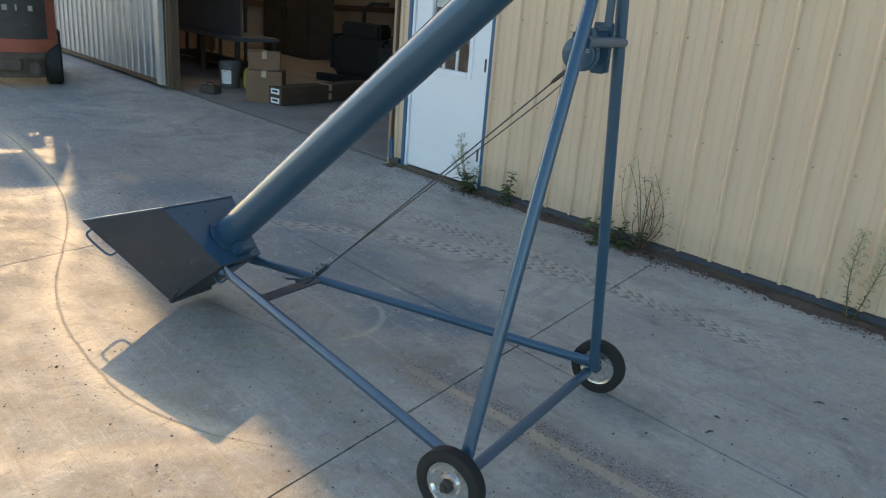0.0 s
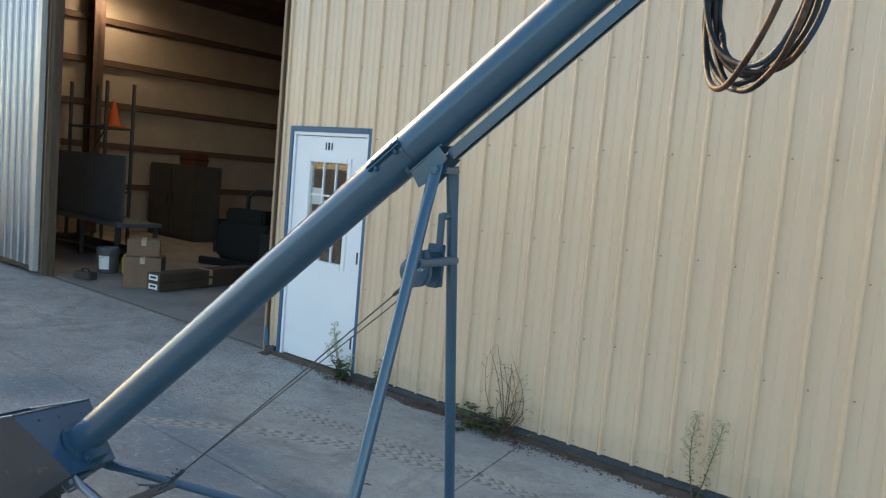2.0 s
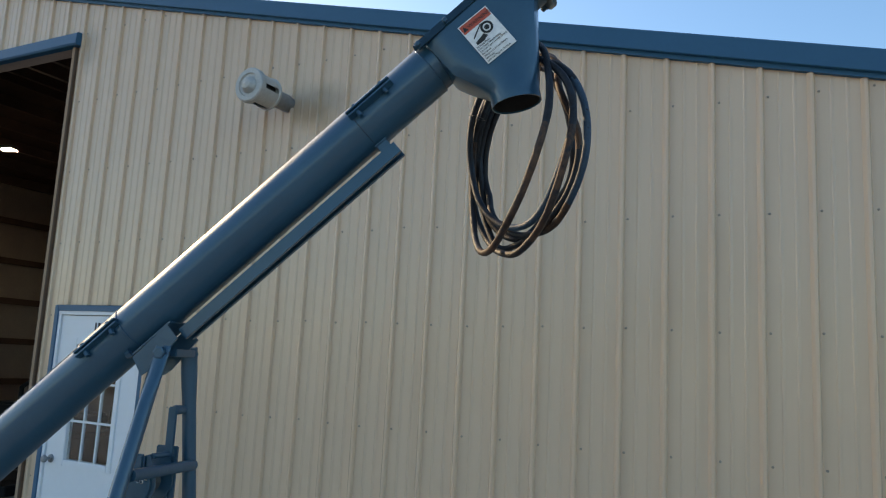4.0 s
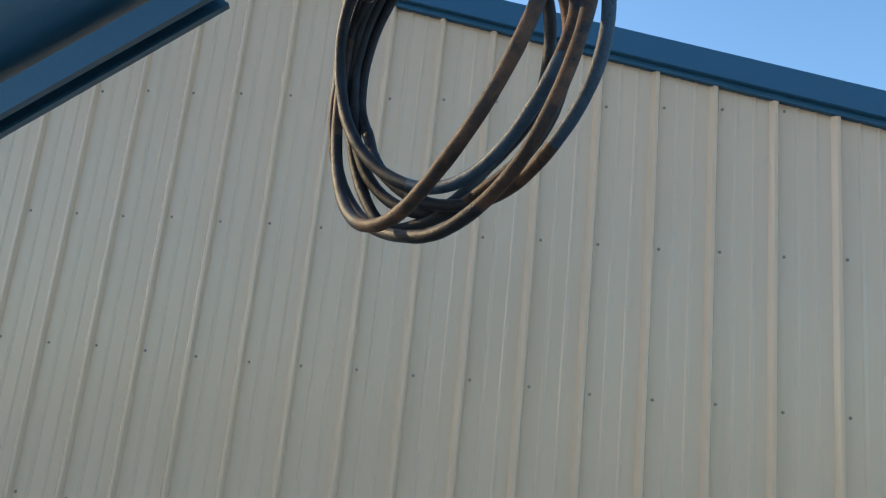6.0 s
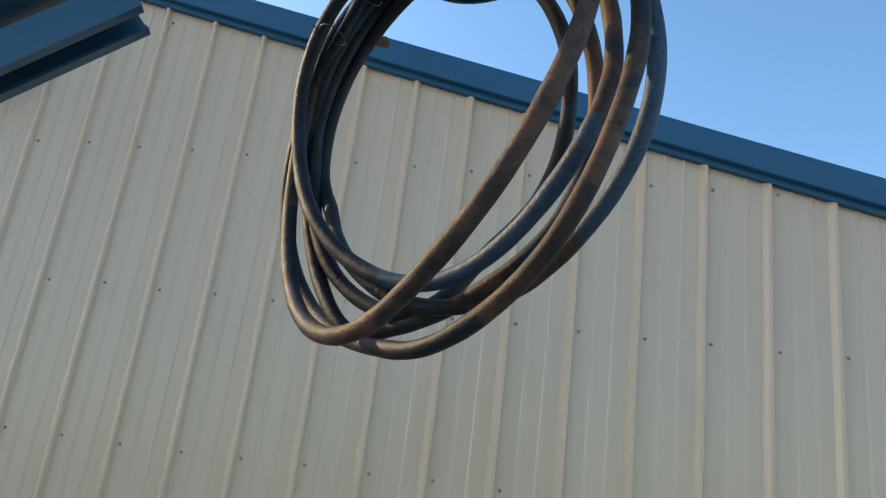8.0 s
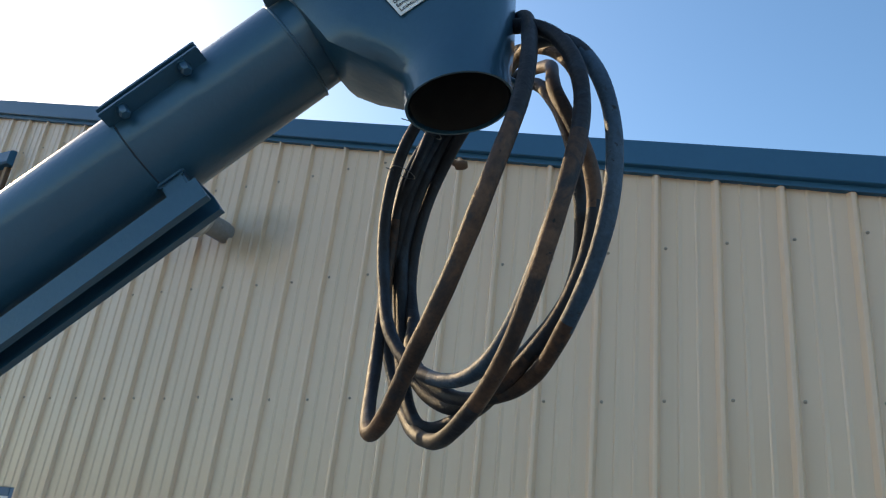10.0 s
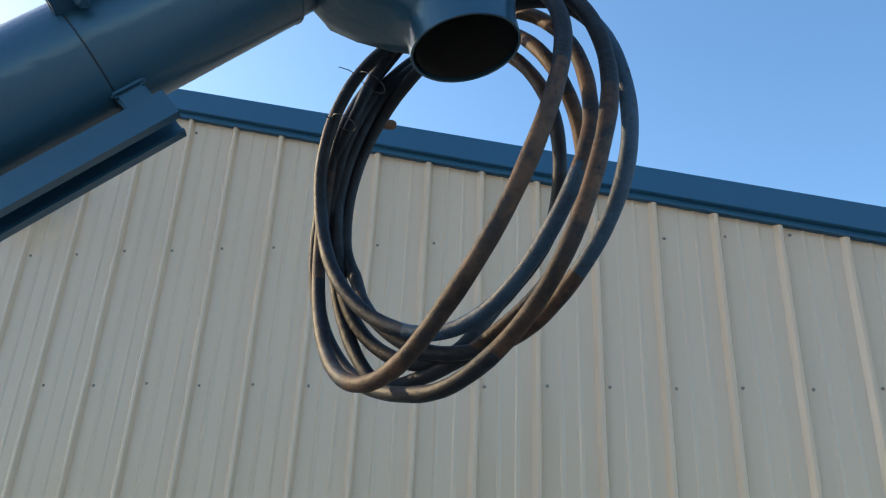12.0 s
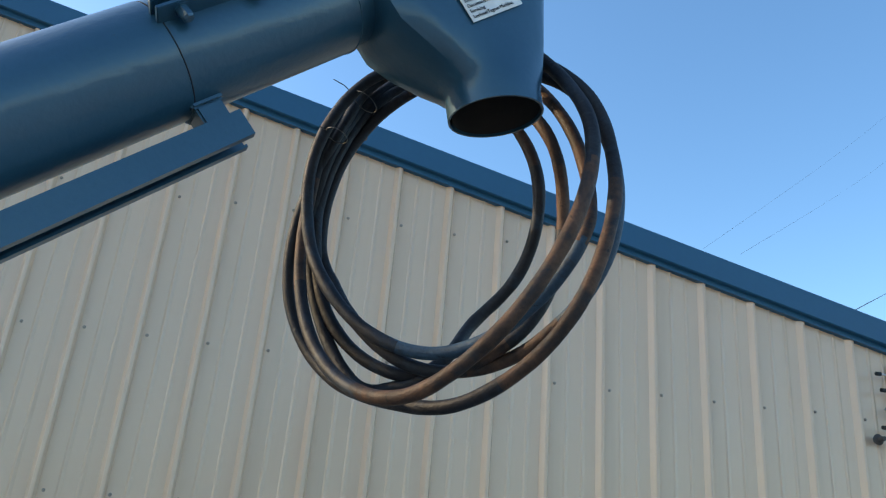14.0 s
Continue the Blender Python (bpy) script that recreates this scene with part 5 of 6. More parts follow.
def winch_cable():
    hook = Vector((0.50, 0.03, 0.275))
    top = Vector((1.677, 0.0, 1.395))
    pull = hook.lerp(top, 0.035)
    bm = bmesh.new()
    ring_path(bm, [pull, pull.lerp(top, 0.5) + Vector((0, 0, -0.004)), top], 0.0028, 8)
    part("cable", bm, M_CABLE, auger, "thin twisted steel cable", 60)
    side = Vector((0, 0.02, -0.012))
    bm = bmesh.new()
    lo, hi = pull.lerp(top, 0.04), top + Vector((-0.02, 0.01, -0.05))
    ring_path(bm, [lo, lo.lerp(hi, 0.3) + side * 0.1, lo.lerp(hi, 0.9) + side * 0.4, hi], 0.0024, 8)
    part("cable", bm, M_CABLE, auger, "return strand of the steel cable", 60)
    bm = bmesh.new()
    for f in (0.0, 0.022, 0.045):
        p = pull.lerp(top, f)
        box(bm, -0.013, 0.013, -0.012, 0.012, -0.009, 0.009, 0.002, Matrix.Translation(p) @ pose(0, 0, 0, 15, -42, 0))
        ring_path(bm, [p + Vector((-0.01, -0.012, 0.012)), p + Vector((-0.01, -0.02, 0.022))], 0.003, 6)
        ring_path(bm, [p + Vector((0.01, -0.012, 0.012)), p + Vector((0.01, -0.02, 0.022))], 0.003, 6)
    part("cable_clip", bm, M_BLUEGREY, auger, "cable clips with nuts")
    sl = [pull.lerp(top, f) for f in (0.905, 0.912, 0.945, 0.952)]
    bm = bmesh.new()
    ring_path(bm, sl, [0.004, 0.0072, 0.0072, 0.004], 10)
    part("cable_sleeve", bm, M_DARKGREY, auger, "dark crimped cable sleeve", 50)
    bm = bmesh.new()
    pts = [hook + Vector((0.035 * math.cos(a) * 0.6, 0, 0)) + Vector((0.0, 0.02 * math.sin(a), 0.02 * math.cos(a))) for a in (math.tau * i / 14 for i in range(15))]
    ring_path(bm, pts, 0.006, 8)
    ring_path(bm, [hook + Vector((-0.05, -0.04, -0.005)), hook + Vector((-0.01, 0, 0.012)), pull], [0.007, 0.007, 0.005], 8)
    ring_path(bm, [hook + Vector((-0.10, -0.05, 0.0)), hook + Vector((-0.05, -0.045, 0.008)), hook + Vector((-0.01, -0.02, 0.01))], 0.005, 8)
    ring_path(bm, [hook + Vector((-0.11, -0.05, 0.002)), hook + Vector((-0.085, -0.08, 0.02))], 0.003, 6)
    part("shackle", bm, M_BLUEGREY, auger, "chain shackle and pins at the tie plate", 50)


winch_cable()


# ---- the intake hopper ----
def hopper():
    A, B = Vector((-0.617, -0.32, 0.385)), Vector((-0.135, -0.24, 0.534))
    C, D = Vector((0.137, -0.15, 0.300)), Vector((-0.217, -0.15, 0.030))
    far = {0: Vector((-0.64, 0.25, 0.345)), 1: Vector((-0.165, 0.20, 0.500)), 2: Vector((0.137, 0.092, 0.300)), 3: Vector((-0.217, 0.10, 0.030))}
    mir = lambda p: far[[A, B, C, D].index(p)].copy()
    h = new("hopper")
    h.parent = auger
    h["label"] = "open flared blue sheet steel intake hopper"

    def sheet(name, pts, t, label="", mat=M_BLUE):
        bm = bmesh.new()
        f = bm.faces.new([bm.verts.new(p) for p in pts])
        bm.normal_update()
        r = bmesh.ops.extrude_face_region(bm, geom=[f])
        n = f.normal.copy()
        bmesh.ops.translate(bm, verts=[v for v in r["geom"] if isinstance(v, bmesh.types.BMVert)], vec=n * t)
        bmesh.ops.bevel(bm, geom=bm.edges[:], offset=abs(t) * 0.2, segments=1, affect='EDGES')
        return part(name, bm, mat, h, label)
    # near side and floor take the darker, greyer blue
    sheet("side_panel", [A, B, C, D], 0.003, "flared side panel", M_BLUEGREY)
    sheet("side_panel", [mir(D), mir(C), mir(B), mir(A)], 0.003, "flared side panel")
    sheet("floor_panel", [D, C, mir(C), mir(D)], -0.003, "", M_BLUEGREY)
    sheet("low_end_panel", [mir(A), A, D, mir(D)], 0.003)
    up = Vector((-SA, 0, CA))
    sheet("end_panel", [C + Vector((0, -0.002, 0)), B + Vector((0, -0.002, 0)), mir(B) + Vector((0, 0.002, 0)), mir(C) + Vector((0, 0.002, 0))], -0.004, "end panel that holds the tube")
    # folded rims along the top edges
    for p, q in ((A, B), (mir(A), mir(B)), (A, mir(A)), (B, mir(B))):
        bm = bmesh.new()
        ring_path(bm, [p + Vector((0, 0, 0.002)), q + Vector((0, 0, 0.002))], 0.005, 8)
        part("rim_fold", bm, M_BLUE, h, "", 50)
    # flange ring and heel bracket at the tube
    e = B.lerp(C, 0.62)
    s = (e.x * CA + (e.z - FOOT) * SA)
    bm = bmesh.new()
    lathe(bm, [(R0 + 0.001, s - 0.008), (R0 + 0.022, s - 0.008), (R0 + 0.022, s + 0.002), (R0 + 0.004, s + 0.003), (R0 + 0.004, s + 0.028), (R0 + 0.001, s + 0.028)], 36, TUBE @ Matrix.Rotation(radians(90), 4, 'Y'), closed=True)
    ring = part("flange_ring", bm, M_BLUE, h, "ring flange round the tube", 35)
    for i in range(6):
        a = math.tau * i / 6 + 0.3
        bolt(h, ax(s + 0.002, (R0 + 0.014) * math.cos(a), (R0 + 0.014) * math.sin(a)), TUBE.to_3x3() @ Vector((1, 0, 0)), 0.007, 0.009)
    bm = bmesh.new()
    box(bm, s + 0.0, s + 0.07, -0.045, 0.045, -R0 - 0.042, -R0 + 0.010, 0.002, TUBE)
    part("heel_bracket", bm, M_BLUE, h, "heel bracket under the tube")
    bolt(h, ax(s + 0.03, -0.045, -R0 - 0.024), (0, -1, 0), 0.010, 0.012)
    for f in (0.25, 0.5, 0.78):
        p = B.lerp(mir(B), f) - up * (0.045 + 0.02 * f)
        bolt(h, p + Vector((CA, 0, SA)) * 0.008, (CA, 0, SA), 0.006, 0.005)
    # handles of bent rod
    for p, q, out in ((A.lerp(D, 0.10), A.lerp(D, 0.38), Vector((-0.036, -0.018, -0.030))), (C.lerp(D, 0.08) + Vector((0, 0.05, 0)), C.lerp(D, 0.32) + Vector((0, 0.05, 0)), Vector((0.035, 0, -0.035)))):
        bm = bmesh.new()
        pts = [p, p + out * 0.7, p.lerp(q, 0.15) + out, p.lerp(q, 0.85) + out, q + out * 0.7, q]
        sm = []
        for i in range(len(pts) - 1):
            sm += [pts[i].lerp(pts[i + 1], k / 4) for k in range(4)]
        sm.append(pts[-1])
        for _ in range(2):
            sm = [sm[0]] + [(sm[i - 1] + sm[i] * 2 + sm[i + 1]) / 4 for i in range(1, len(sm) - 1)] + [sm[-1]]
        ring_path(bm, sm, 0.006, 10)
        part("handle", bm, M_BLUE, h, "bent rod handle", 50)
    # stiffening angle at the low corner
    bm = bmesh.new()
    ring_path(bm, [D + Vector((-0.005, -0.004, 0)), D.lerp(C, 0.22) + Vector((0.0, -0.012, 0.03))], 0.007, 6)
    ring_path(bm, [D + Vector((0, 0, -0.004)), mir(D) + Vector((0, 0, -0.004))], 0.009, 8)
    part("skid_edge", bm, M_BLUEGREY, h, "worn skid edge", 50)


hopper()


CORD_AT = Vector((1.08, -1.9, 2.39))


def coil_turn(parent, k, zones, c):
    """One turn of the coil from its middle and its sway (x, y, z) of one to four waves; zones: (from, to, tone) along it."""
    c, n, seg = [Vector(v) for v in c], 144, 14
    pts = []
    for i in range(n):
        a = math.tau * i / n
        p = c[0].copy()
        for h in range(1, 5):
            p += c[2 * h - 1] * math.cos(h * a) + c[2 * h] * math.sin(h * a)
        wob = Vector((math.sin(7 * a + k), math.cos(9 * a + 2 * k), math.sin(8 * a + 3 * k))) * 0.0009
        pts.append(p + wob - CORD_AT)
    bm = bmesh.new()
    radii = [0.0104 * (1 + 0.025 * math.sin(11 * math.tau * i / n + k) + 0.02 * math.sin(23 * math.tau * i / n + 2 * k)) for i in range(n)]
    ring_path(bm, pts + pts[:2], radii + radii[:2], seg, cap=False)
    for i, f in enumerate(bm.faces):
        a = math.tau * (i // seg) / n + 0.03 * math.sin(math.tau * (i % seg) / seg + k)
        # tone 1 colours a stretch as sunlit brown, tone 2 as blue-sprayed
        for lo, hi, tone in zones:
            if lo < a < hi or lo < a - math.tau < hi:
                f.material_index = tone
    part("cord_turn", bm, [M_CORD, M_CORDSUNLIT, M_CORDBLUE], parent, "", 60)


# ---- the power cord, coiled on a hook behind the head ----
def power_cord():
    t = thing("power_cord", Matrix.Translation(CORD_AT), "thick black rubber power cord in a loose hanging coil, sunlit stretches coloured brown", "power cord")
    base = CORD_AT
    coil_turn(t, 0, ((-2.15, -0.10, 1), (2.75, 3.35, 1)), ((1.0416, -1.9283, 2.4186), (0.1911, -0.1746, 0.0303), (-0.0067, 0.0821, 0.3205), (0.0024, -0.0112, -0.0163), (0.0204, -0.0035, -0.0115),
                      (0.0006, -0.0052, -0.0054), (0.0025, -0.0152, -0.0094), (0.0003, 0.0060, 0.0094), (-0.0052, 0.0065, -0.0036)))
    coil_turn(t, 1, ((-1.10, 0.08, 1), (1.3, 1.9, 1)), ((1.0637, -1.8977, 2.4074), (0.2230, -0.1770, -0.0245), (-0.0005, -0.0014, 0.3037), (0.0068, 0.0002, 0.0066), (0.0131, 0.0021, -0.0224),
                      (-0.0006, 0.0144, 0.0018), (0.0154, -0.0095, 0.0045), (-0.0074, -0.0022, 0.0073), (-0.0111, 0.0156, -0.0071)))
    coil_turn(t, 2, ((-1.35, -0.60, 1), (1.1, 1.9, 1), (-0.60, 0.6, 2)), ((1.0870, -1.8592, 2.4173), (0.2105, -0.1341, -0.0048), (0.0053, -0.0017, 0.2624), (0.0084, -0.0072, -0.0316), (0.0119, -0.0322, 0.0149),
                      (-0.0014, 0.0000, 0.0118), (-0.0035, -0.0008, -0.0023), (0.0058, 0.0001, -0.0095), (0.0075, 0.0066, 0.0108)))
    coil_turn(t, 3, ((-0.42, 1.9, 1), (-1.75, -0.42, 2)), ((1.0673, -1.8835, 2.4574), (0.2123, -0.1123, -0.0307), (0.0158, 0.0141, 0.2629), (-0.0065, -0.0171, -0.0093), (0.0044, 0.0108, -0.0134),
                      (-0.0035, -0.0054, 0.0019), (-0.0043, 0.0032, -0.0052), (-0.0020, 0.0048, -0.0037), (0.0016, 0.0051, -0.0046)))
    coil_turn(t, 4, ((0.4, 1.5, 1),), ((1.0514, -1.7941, 2.4326), (0.1724, -0.0528, 0.0219), (-0.0162, 0.0104, 0.2658), (-0.0079, -0.0059, -0.0307), (0.0158, -0.0236, -0.0087),
                      (0.0042, -0.0070, -0.0092), (0.0060, -0.0227, -0.0094), (0.0077, 0.0000, 0.0012), (-0.0006, -0.0037, 0.0089)))
    coil_turn(t, 5, ((0.0, 1.7, 1), (-1.1, -0.75, 1)), ((1.0683, -1.8232, 2.4208), (0.1879, -0.0960, -0.0139), (0.0252, 0.0092, 0.3059), (-0.0065, -0.0185, -0.0272), (0.0122, -0.0198, -0.0387),
                      (0.0097, 0.0119, 0.0176), (-0.0134, -0.0108, 0.0021), (0.0009, 0.0196, 0.0100), (-0.0004, 0.0107, 0.0082)))
    # wire ties that hold the turns together, with loose ends
    for at, across, tail in (((0.925, -1.80, 2.650), (0.022, 0.026, 0.012), ((-0.018, -0.002, 0.014), (-0.038, 0.0, 0.024))),
                             ((0.885, -1.80, 2.575), (0.019, 0.024, 0.006), ((-0.008, -0.006, 0.002), (-0.012, -0.008, 0.004)))):
        bm = bmesh.new()
        cpt, w = Vector(at) - base, Vector(across)
        loop = [cpt + Vector((math.cos(a) * w.x, math.sin(a) * w.y, -math.cos(a) * w.z)) for a in (math.pi + math.tau * i / 24 for i in range(25))]
        loop += [loop[-1] + Vector(q) for q in tail]
        ring_path(bm, loop, 0.0009, 6)
        part("wire_tie", bm, M_CABLE, t, "thin twisted wire tie", 60)
    bm = bmesh.new()
    ring_path(bm, [Vector((1.02, -2.0, 2.80)) - base, Vector((1.04, -1.93, 2.745)) - base, Vector((1.06, -1.84, 2.715)) - base, Vector((1.07, -1.76, 2.735)) - base, Vector((1.075, -1.74, 2.77)) - base], 0.007, 8)
    part("hook", bm, M_BLUE, t, "blue steel hook off the auger head", 50)
    # the brass-coloured plug end that peeps out behind
    bm = bmesh.new()
    m = Matrix.Translation(Vector((0.916, -1.681, 2.647)) - base) @ pose(0, 0, 0, 0, 80, 25)
    lathe(bm, [(0.007, 0), (0.009, 0.005), (0.009, 0.017), (0.006, 0.023)], 14, m)
    end = Vector((0.916, -1.681, 2.647)) - base
    ring_path(bm, [end + Vector((0.004, 0.002, 0.002)), end + Vector((-0.004, -0.008, 0.006)), end + Vector((-0.008, -0.018, 0.010))], 0.006, 8)
    part("plug", bm, M_CARD, t, "worn yellowish plug", 40)


power_cord()


# ---- in the shop ----
def carton(name, m, sx, sy, sz, label, group="", mat=M_CARD):
    t = thing(name, m, label, "carton", group)
    bm = bmesh.new()
    box(bm, -sx / 2, sx / 2, -sy / 2, sy / 2, 0, sz, 0.006)
    part("box_body", bm, mat, t)
    bm = bmesh.new()
    box(bm, -0.03, 0.03, -sy / 2 - 0.001, sy / 2 + 0.001, sz - 0.08, sz + 0.0012)
    part("tape", bm, surface_tape, t, "strip of pale packing tape")
    return t


surface_tape = surface("packing_tape", (0.42, 0.30, 0.19), (0.48, 0.35, 0.23), 0.35, relief=0.02)
carton("carton", pose(-7.38, 0.74, 0, 0, 0, 52), 0.46, 0.40, 0.40, "taped brown cardboard carton on the shop floor")
carton("carton", pose(-7.45, 0.76, 0.401, 0, 0, 58), 0.40, 0.30, 0.22, "smaller cardboard carton stacked on another")
for i in range(2):
    t = carton("long_carton", pose(-7.20, 1.52, 0.115 * i, 0, 0, 101), 1.72, 0.24, 0.112, "long flat cardboard carton with a white end label", "long cartons", M_CARDDARK)
    bm = bmesh.new()
    box(bm, -0.863, -0.8605, -0.08, 0.08, 0.02, 0.09)
    part("end_label", bm, M_PAPER, t, "white printed end label")
    bm = bmesh.new()
    box(bm, -0.865, -0.8632, -0.05, 0.05, 0.045, 0.07)
    part("print_bar", bm, M_BLACK, t)


def pail():
    t = thing("pail", pose(-8.62, 0.86, 0), "dark grey pail with a white label and wire bail", "bucket")
    bm = bmesh.new()
    lathe(bm, [(0.13, 0), (0.135, 0.01), (0.15, 0.30), (0.158, 0.30), (0.158, 0.33), (0.152, 0.335), (0.152, 0.345), (0.145, 0.36), (0.145, 0.34), (0.13, 0.02)], 32)
    part("pail_body", bm, M_PAILGREY, t, "", 40)
    bm = bmesh.new()
    for i in range(9):
        a0, a1 = -1.35 + 0.11 * i, -1.35 + 0.11 * (i + 1)
        lo = [(0.1445 * math.cos(a), 0.1445 * math.sin(a), 0.06) for a in (a0, a1)]
        hi = [(0.1535 * math.cos(a), 0.1535 * math.sin(a), 0.25) for a in (a1, a0)]
        bm.faces.new([bm.verts.new(c) for c in lo + hi])
    bmesh.ops.remove_doubles(bm, verts=bm.verts[:], dist=0.0001)
    bmesh.ops.solidify(bm, geom=bm.faces[:], thickness=0.002)
    part("pail_label", bm, M_PAPER, t, "white paper label", 40)
    bm = bmesh.new()
    ring_path(bm, [(0.158 * math.cos(a), -0.05 - 0.11 * math.sin(a), 0.31 - 0.10 * math.sin(a)) for a in (math.pi * i / 16 for i in range(17))], 0.004, 6)
    part("bail", bm, M_GREYSTEEL, t)
    t = thing("jug", pose(-8.42, 1.1, 0), "yellow plastic jug standing by the pail", "jug")
    bm = bmesh.new()
    lathe(bm, [(0.09, 0), (0.12, 0.02), (0.125, 0.20), (0.10, 0.27), (0.03, 0.31), (0.03, 0.34)], 20)
    part("jug_body", bm, M_YELLOW, t, "", 40)
    bm = bmesh.new()
    lathe(bm, [(0.036, 0.335), (0.036, 0.37), (0.03, 0.375)], 16)
    part("cap", bm, M_BLACK, t)
    t = thing("toolbox", pose(-8.15, 0.33, 0, 0, 0, 20), "small dark tool case on the floor", "toolbox")
    bm = bmesh.new()
    box(bm, -0.14, 0.14, -0.08, 0.08, 0, 0.10, 0.015)
    part("case", bm, M_DARKGREY, t)
    bm = bmesh.new()
    ring_path(bm, [(-0.06, 0, 0.10), (-0.05, 0, 0.135), (0.05, 0, 0.135), (0.06, 0, 0.10)], 0.008, 8)
    part("handle", bm, M_BLACK, t)


pail()


def bench():
    t = thing("work_bench", pose(-10.35, 1.75, 0), "low steel work bench with a blue-grey back board", "bench")
    bm = bmesh.new()
    box(bm, -1.9, 0.98, -0.4, 0.35, 0.56, 0.62, 0.008)
    part("bench_top", bm, M_BENCH, t)
    for x in (-1.8, -0.3, 0.88):
        for y in (-0.34, 0.29):
            bm = bmesh.new()
            box(bm, x - 0.03, x + 0.03, y - 0.03, y + 0.03, 0, 0.56, 0.004)
            part("leg", bm, M_DARKGREY, t)
    bm = bmesh.new()
    box(bm, -1.9, 0.68, -0.17, -0.14, 0.62, 1.66, 0.006)
    part("back_board", bm, M_BENCH, t, "blue-grey sheet back board")
    bm = bmesh.new()
    box(bm, -1.85, 0.92, -0.34, 0.29, 0.14, 0.17, 0.004)
    part("lower_shelf", bm, M_DARKGREY, t)
    # storage rack behind it
    r = thing("storage_rack", pose(-11.72, 2.45, 0), "tall grey steel storage rack with a few boxes", "rack")
    for x in (-1.3, 0.1):
        for y in (-0.25, 0.25):
            bm = bmesh.new()
            box(bm, x - 0.025, x + 0.025, y - 0.025, y + 0.025, 0, 2.95, 0.003)
            part("upright", bm, M_RACK, r)
    for z in (1.0, 2.15):
        bm = bmesh.new()
        box(bm, -1.33, 0.13, -0.28, 0.28, z - 0.04, z, 0.004)
        part("shelf", bm, M_RACK, r)
    bm = bmesh.new()
    ring_path(bm, [(0.1, -0.25, 2.10), (-0.35, -0.25, 1.72)], 0.014, 8)
    part("brace", bm, M_RACK, r)
    c = thing("traffic_cone", pose(-11.76, 2.4, 2.152), "orange traffic cone on the rack shelf", "cone")
    bm = bmesh.new()
    box(bm, -0.17, 0.17, -0.17, 0.17, 0, 0.03, 0.008)
    part("base", bm, M_CONE, c)
    bm = bmesh.new()
    lathe(bm, [(0.13, 0.03), (0.12, 0.05), (0.03, 0.46), (0.025, 0.46)], 20)
    part("body", bm, M_CONE, c, "", 40)
    for x, s, h, mt, lb in ((-12.65, 0.42, 0.34, M_DARKGREY, "dark storage crate"), (-12.2, 0.26, 0.24, M_CARD, "small brown carton")):
        b = thing("storage_box", pose(x, 2.45, 1.001), lb + " on the rack", "box")
        bm = bmesh.new()
        box(bm, -s / 2, s / 2, -0.2, 0.2, 0, h, 0.01)
        part("box_body", bm, mt, b)
        bm = bmesh.new()
        box(bm, -s / 2 - 0.006, s / 2 + 0.006, -0.206, 0.206, h - 0.04, h + 0.004, 0.004)
        part("lid", bm, mt, b)


bench()


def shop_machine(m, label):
    """A near-black engine on a skid, dark enough in colour to be half lost in the shade."""
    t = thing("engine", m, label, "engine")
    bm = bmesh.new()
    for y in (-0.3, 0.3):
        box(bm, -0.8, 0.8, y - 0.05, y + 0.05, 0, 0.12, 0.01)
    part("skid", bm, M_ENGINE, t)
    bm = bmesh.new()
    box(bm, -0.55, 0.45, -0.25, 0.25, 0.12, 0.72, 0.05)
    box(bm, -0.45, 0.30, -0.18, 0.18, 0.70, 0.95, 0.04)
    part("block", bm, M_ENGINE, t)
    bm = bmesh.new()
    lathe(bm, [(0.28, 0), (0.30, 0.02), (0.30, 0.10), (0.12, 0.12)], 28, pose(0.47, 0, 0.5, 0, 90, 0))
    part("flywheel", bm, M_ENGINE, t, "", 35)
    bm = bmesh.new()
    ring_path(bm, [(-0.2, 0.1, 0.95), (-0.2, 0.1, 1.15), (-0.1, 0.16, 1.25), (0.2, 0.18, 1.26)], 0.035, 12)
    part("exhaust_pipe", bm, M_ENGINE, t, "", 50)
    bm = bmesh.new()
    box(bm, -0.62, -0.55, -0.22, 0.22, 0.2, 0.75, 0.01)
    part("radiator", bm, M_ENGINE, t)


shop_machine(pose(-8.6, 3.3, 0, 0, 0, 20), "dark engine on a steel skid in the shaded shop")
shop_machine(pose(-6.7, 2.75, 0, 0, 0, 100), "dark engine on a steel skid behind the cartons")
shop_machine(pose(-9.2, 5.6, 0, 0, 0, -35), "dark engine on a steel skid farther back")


M_CASE = surface("dark_red_case", (0.09, 0.02, 0.015), (0.12, 0.03, 0.02), 0.5)


def wall_cabinet():
    t = thing("storage_cabinet", pose(-12.9, 4.6, 0, 0, 0, 0), "dark steel storage cabinet by the inner wall", "cabinet")
    bm = bmesh.new()
    box(bm, -0.9, 0.9, -0.3, 0.3, 0.0, 1.55, 0.01)
    part("body", bm, M_DARKGREY, t)
    for x in (-0.45, 0.45):
        bm = bmesh.new()
        box(bm, x - 0.43, x + 0.43, -0.325, -0.302, 0.1, 1.5, 0.006)
        d = part("door", bm, M_DARKGREY, t)
        bm = bmesh.new()
        box(bm, x * 0.2 - 0.015, x * 0.2 + 0.015, -0.345, -0.326, 0.75, 0.95, 0.004)
        part("handle", bm, M_BLACK, d)
    b = thing("tool_case", pose(-12.6, 4.6, 1.552), "dark red tool case on the steel cabinet", "case")
    bm = bmesh.new()
    box(bm, -0.3, 0.3, -0.16, 0.16, 0, 0.26, 0.02)
    part("shell", bm, M_CASE, b)
    bm = bmesh.new()
    box(bm, -0.31, 0.31, -0.17, 0.17, 0.11, 0.14, 0.004)
    part("band", bm, M_BLACK, b)


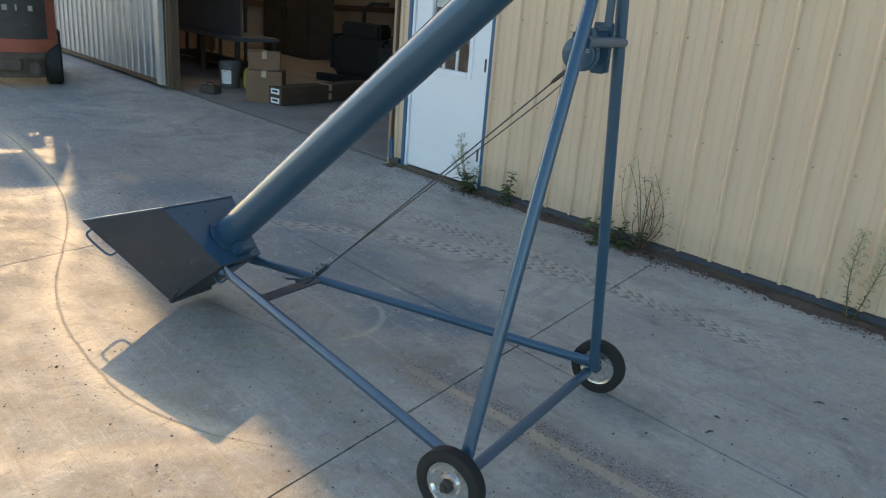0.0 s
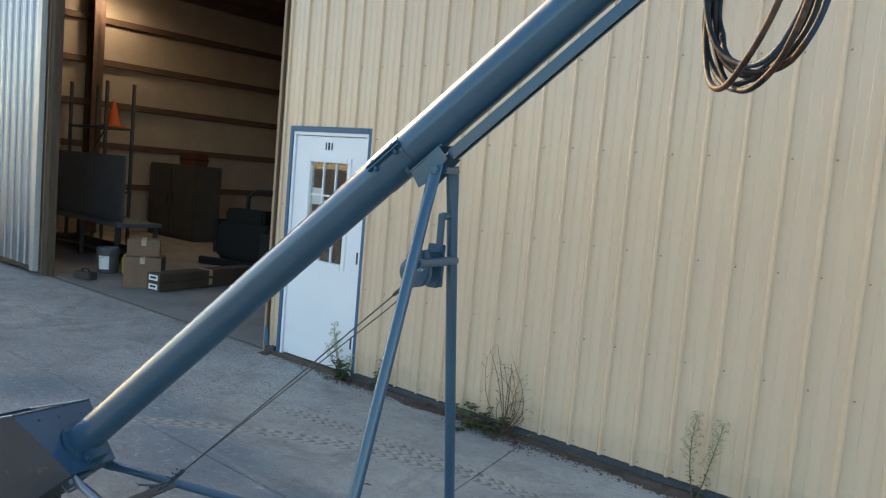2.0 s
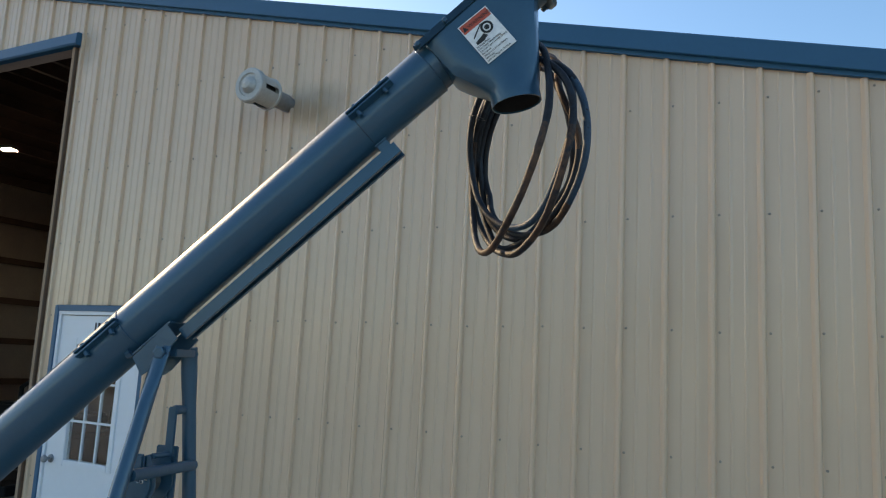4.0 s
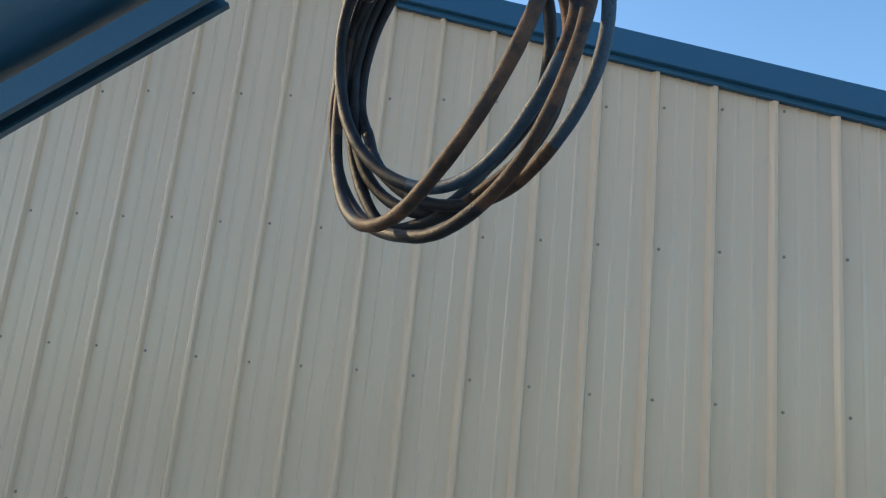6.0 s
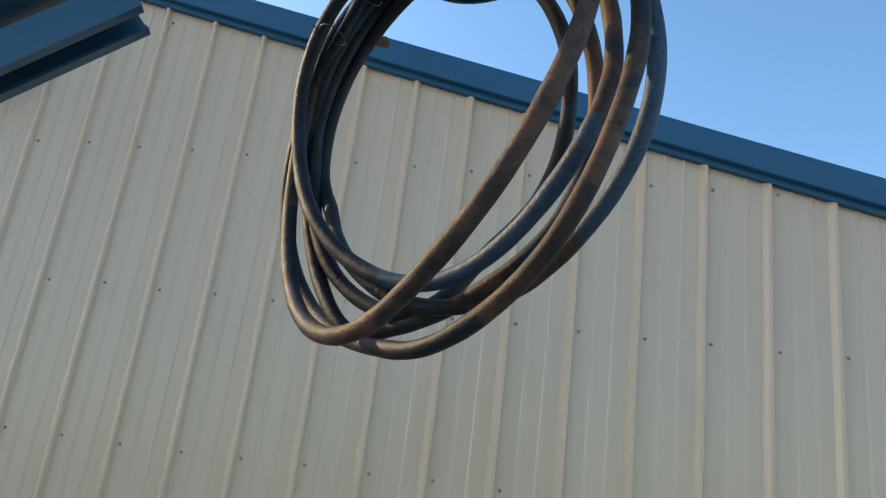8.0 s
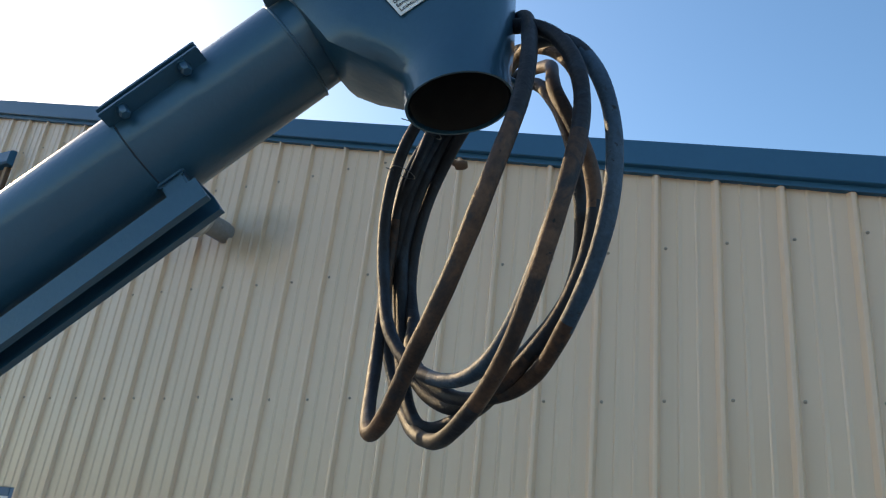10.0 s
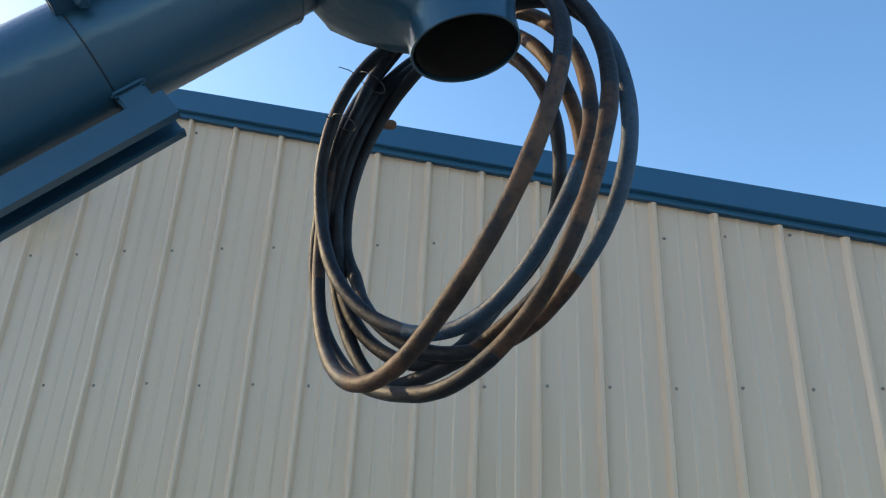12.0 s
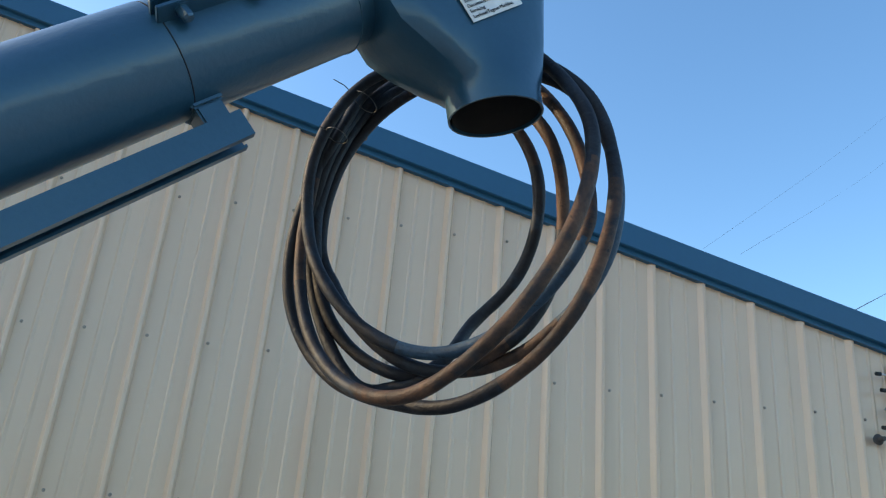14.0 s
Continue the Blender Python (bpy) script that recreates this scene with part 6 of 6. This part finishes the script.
wall_cabinet()
first = shop_light((-10.0, 3.35, 4.86), 12)
copy_thing(first, pose(-13.38, 3.18, 4.86, 0, 0, 12))


# ---- the forklift in the yard ----
def forklift():
    t = thing("forklift", pose(-9.10, -1.86, 0, 0, 0, 74), "worn orange forklift with a dark grille, seen from its rear", "forklift")
    # x across, y ahead; the counterweight's rear is at y = 0
    bm = bmesh.new()
    def bow(z0, z1, hw, y_mid, y_side, front, n=12):
        pts = []
        for i in range(n + 1):
            a = -1 + 2 * i / n
            pts.append((a * hw, y_mid + (y_side - y_mid) * abs(a) ** 2.6))
        pts += [(hw, front), (-hw, front)]
        extrude_poly(bm, [(x, y, z0) for x, y in pts], (0, 0, z1 - z0))
    bow(0.42, 0.58, 0.565, 0.0, 0.24, 0.75)
    bow(0.578, 1.07, 0.555, 0.03, 0.28, 0.75)
    bmesh.ops.bevel(bm, geom=[e for e in bm.edges if e.is_manifold and e.calc_face_angle(0) > 1.0], offset=0.045, segments=4, affect='EDGES')
    part("counterweight", bm, M_ORANGE, t, "chipped orange counterweight", 35)
    bm = bmesh.new()
    pts = [(a * 0.45, 0.004 + 0.25 * abs(a * 0.45 / 0.555) ** 2.6) for a in (i / 8 - 1 for i in range(17))]
    extrude_poly(bm, [(x, y, 0.585) for x, y in pts] + [(0.43, 0.4, 0.585), (-0.43, 0.4, 0.585)], (0, 0.016, 0.47))
    grille = part("rear_panel", bm, M_DARKGREY, t, "dark recessed rear panel")
    for i, (bw, bh) in enumerate(((0.05, 0.07), (0.03, 0.06), (0.055, 0.065), (0.02, 0.07), (0.05, 0.06))):
        bm = bmesh.new()
        box(bm, -0.30 + 0.14 * i, -0.30 + 0.14 * i + bw, 0.0 + 0.05 * abs(i - 2) / 2 * 0.4, 0.07, 0.92, 0.92 + bh, 0.0)
        part("name_bar", bm, M_GREYBAR, grille, "plain faded grey bar")
    bm = bmesh.new()
    bow(0.10, 0.36, 0.47, 0.06, 0.22, 0.7)
    bow(0.34, 0.50, 0.53, 0.02, 0.22, 0.7)
    box(bm, -0.14, 0.14, -0.03, 0.1, 0.20, 0.34, 0.02)
    box(bm, 0.22, 0.34, -0.01, 0.1, 0.14, 0.30, 0.02)
    box(bm, -0.34, -0.22, -0.01, 0.1, 0.14, 0.30, 0.02)
    part("rear_axle_guard", bm, M_CASTING, t, "dirty dark lower rear casting")
    bm = bmesh.new()
    box(bm, -0.52, 0.52, 0.6, 1.75, 0.28, 0.62, 0.04)
    box(bm, -0.45, 0.45, 0.55, 1.15, 0.62, 1.06, 0.06)
    part("chassis", bm, M_ORANGE, t, "orange body and engine hood")
    bm = bmesh.new()
    box(bm, -0.26, 0.26, 0.68, 1.15, 1.12, 1.22, 0.04)
    box(bm, -0.26, 0.26, 0.62, 0.72, 1.2, 1.75, 0.04)
    part("seat", bm, M_BLACK, t, "black operator seat")
    for sx in (-1, 1):
        for y, y2, top in ((0.36, 0.40, 2.54), (1.72, 1.5, 2.84)):
            bm = bmesh.new()
            ring_path(bm, [(sx * 0.43, y, 1.0), (sx * 0.42, y * 0.3 + y2 * 0.7, 2.16), (sx * 0.375, y2, top)], [0.050, 0.048, 0.030], 10)
            part("guard_post", bm, M_DARKGREY, t, "", 50)
    # unseen guard; its slats slope up to clear the sun patch on the ground
    bm = bmesh.new()
    for y in np.linspace(1.05, 1.5, 4):
        z = 2.66 + (y - 1.05) * 0.4
        box(bm, -0.39, 0.39, y - 0.02, y + 0.02, z, z + 0.04)
    for x in (-0.385, 0.385):
        box(bm, x - 0.02, x + 0.02, 0.35, 1.0, 2.51, 2.57, 0.008)
        ring_path(bm, [(x, 0.98, 2.545), (x, 1.55, 2.87)], 0.022, 8)
    box(bm, -0.40, 0.40, 0.35, 1.0, 2.515, 2.575, 0.01)
    part("overhead_guard", bm, M_DARKGREY, t, "slatted overhead guard")
    # a screen behind the seat, with slots and a rung ladder beside the post, and a slanted visor under the guard, all
    # unseen and added to shape the sun patches on the yard
    bm = bmesh.new()
    box(bm, -0.38, 0.36, 0.385, 0.405, 1.12, 1.61, 0.004)
    box(bm, -0.38, 0.31, 0.385, 0.405, 1.68, 1.96, 0.004)
    for a, b in ((-0.38, 0.19), (0.215, 0.24), (0.265, 0.33)):
        box(bm, a, b, 0.388, 0.402, 1.60, 1.69)
    for z in np.arange(1.68, 1.95, 0.075):
        box(bm, 0.30, 0.37, 0.388, 0.402, z, z + 0.03)
    part("rear_screen", bm, M_DARKGREY, t, "unseen slotted screen behind the seat, added to shape sun patches")
    bm = bmesh.new()
    extrude_poly(bm, [(x, 0.385, z) for x, z in ((-0.38, 2.02), (0.13, 2.04), (0.14, 1.95), (0.20, 1.95), (0.345, 2.29), (0.38, 2.54), (-0.38, 2.54))], (0, 0.02, 0))
    part("guard_visor", bm, M_DARKGREY, t, "unseen slanted plate under the guard, added to trim a sun patch")
    bm = bmesh.new()
    for x in (-0.34, 0.34):
        box(bm, x - 0.05, x + 0.05, 1.85, 1.98, 0.08, 2.4, 0.01)
    for z in (0.3, 1.1, 1.9):
        box(bm, -0.34, 0.34, 1.88, 1.95, z, z + 0.1, 0.006)
    part("mast", bm, M_DARKGREY, t, "lifting mast")
    for x in (-0.28, 0.28):
        bm = bmesh.new()
        box(bm, x - 0.06, x + 0.06, 1.98, 2.04, 0.05, 0.65, 0.006)
        box(bm, x - 0.06, x + 0.06, 2.0, 3.05, 0.05, 0.09, 0.006)
        part("fork", bm, M_GREYSTEEL, t)
    for x, y, r in ((-0.50, 0.34, 0.27), (0.50, 0.34, 0.27), (-0.5, 1.65, 0.30), (0.5, 1.65, 0.30)):
        m = pose(x, y, r, 0, 90, 0)
        bm = bmesh.new()
        lathe(bm, [(r * 0.55, -0.09), (r * 0.9, -0.10), (r, -0.07), (r, 0.07), (r * 0.9, 0.10), (r * 0.55, 0.09)], 32, m, closed=True)
        wl = part("tyre", bm, M_RUBBER, t, "worn black forklift tyre", 35)
        bm = bmesh.new()
        lathe(bm, [(r * 0.56, -0.05), (r * 0.3, -0.03), (r * 0.3, 0.03), (r * 0.56, 0.05)], 20, m)
        part("rim", bm, M_DARKGREY, wl, "", 35)
    for x in (-0.36, 0.36):
        bm = bmesh.new()
        box(bm, x - 0.08, x + 0.08, 0.0, 0.05, 1.09, 1.15, 0.01)
        part("tail_lamp", bm, M_RED, t, "red tail lamp")


forklift()


# ---- weeds along the wall ----
def leaf(bm, at, way, length, width, droop=0.3):
    """A folded pointed blade of two halves from at, along way."""
    way = Vector(way).normalized()
    side = way.cross(Vector((0, 0, 1)))
    side = (side if side.length > 0.1 else Vector((1, 0, 0))).normalized()
    up = side.cross(way)
    rows = []
    for f, wd in ((0, 0.12), (0.3, 0.85), (0.6, 1.0), (0.85, 0.55), (1.0, 0.0)):
        c = Vector(at) + way * length * f - Vector((0, 0, 1)) * droop * length * f * f
        e = side * width * wd / 2
        rows.append((c - e + up * width * 0.12 * wd, c, c + e + up * width * 0.12 * wd))
    vs = [[bm.verts.new(p) for p in r] for r in rows]
    for a, b in zip(vs, vs[1:]):
        bm.faces.new((a[0], a[1], b[1], b[0]))
        bm.faces.new((a[1], a[2], b[2], b[1]))


def stem_line(base, tip, bend, n=7):
    base, tip, bend = Vector(base), Vector(tip), Vector(bend)
    return [base.lerp(tip, i / n) + bend * math.sin(math.pi * i / n) for i in range(n + 1)]


def weed(x, y, label, seed, stems, mat_leaf, leaf_len, leaf_n, seed_heads=False, low=0, dry_twigs=0):
    rnd = random.Random(seed)
    t = thing("weed", pose(x, y, 0), label, "weed")
    sb, lb, hb = bmesh.new(), bmesh.new(), bmesh.new()
    for tip, bend in stems:
        pts = stem_line((rnd.uniform(-0.02, 0.02), rnd.uniform(-0.015, 0.01), -0.01), tip, bend)
        ring_path(sb, pts, [0.0045 - 0.003 * i / (len(pts) - 1) for i in range(len(pts))], 6)
        for i in range(leaf_n):
            f = 0.08 + 0.9 * i / leaf_n
            k = f * (len(pts) - 1)
            p = pts[int(k)].lerp(pts[min(int(k) + 1, len(pts) - 1)], k - int(k))
            a = i * 2.4 + rnd.uniform(-0.4, 0.4)
            d = Vector((math.cos(a), math.sin(a) * 0.8 - 0.15, 0.35))
            if seed_heads and f > 0.4:
                q = p + d.normalized() * rnd.uniform(0.02, 0.06) * (1.3 - f * 0.6)
                q.z += 0.02
                ring_path(sb, [p, p.lerp(q, 0.5) + Vector((0, 0, 0.004)), q], [0.0012, 0.001, 0.0008], 5)
                for _ in range(9):
                    r = q + Vector((rnd.uniform(-1, 1), rnd.uniform(-1, 1), rnd.uniform(-0.6, 1))) * 0.014
                    bmesh.ops.create_icosphere(hb, subdivisions=1, radius=rnd.uniform(0.0022, 0.0048), matrix=Matrix.Translation(r))
            else:
                leaf(lb, p, d, leaf_len * rnd.uniform(0.7, 1.2) * (1.15 - 0.5 * f), leaf_len * 0.36, rnd.uniform(0.2, 0.6))
    for i in range(low):
        a = rnd.uniform(0, math.tau)
        r = rnd.uniform(0.01, 0.22)
        p = Vector((math.cos(a) * r * 1.3, -abs(math.sin(a)) * r * 0.8 + 0.01, rnd.uniform(0.01, 0.20) * (1 - r * 2)))
        q = Vector((p.x * 0.5, p.y * 0.4, 0))
        ring_path(sb, [q, q.lerp(p, 0.5) + Vector((0, 0, 0.02)), p], 0.0014, 5)
        for _ in range(3):
            b = rnd.uniform(0, math.tau)
            leaf(lb, p, (math.cos(b), math.sin(b), rnd.uniform(-0.1, 0.5)), leaf_len * rnd.uniform(0.7, 1.1), leaf_len * 0.7, rnd.uniform(0.1, 0.5))
    for i in range(dry_twigs):
        a = rnd.gauss(0.05, 0.6)
        h = rnd.uniform(0.26, 0.74) * (1 - 0.35 * min(1, abs(a)))
        tip = Vector((math.sin(a) * h * 0.6, rnd.uniform(-0.09, -0.02), h * math.cos(a * 0.8)))
        pts = stem_line((0, 0, 0), tip, (rnd.uniform(-0.15, 0.15), rnd.uniform(-0.03, 0.01), rnd.uniform(-0.04, 0.16)))
        ring_path(hb, pts, [0.0028 - 0.0012 * j / 7 for j in range(8)], 5)
        for j in range(9):
            p = pts[rnd.randint(2, 7)]
            q = p + Vector((rnd.uniform(-0.06, 0.06), rnd.uniform(-0.03, 0.02), rnd.uniform(-0.03, 0.06)))
            ring_path(hb, [p, q], 0.0007, 4)
            bmesh.ops.create_icosphere(hb, subdivisions=1, radius=0.0035, matrix=Matrix.Translation(q))
    part("stem", sb, M_STEM, t)
    if lb.faces:
        part("leaves", lb, mat_leaf, t)
    else:
        lb.free()
    if hb.faces:
        tagged(part("seed_heads", hb, M_TWIG if dry_twigs else M_SEED, t), "dry dark twigs with small pods" if dry_twigs else "pale fluffy seed heads", "", kind="stuff")
    else:
        hb.free()


weed(-2.66, -0.05, "tall seeding weed with a broad leaf rosette by the door", 3, [((-0.12, -0.02, 0.46), (-0.02, 0, 0.01)), ((-0.08, -0.03, 0.38), (-0.02, 0, 0.01)), ((0.12, -0.03, 0.22), (0.03, 0, 0)), ((-0.17, -0.03, 0.26), (-0.02, 0, 0))], M_LEAF, 0.09, 22, True, low=5)
weed(-2.22, -0.045, "upright leafy green weed at the wall foot", 5, [((0.05, -0.02, 0.29), (-0.01, 0, 0)), ((0.0, -0.04, 0.17), (0, 0, 0))], M_LEAF, 0.088, 22)
weed(-1.17, -0.07, "bushy green weed with dry twiggy stalks", 8, [((-0.05, -0.05, 0.16), (0, 0, 0)), ((0.12, -0.04, 0.20), (0, 0, 0.02))], M_LEAF, 0.062, 8, False, low=30)
weed(-0.98, -0.05, "dry brown branching weed standing against the wall", 11, [((-0.10, -0.03, 0.62), (0.02, 0, 0)), ((0.03, -0.03, 0.52), (0.02, 0, 0))], M_LEAFDRY, 0.03, 6, False, low=6, dry_twigs=14)
weed(0.40, -0.045, "two thin seeding weed stalks at the wall foot", 14, [((-0.03, -0.03, 0.52), (-0.03, 0, 0)), ((0.13, -0.04, 0.505), (0.0, 0, -0.01))], M_LEAF, 0.035, 44, True)
weed(1.06, -0.05, "low dry weed tuft at the wall foot", 17, [((0.05, -0.05, 0.09), (0, 0, 0)), ((-0.07, -0.06, 0.07), (0, 0, 0))], M_LEAFDRY, 0.05, 6, False, low=7)
weed(-1.72, -0.05, "small green weed sprout at the wall foot", 19, [((0.02, -0.03, 0.09), (0, 0, 0))], M_LEAF, 0.035, 5)


# ---- soil along the wall foot ----
def soil_strip(x0, x1, seed):
    rnd = random.Random(seed)
    verts, faces, n = [], [], int((x1 - x0) / 0.03)
    for i in range(n + 1):
        x = x0 + (x1 - x0) * i / n
        out = 0.055 + 0.030 * math.sin(x * 3.1 + 1) + 0.02 * math.sin(x * 9.7) + rnd.uniform(-0.012, 0.012)
        up = 0.022 + 0.008 * math.sin(x * 5.3) + rnd.uniform(-0.005, 0.006)
        for f, h in ((0, up), (0.25, up * rnd.uniform(0.75, 1.0)), (0.55, up * rnd.uniform(0.3, 0.6)), (0.85, up * rnd.uniform(0.05, 0.2)), (1.0, -0.004)):
            verts.append((x + rnd.uniform(-0.008, 0.008), -0.029 - max(0.02, out) * f, h))
    for i in range(n):
        for k in range(4):
            a = i * 5 + k
            faces.append((a, a + 5, a + 6, a + 1))
    me = bpy.data.meshes.new("wall_foot_soil")
    me.from_pydata(verts, [], faces)
    me.materials.append(M_SOIL)
    return tagged(new("wall_foot_soil", me), "strip of brown soil and litter along the wall foot", "soil", kind="stuff")


soil_strip(-2.55, 4.5, 41)
soil_strip(-3.74, -3.61, 42)

# ---- grit, pebbles and litter ----
def leaf_litter():
    """Curled dead leaves and bits blown together round the weeds."""
    rnd, bm = random.Random(61), bmesh.new()
    for cx, cy, sx, sy, n in ((-2.60, -0.11, 0.10, 0.05, 26), (-0.92, -0.13, 0.12, 0.05, 60), (-1.55, -0.07, 0.30, 0.025, 26), (0.9, -0.07, 0.9, 0.02, 40)):
        for _ in range(n):
            p = Vector((rnd.gauss(cx, sx), min(-0.04, rnd.gauss(cy, sy)), rnd.uniform(0.004, 0.022)))
            a = rnd.uniform(0, math.tau)
            size = rnd.uniform(0.014, 0.045)
            leaf(bm, p, (math.cos(a), math.sin(a), rnd.uniform(0.0, 0.35)), size, size * rnd.uniform(0.4, 0.8), rnd.uniform(0.2, 0.8))
    return tagged(part("leaf_litter", bm, M_LITTER), "curled dead brown leaves along the wall foot", "leaves", kind="stuff")


leaf_litter()


def scatter(name, label, n, place, size, mat, seed):
    rnd = random.Random(seed)
    verts, faces = [], []
    for _ in range(n):
        x, y = place(rnd)
        s = size(rnd)
        b = len(verts)
        for dx, dy, dz in ((1, 0, 0.2), (-0.4, 0.9, 0.1), (-0.7, -0.7, 0.15), (0.1, 0.1, 1.0), (0.3, -0.9, 0.0)):
            verts.append((x + dx * s * rnd.uniform(0.7, 1.2), y + dy * s * rnd.uniform(0.7, 1.2), 0.0005 + dz * s * rnd.uniform(0.6, 1.0)))
        faces += [(b, b + 1, b + 3), (b + 1, b + 2, b + 3), (b + 2, b + 4, b + 3), (b + 4, b, b + 3)]
    me = bpy.data.meshes.new(name)
    me.from_pydata(verts, [], faces)
    me.materials.append(mat)
    return tagged(new(name, me), label, "gravel", kind="stuff")


M_DARKGRIT = surface("dark_grit", (0.07, 0.058, 0.05), (0.14, 0.11, 0.09), 0.9)


def along_streak(rnd):
    """Heaped on both sides of the swept line, with a thin tail that runs on to one end."""
    if rnd.random() < 0.16:
        x = rnd.uniform(0.6, 1.9)
        return x, -2.375 + 0.08 * x + 0.10 + 0.16 * (x - 0.6) + rnd.gauss(0, 0.020)
    x = -0.6 + 1.45 * rnd.random() ** 0.8
    upper = rnd.random() < 0.70
    return x, -2.375 + 0.08 * x + (0.025 + (0.05 + 0.05 * (x + 0.5)) * rnd.random() ** 1.4 if upper else -0.03 - (0.05 + 0.05 * (x + 0.5)) * rnd.random() ** 1.2)


scatter("grit_streak", "loose brown grit spilled along the concrete", 3200, along_streak, lambda r: r.uniform(0.0018, 0.0042), M_GRIT, 21)
M_PEBBLE = surface("grey_pebble", (0.36, 0.34, 0.31), (0.48, 0.45, 0.41), 0.85, 0, 30, 120, 0.3)
scatter("pale_grit_streak", "pale grit spilled along the concrete", 900, along_streak, lambda r: r.uniform(0.0016, 0.0040), M_PEBBLE, 25)
scatter("dark_grit_streak", "dark grit spilled along the concrete", 1100, along_streak, lambda r: r.uniform(0.0016, 0.0042), M_DARKGRIT, 26)
scatter("wall_foot_gravel", "small pebbles and crumbs along the wall foot", 2200, lambda r: (r.uniform(-3.5, 3.0), -0.03 - abs(r.gauss(0, 0.075))), lambda r: r.uniform(0.002, 0.011) * (0.6 if r.random() < 0.8 else 1.2), M_BROWNCRUMB, 22)
M_CRUMB = surface("dark_crumb", (0.05, 0.045, 0.04), (0.10, 0.085, 0.07), 0.9)
scatter("yard_crumbs", "dark crumbs and bits scattered over the yard", 2300, lambda r: (r.uniform(-6.5, 2.6), r.uniform(-4.2, -0.15)), lambda r: r.uniform(0.0020, 0.0055) * (1.6 if r.random() < 0.08 else 1.0), M_CRUMB, 23)
M_CHIP = surface("pale_chip", (0.38, 0.36, 0.33), (0.48, 0.45, 0.41), 0.8)
scatter("pale_chips", "pale stone chips near the wall", 45, lambda r: (r.uniform(-1.5, 2.5), -0.06 - abs(r.gauss(0, 0.10))), lambda r: r.uniform(0.004, 0.010), M_CHIP, 24)
# dead leaves and stalk crumbs fallen round the weeds
def litter_place(r):
    cx, w = r.choice(((-0.95, 0.20), (-0.95, 0.16), (-2.6, 0.18), (-0.6, 0.35), (0.42, 0.16), (1.1, 0.3)))
    return r.gauss(cx, w), -0.035 - abs(r.gauss(0, 0.085))


M_LITTER = surface("dead_leaf_litter", (0.10, 0.048, 0.034), (0.19, 0.105, 0.072), 0.9, 0, 20, 120, 0.3)
scatter("leaf_litter", "reddish brown dead leaf litter round the weeds", 900, litter_place, lambda r: r.uniform(0.003, 0.012), M_LITTER, 27)["category"] = "litter"
scatter("dark_litter", "dark crumbs of soil and leaf along the wall foot", 1500, lambda r: (r.uniform(-3.5, 3.2), -0.03 - abs(r.gauss(0, 0.06))), lambda r: r.uniform(0.003, 0.010), M_CRUMB, 28)["category"] = "litter"
rnd = random.Random(31)
for x, y in ((0.50, -1.64), (0.54, -1.77), (0.83, -1.19), (0.70, -1.14), (-0.94, -1.41), (1.2, -0.75)):
    bm = bmesh.new()
    a = rnd.uniform(0, math.pi)
    d = Vector((math.cos(a), math.sin(a), 0)) * rnd.uniform(0.012, 0.026)
    ring_path(bm, [Vector((x, y, 0.004)) - d, Vector((x, y, 0.008)), Vector((x, y, 0.004)) + d], [0.002, 0.004, 0.0015], 6)
    tagged(part("twig", bm, M_CRUMB), "small dark twig lying on the concrete", "twig", "twigs on the yard")


# ---- service gear and wires at the right of the wall ----
def service_gear():
    t = thing("service_bracket", pose(3.36, 0, 2.62), "steel service bracket with insulator pins on the wall", "bracket")
    bm = bmesh.new()
    box(bm, -0.03, 0.03, -0.04, -0.02, -0.22, 0.22, 0.003)
    part("back_strap", bm, M_GALV, t)
    for z, l in ((0.16, 0.10), (0.09, 0.085), (-0.07, 0.10)):
        bm = bmesh.new()
        ring_path(bm, [(0.0, -0.045, z), (-l, -0.05, z + 0.004)], 0.005, 8)
        p = part("pin", bm, M_ZINC, t)
        bm = bmesh.new()
        lathe(bm, [(0.009, 0), (0.009, 0.022)], 10, Matrix.Translation((-l + 0.004, -0.05, z + 0.004)) @ pose(0, 0, 0, 0, -90, 0))
        part("pin_cap", bm, M_BLACK, p, "black rubber cap")
    bm = bmesh.new()
    ring_path(bm, [(0.0, -0.05, 0.02), (-0.09, -0.055, 0.02), (-0.10, -0.055, 0.01), (-0.09, -0.055, 0.0), (0.0, -0.05, 0.0)], 0.005, 8)
    part("clevis", bm, M_ZINC, t)
    bm = bmesh.new()
    lathe(bm, [(0.018, 0), (0.024, 0.012), (0.010, 0.02), (0.010, 0.05)], 14, Matrix.Translation((-0.13, -0.02, -0.115)) @ pose(0, 0, 0, 90))
    ring_path(bm, [(-0.13, -0.06, -0.115), (-0.04, -0.06, -0.12), (0.0, -0.045, -0.18)], 0.007, 8)
    part("wire_knob", bm, M_DARKGREY, t, "dark knob with a stub of wire", 40)


service_gear()
for i, (a, b) in enumerate((((4.607, 4.0, 5.086), (15.679, 14.0, 14.575)), ((4.784, 3.6, 4.9), (15.466, 14.0, 13.07)), ((3.683, 0.6, 3.317), (7.2, 4.4, 5.15)))):
    a, b = Vector(a), Vector(b)
    bm = bmesh.new()
    ring_path(bm, [a.lerp(b, k / 20) - Vector((0, 0, 0.06 if i < 2 else 0.0)) * math.sin(math.pi * k / 20) for k in range(21)], 0.0013 if i < 2 else 0.0028, 6)
    tagged(part("overhead_wire", bm, M_CABLE), "thin overhead service wire against the sky", "wire", "overhead wires")
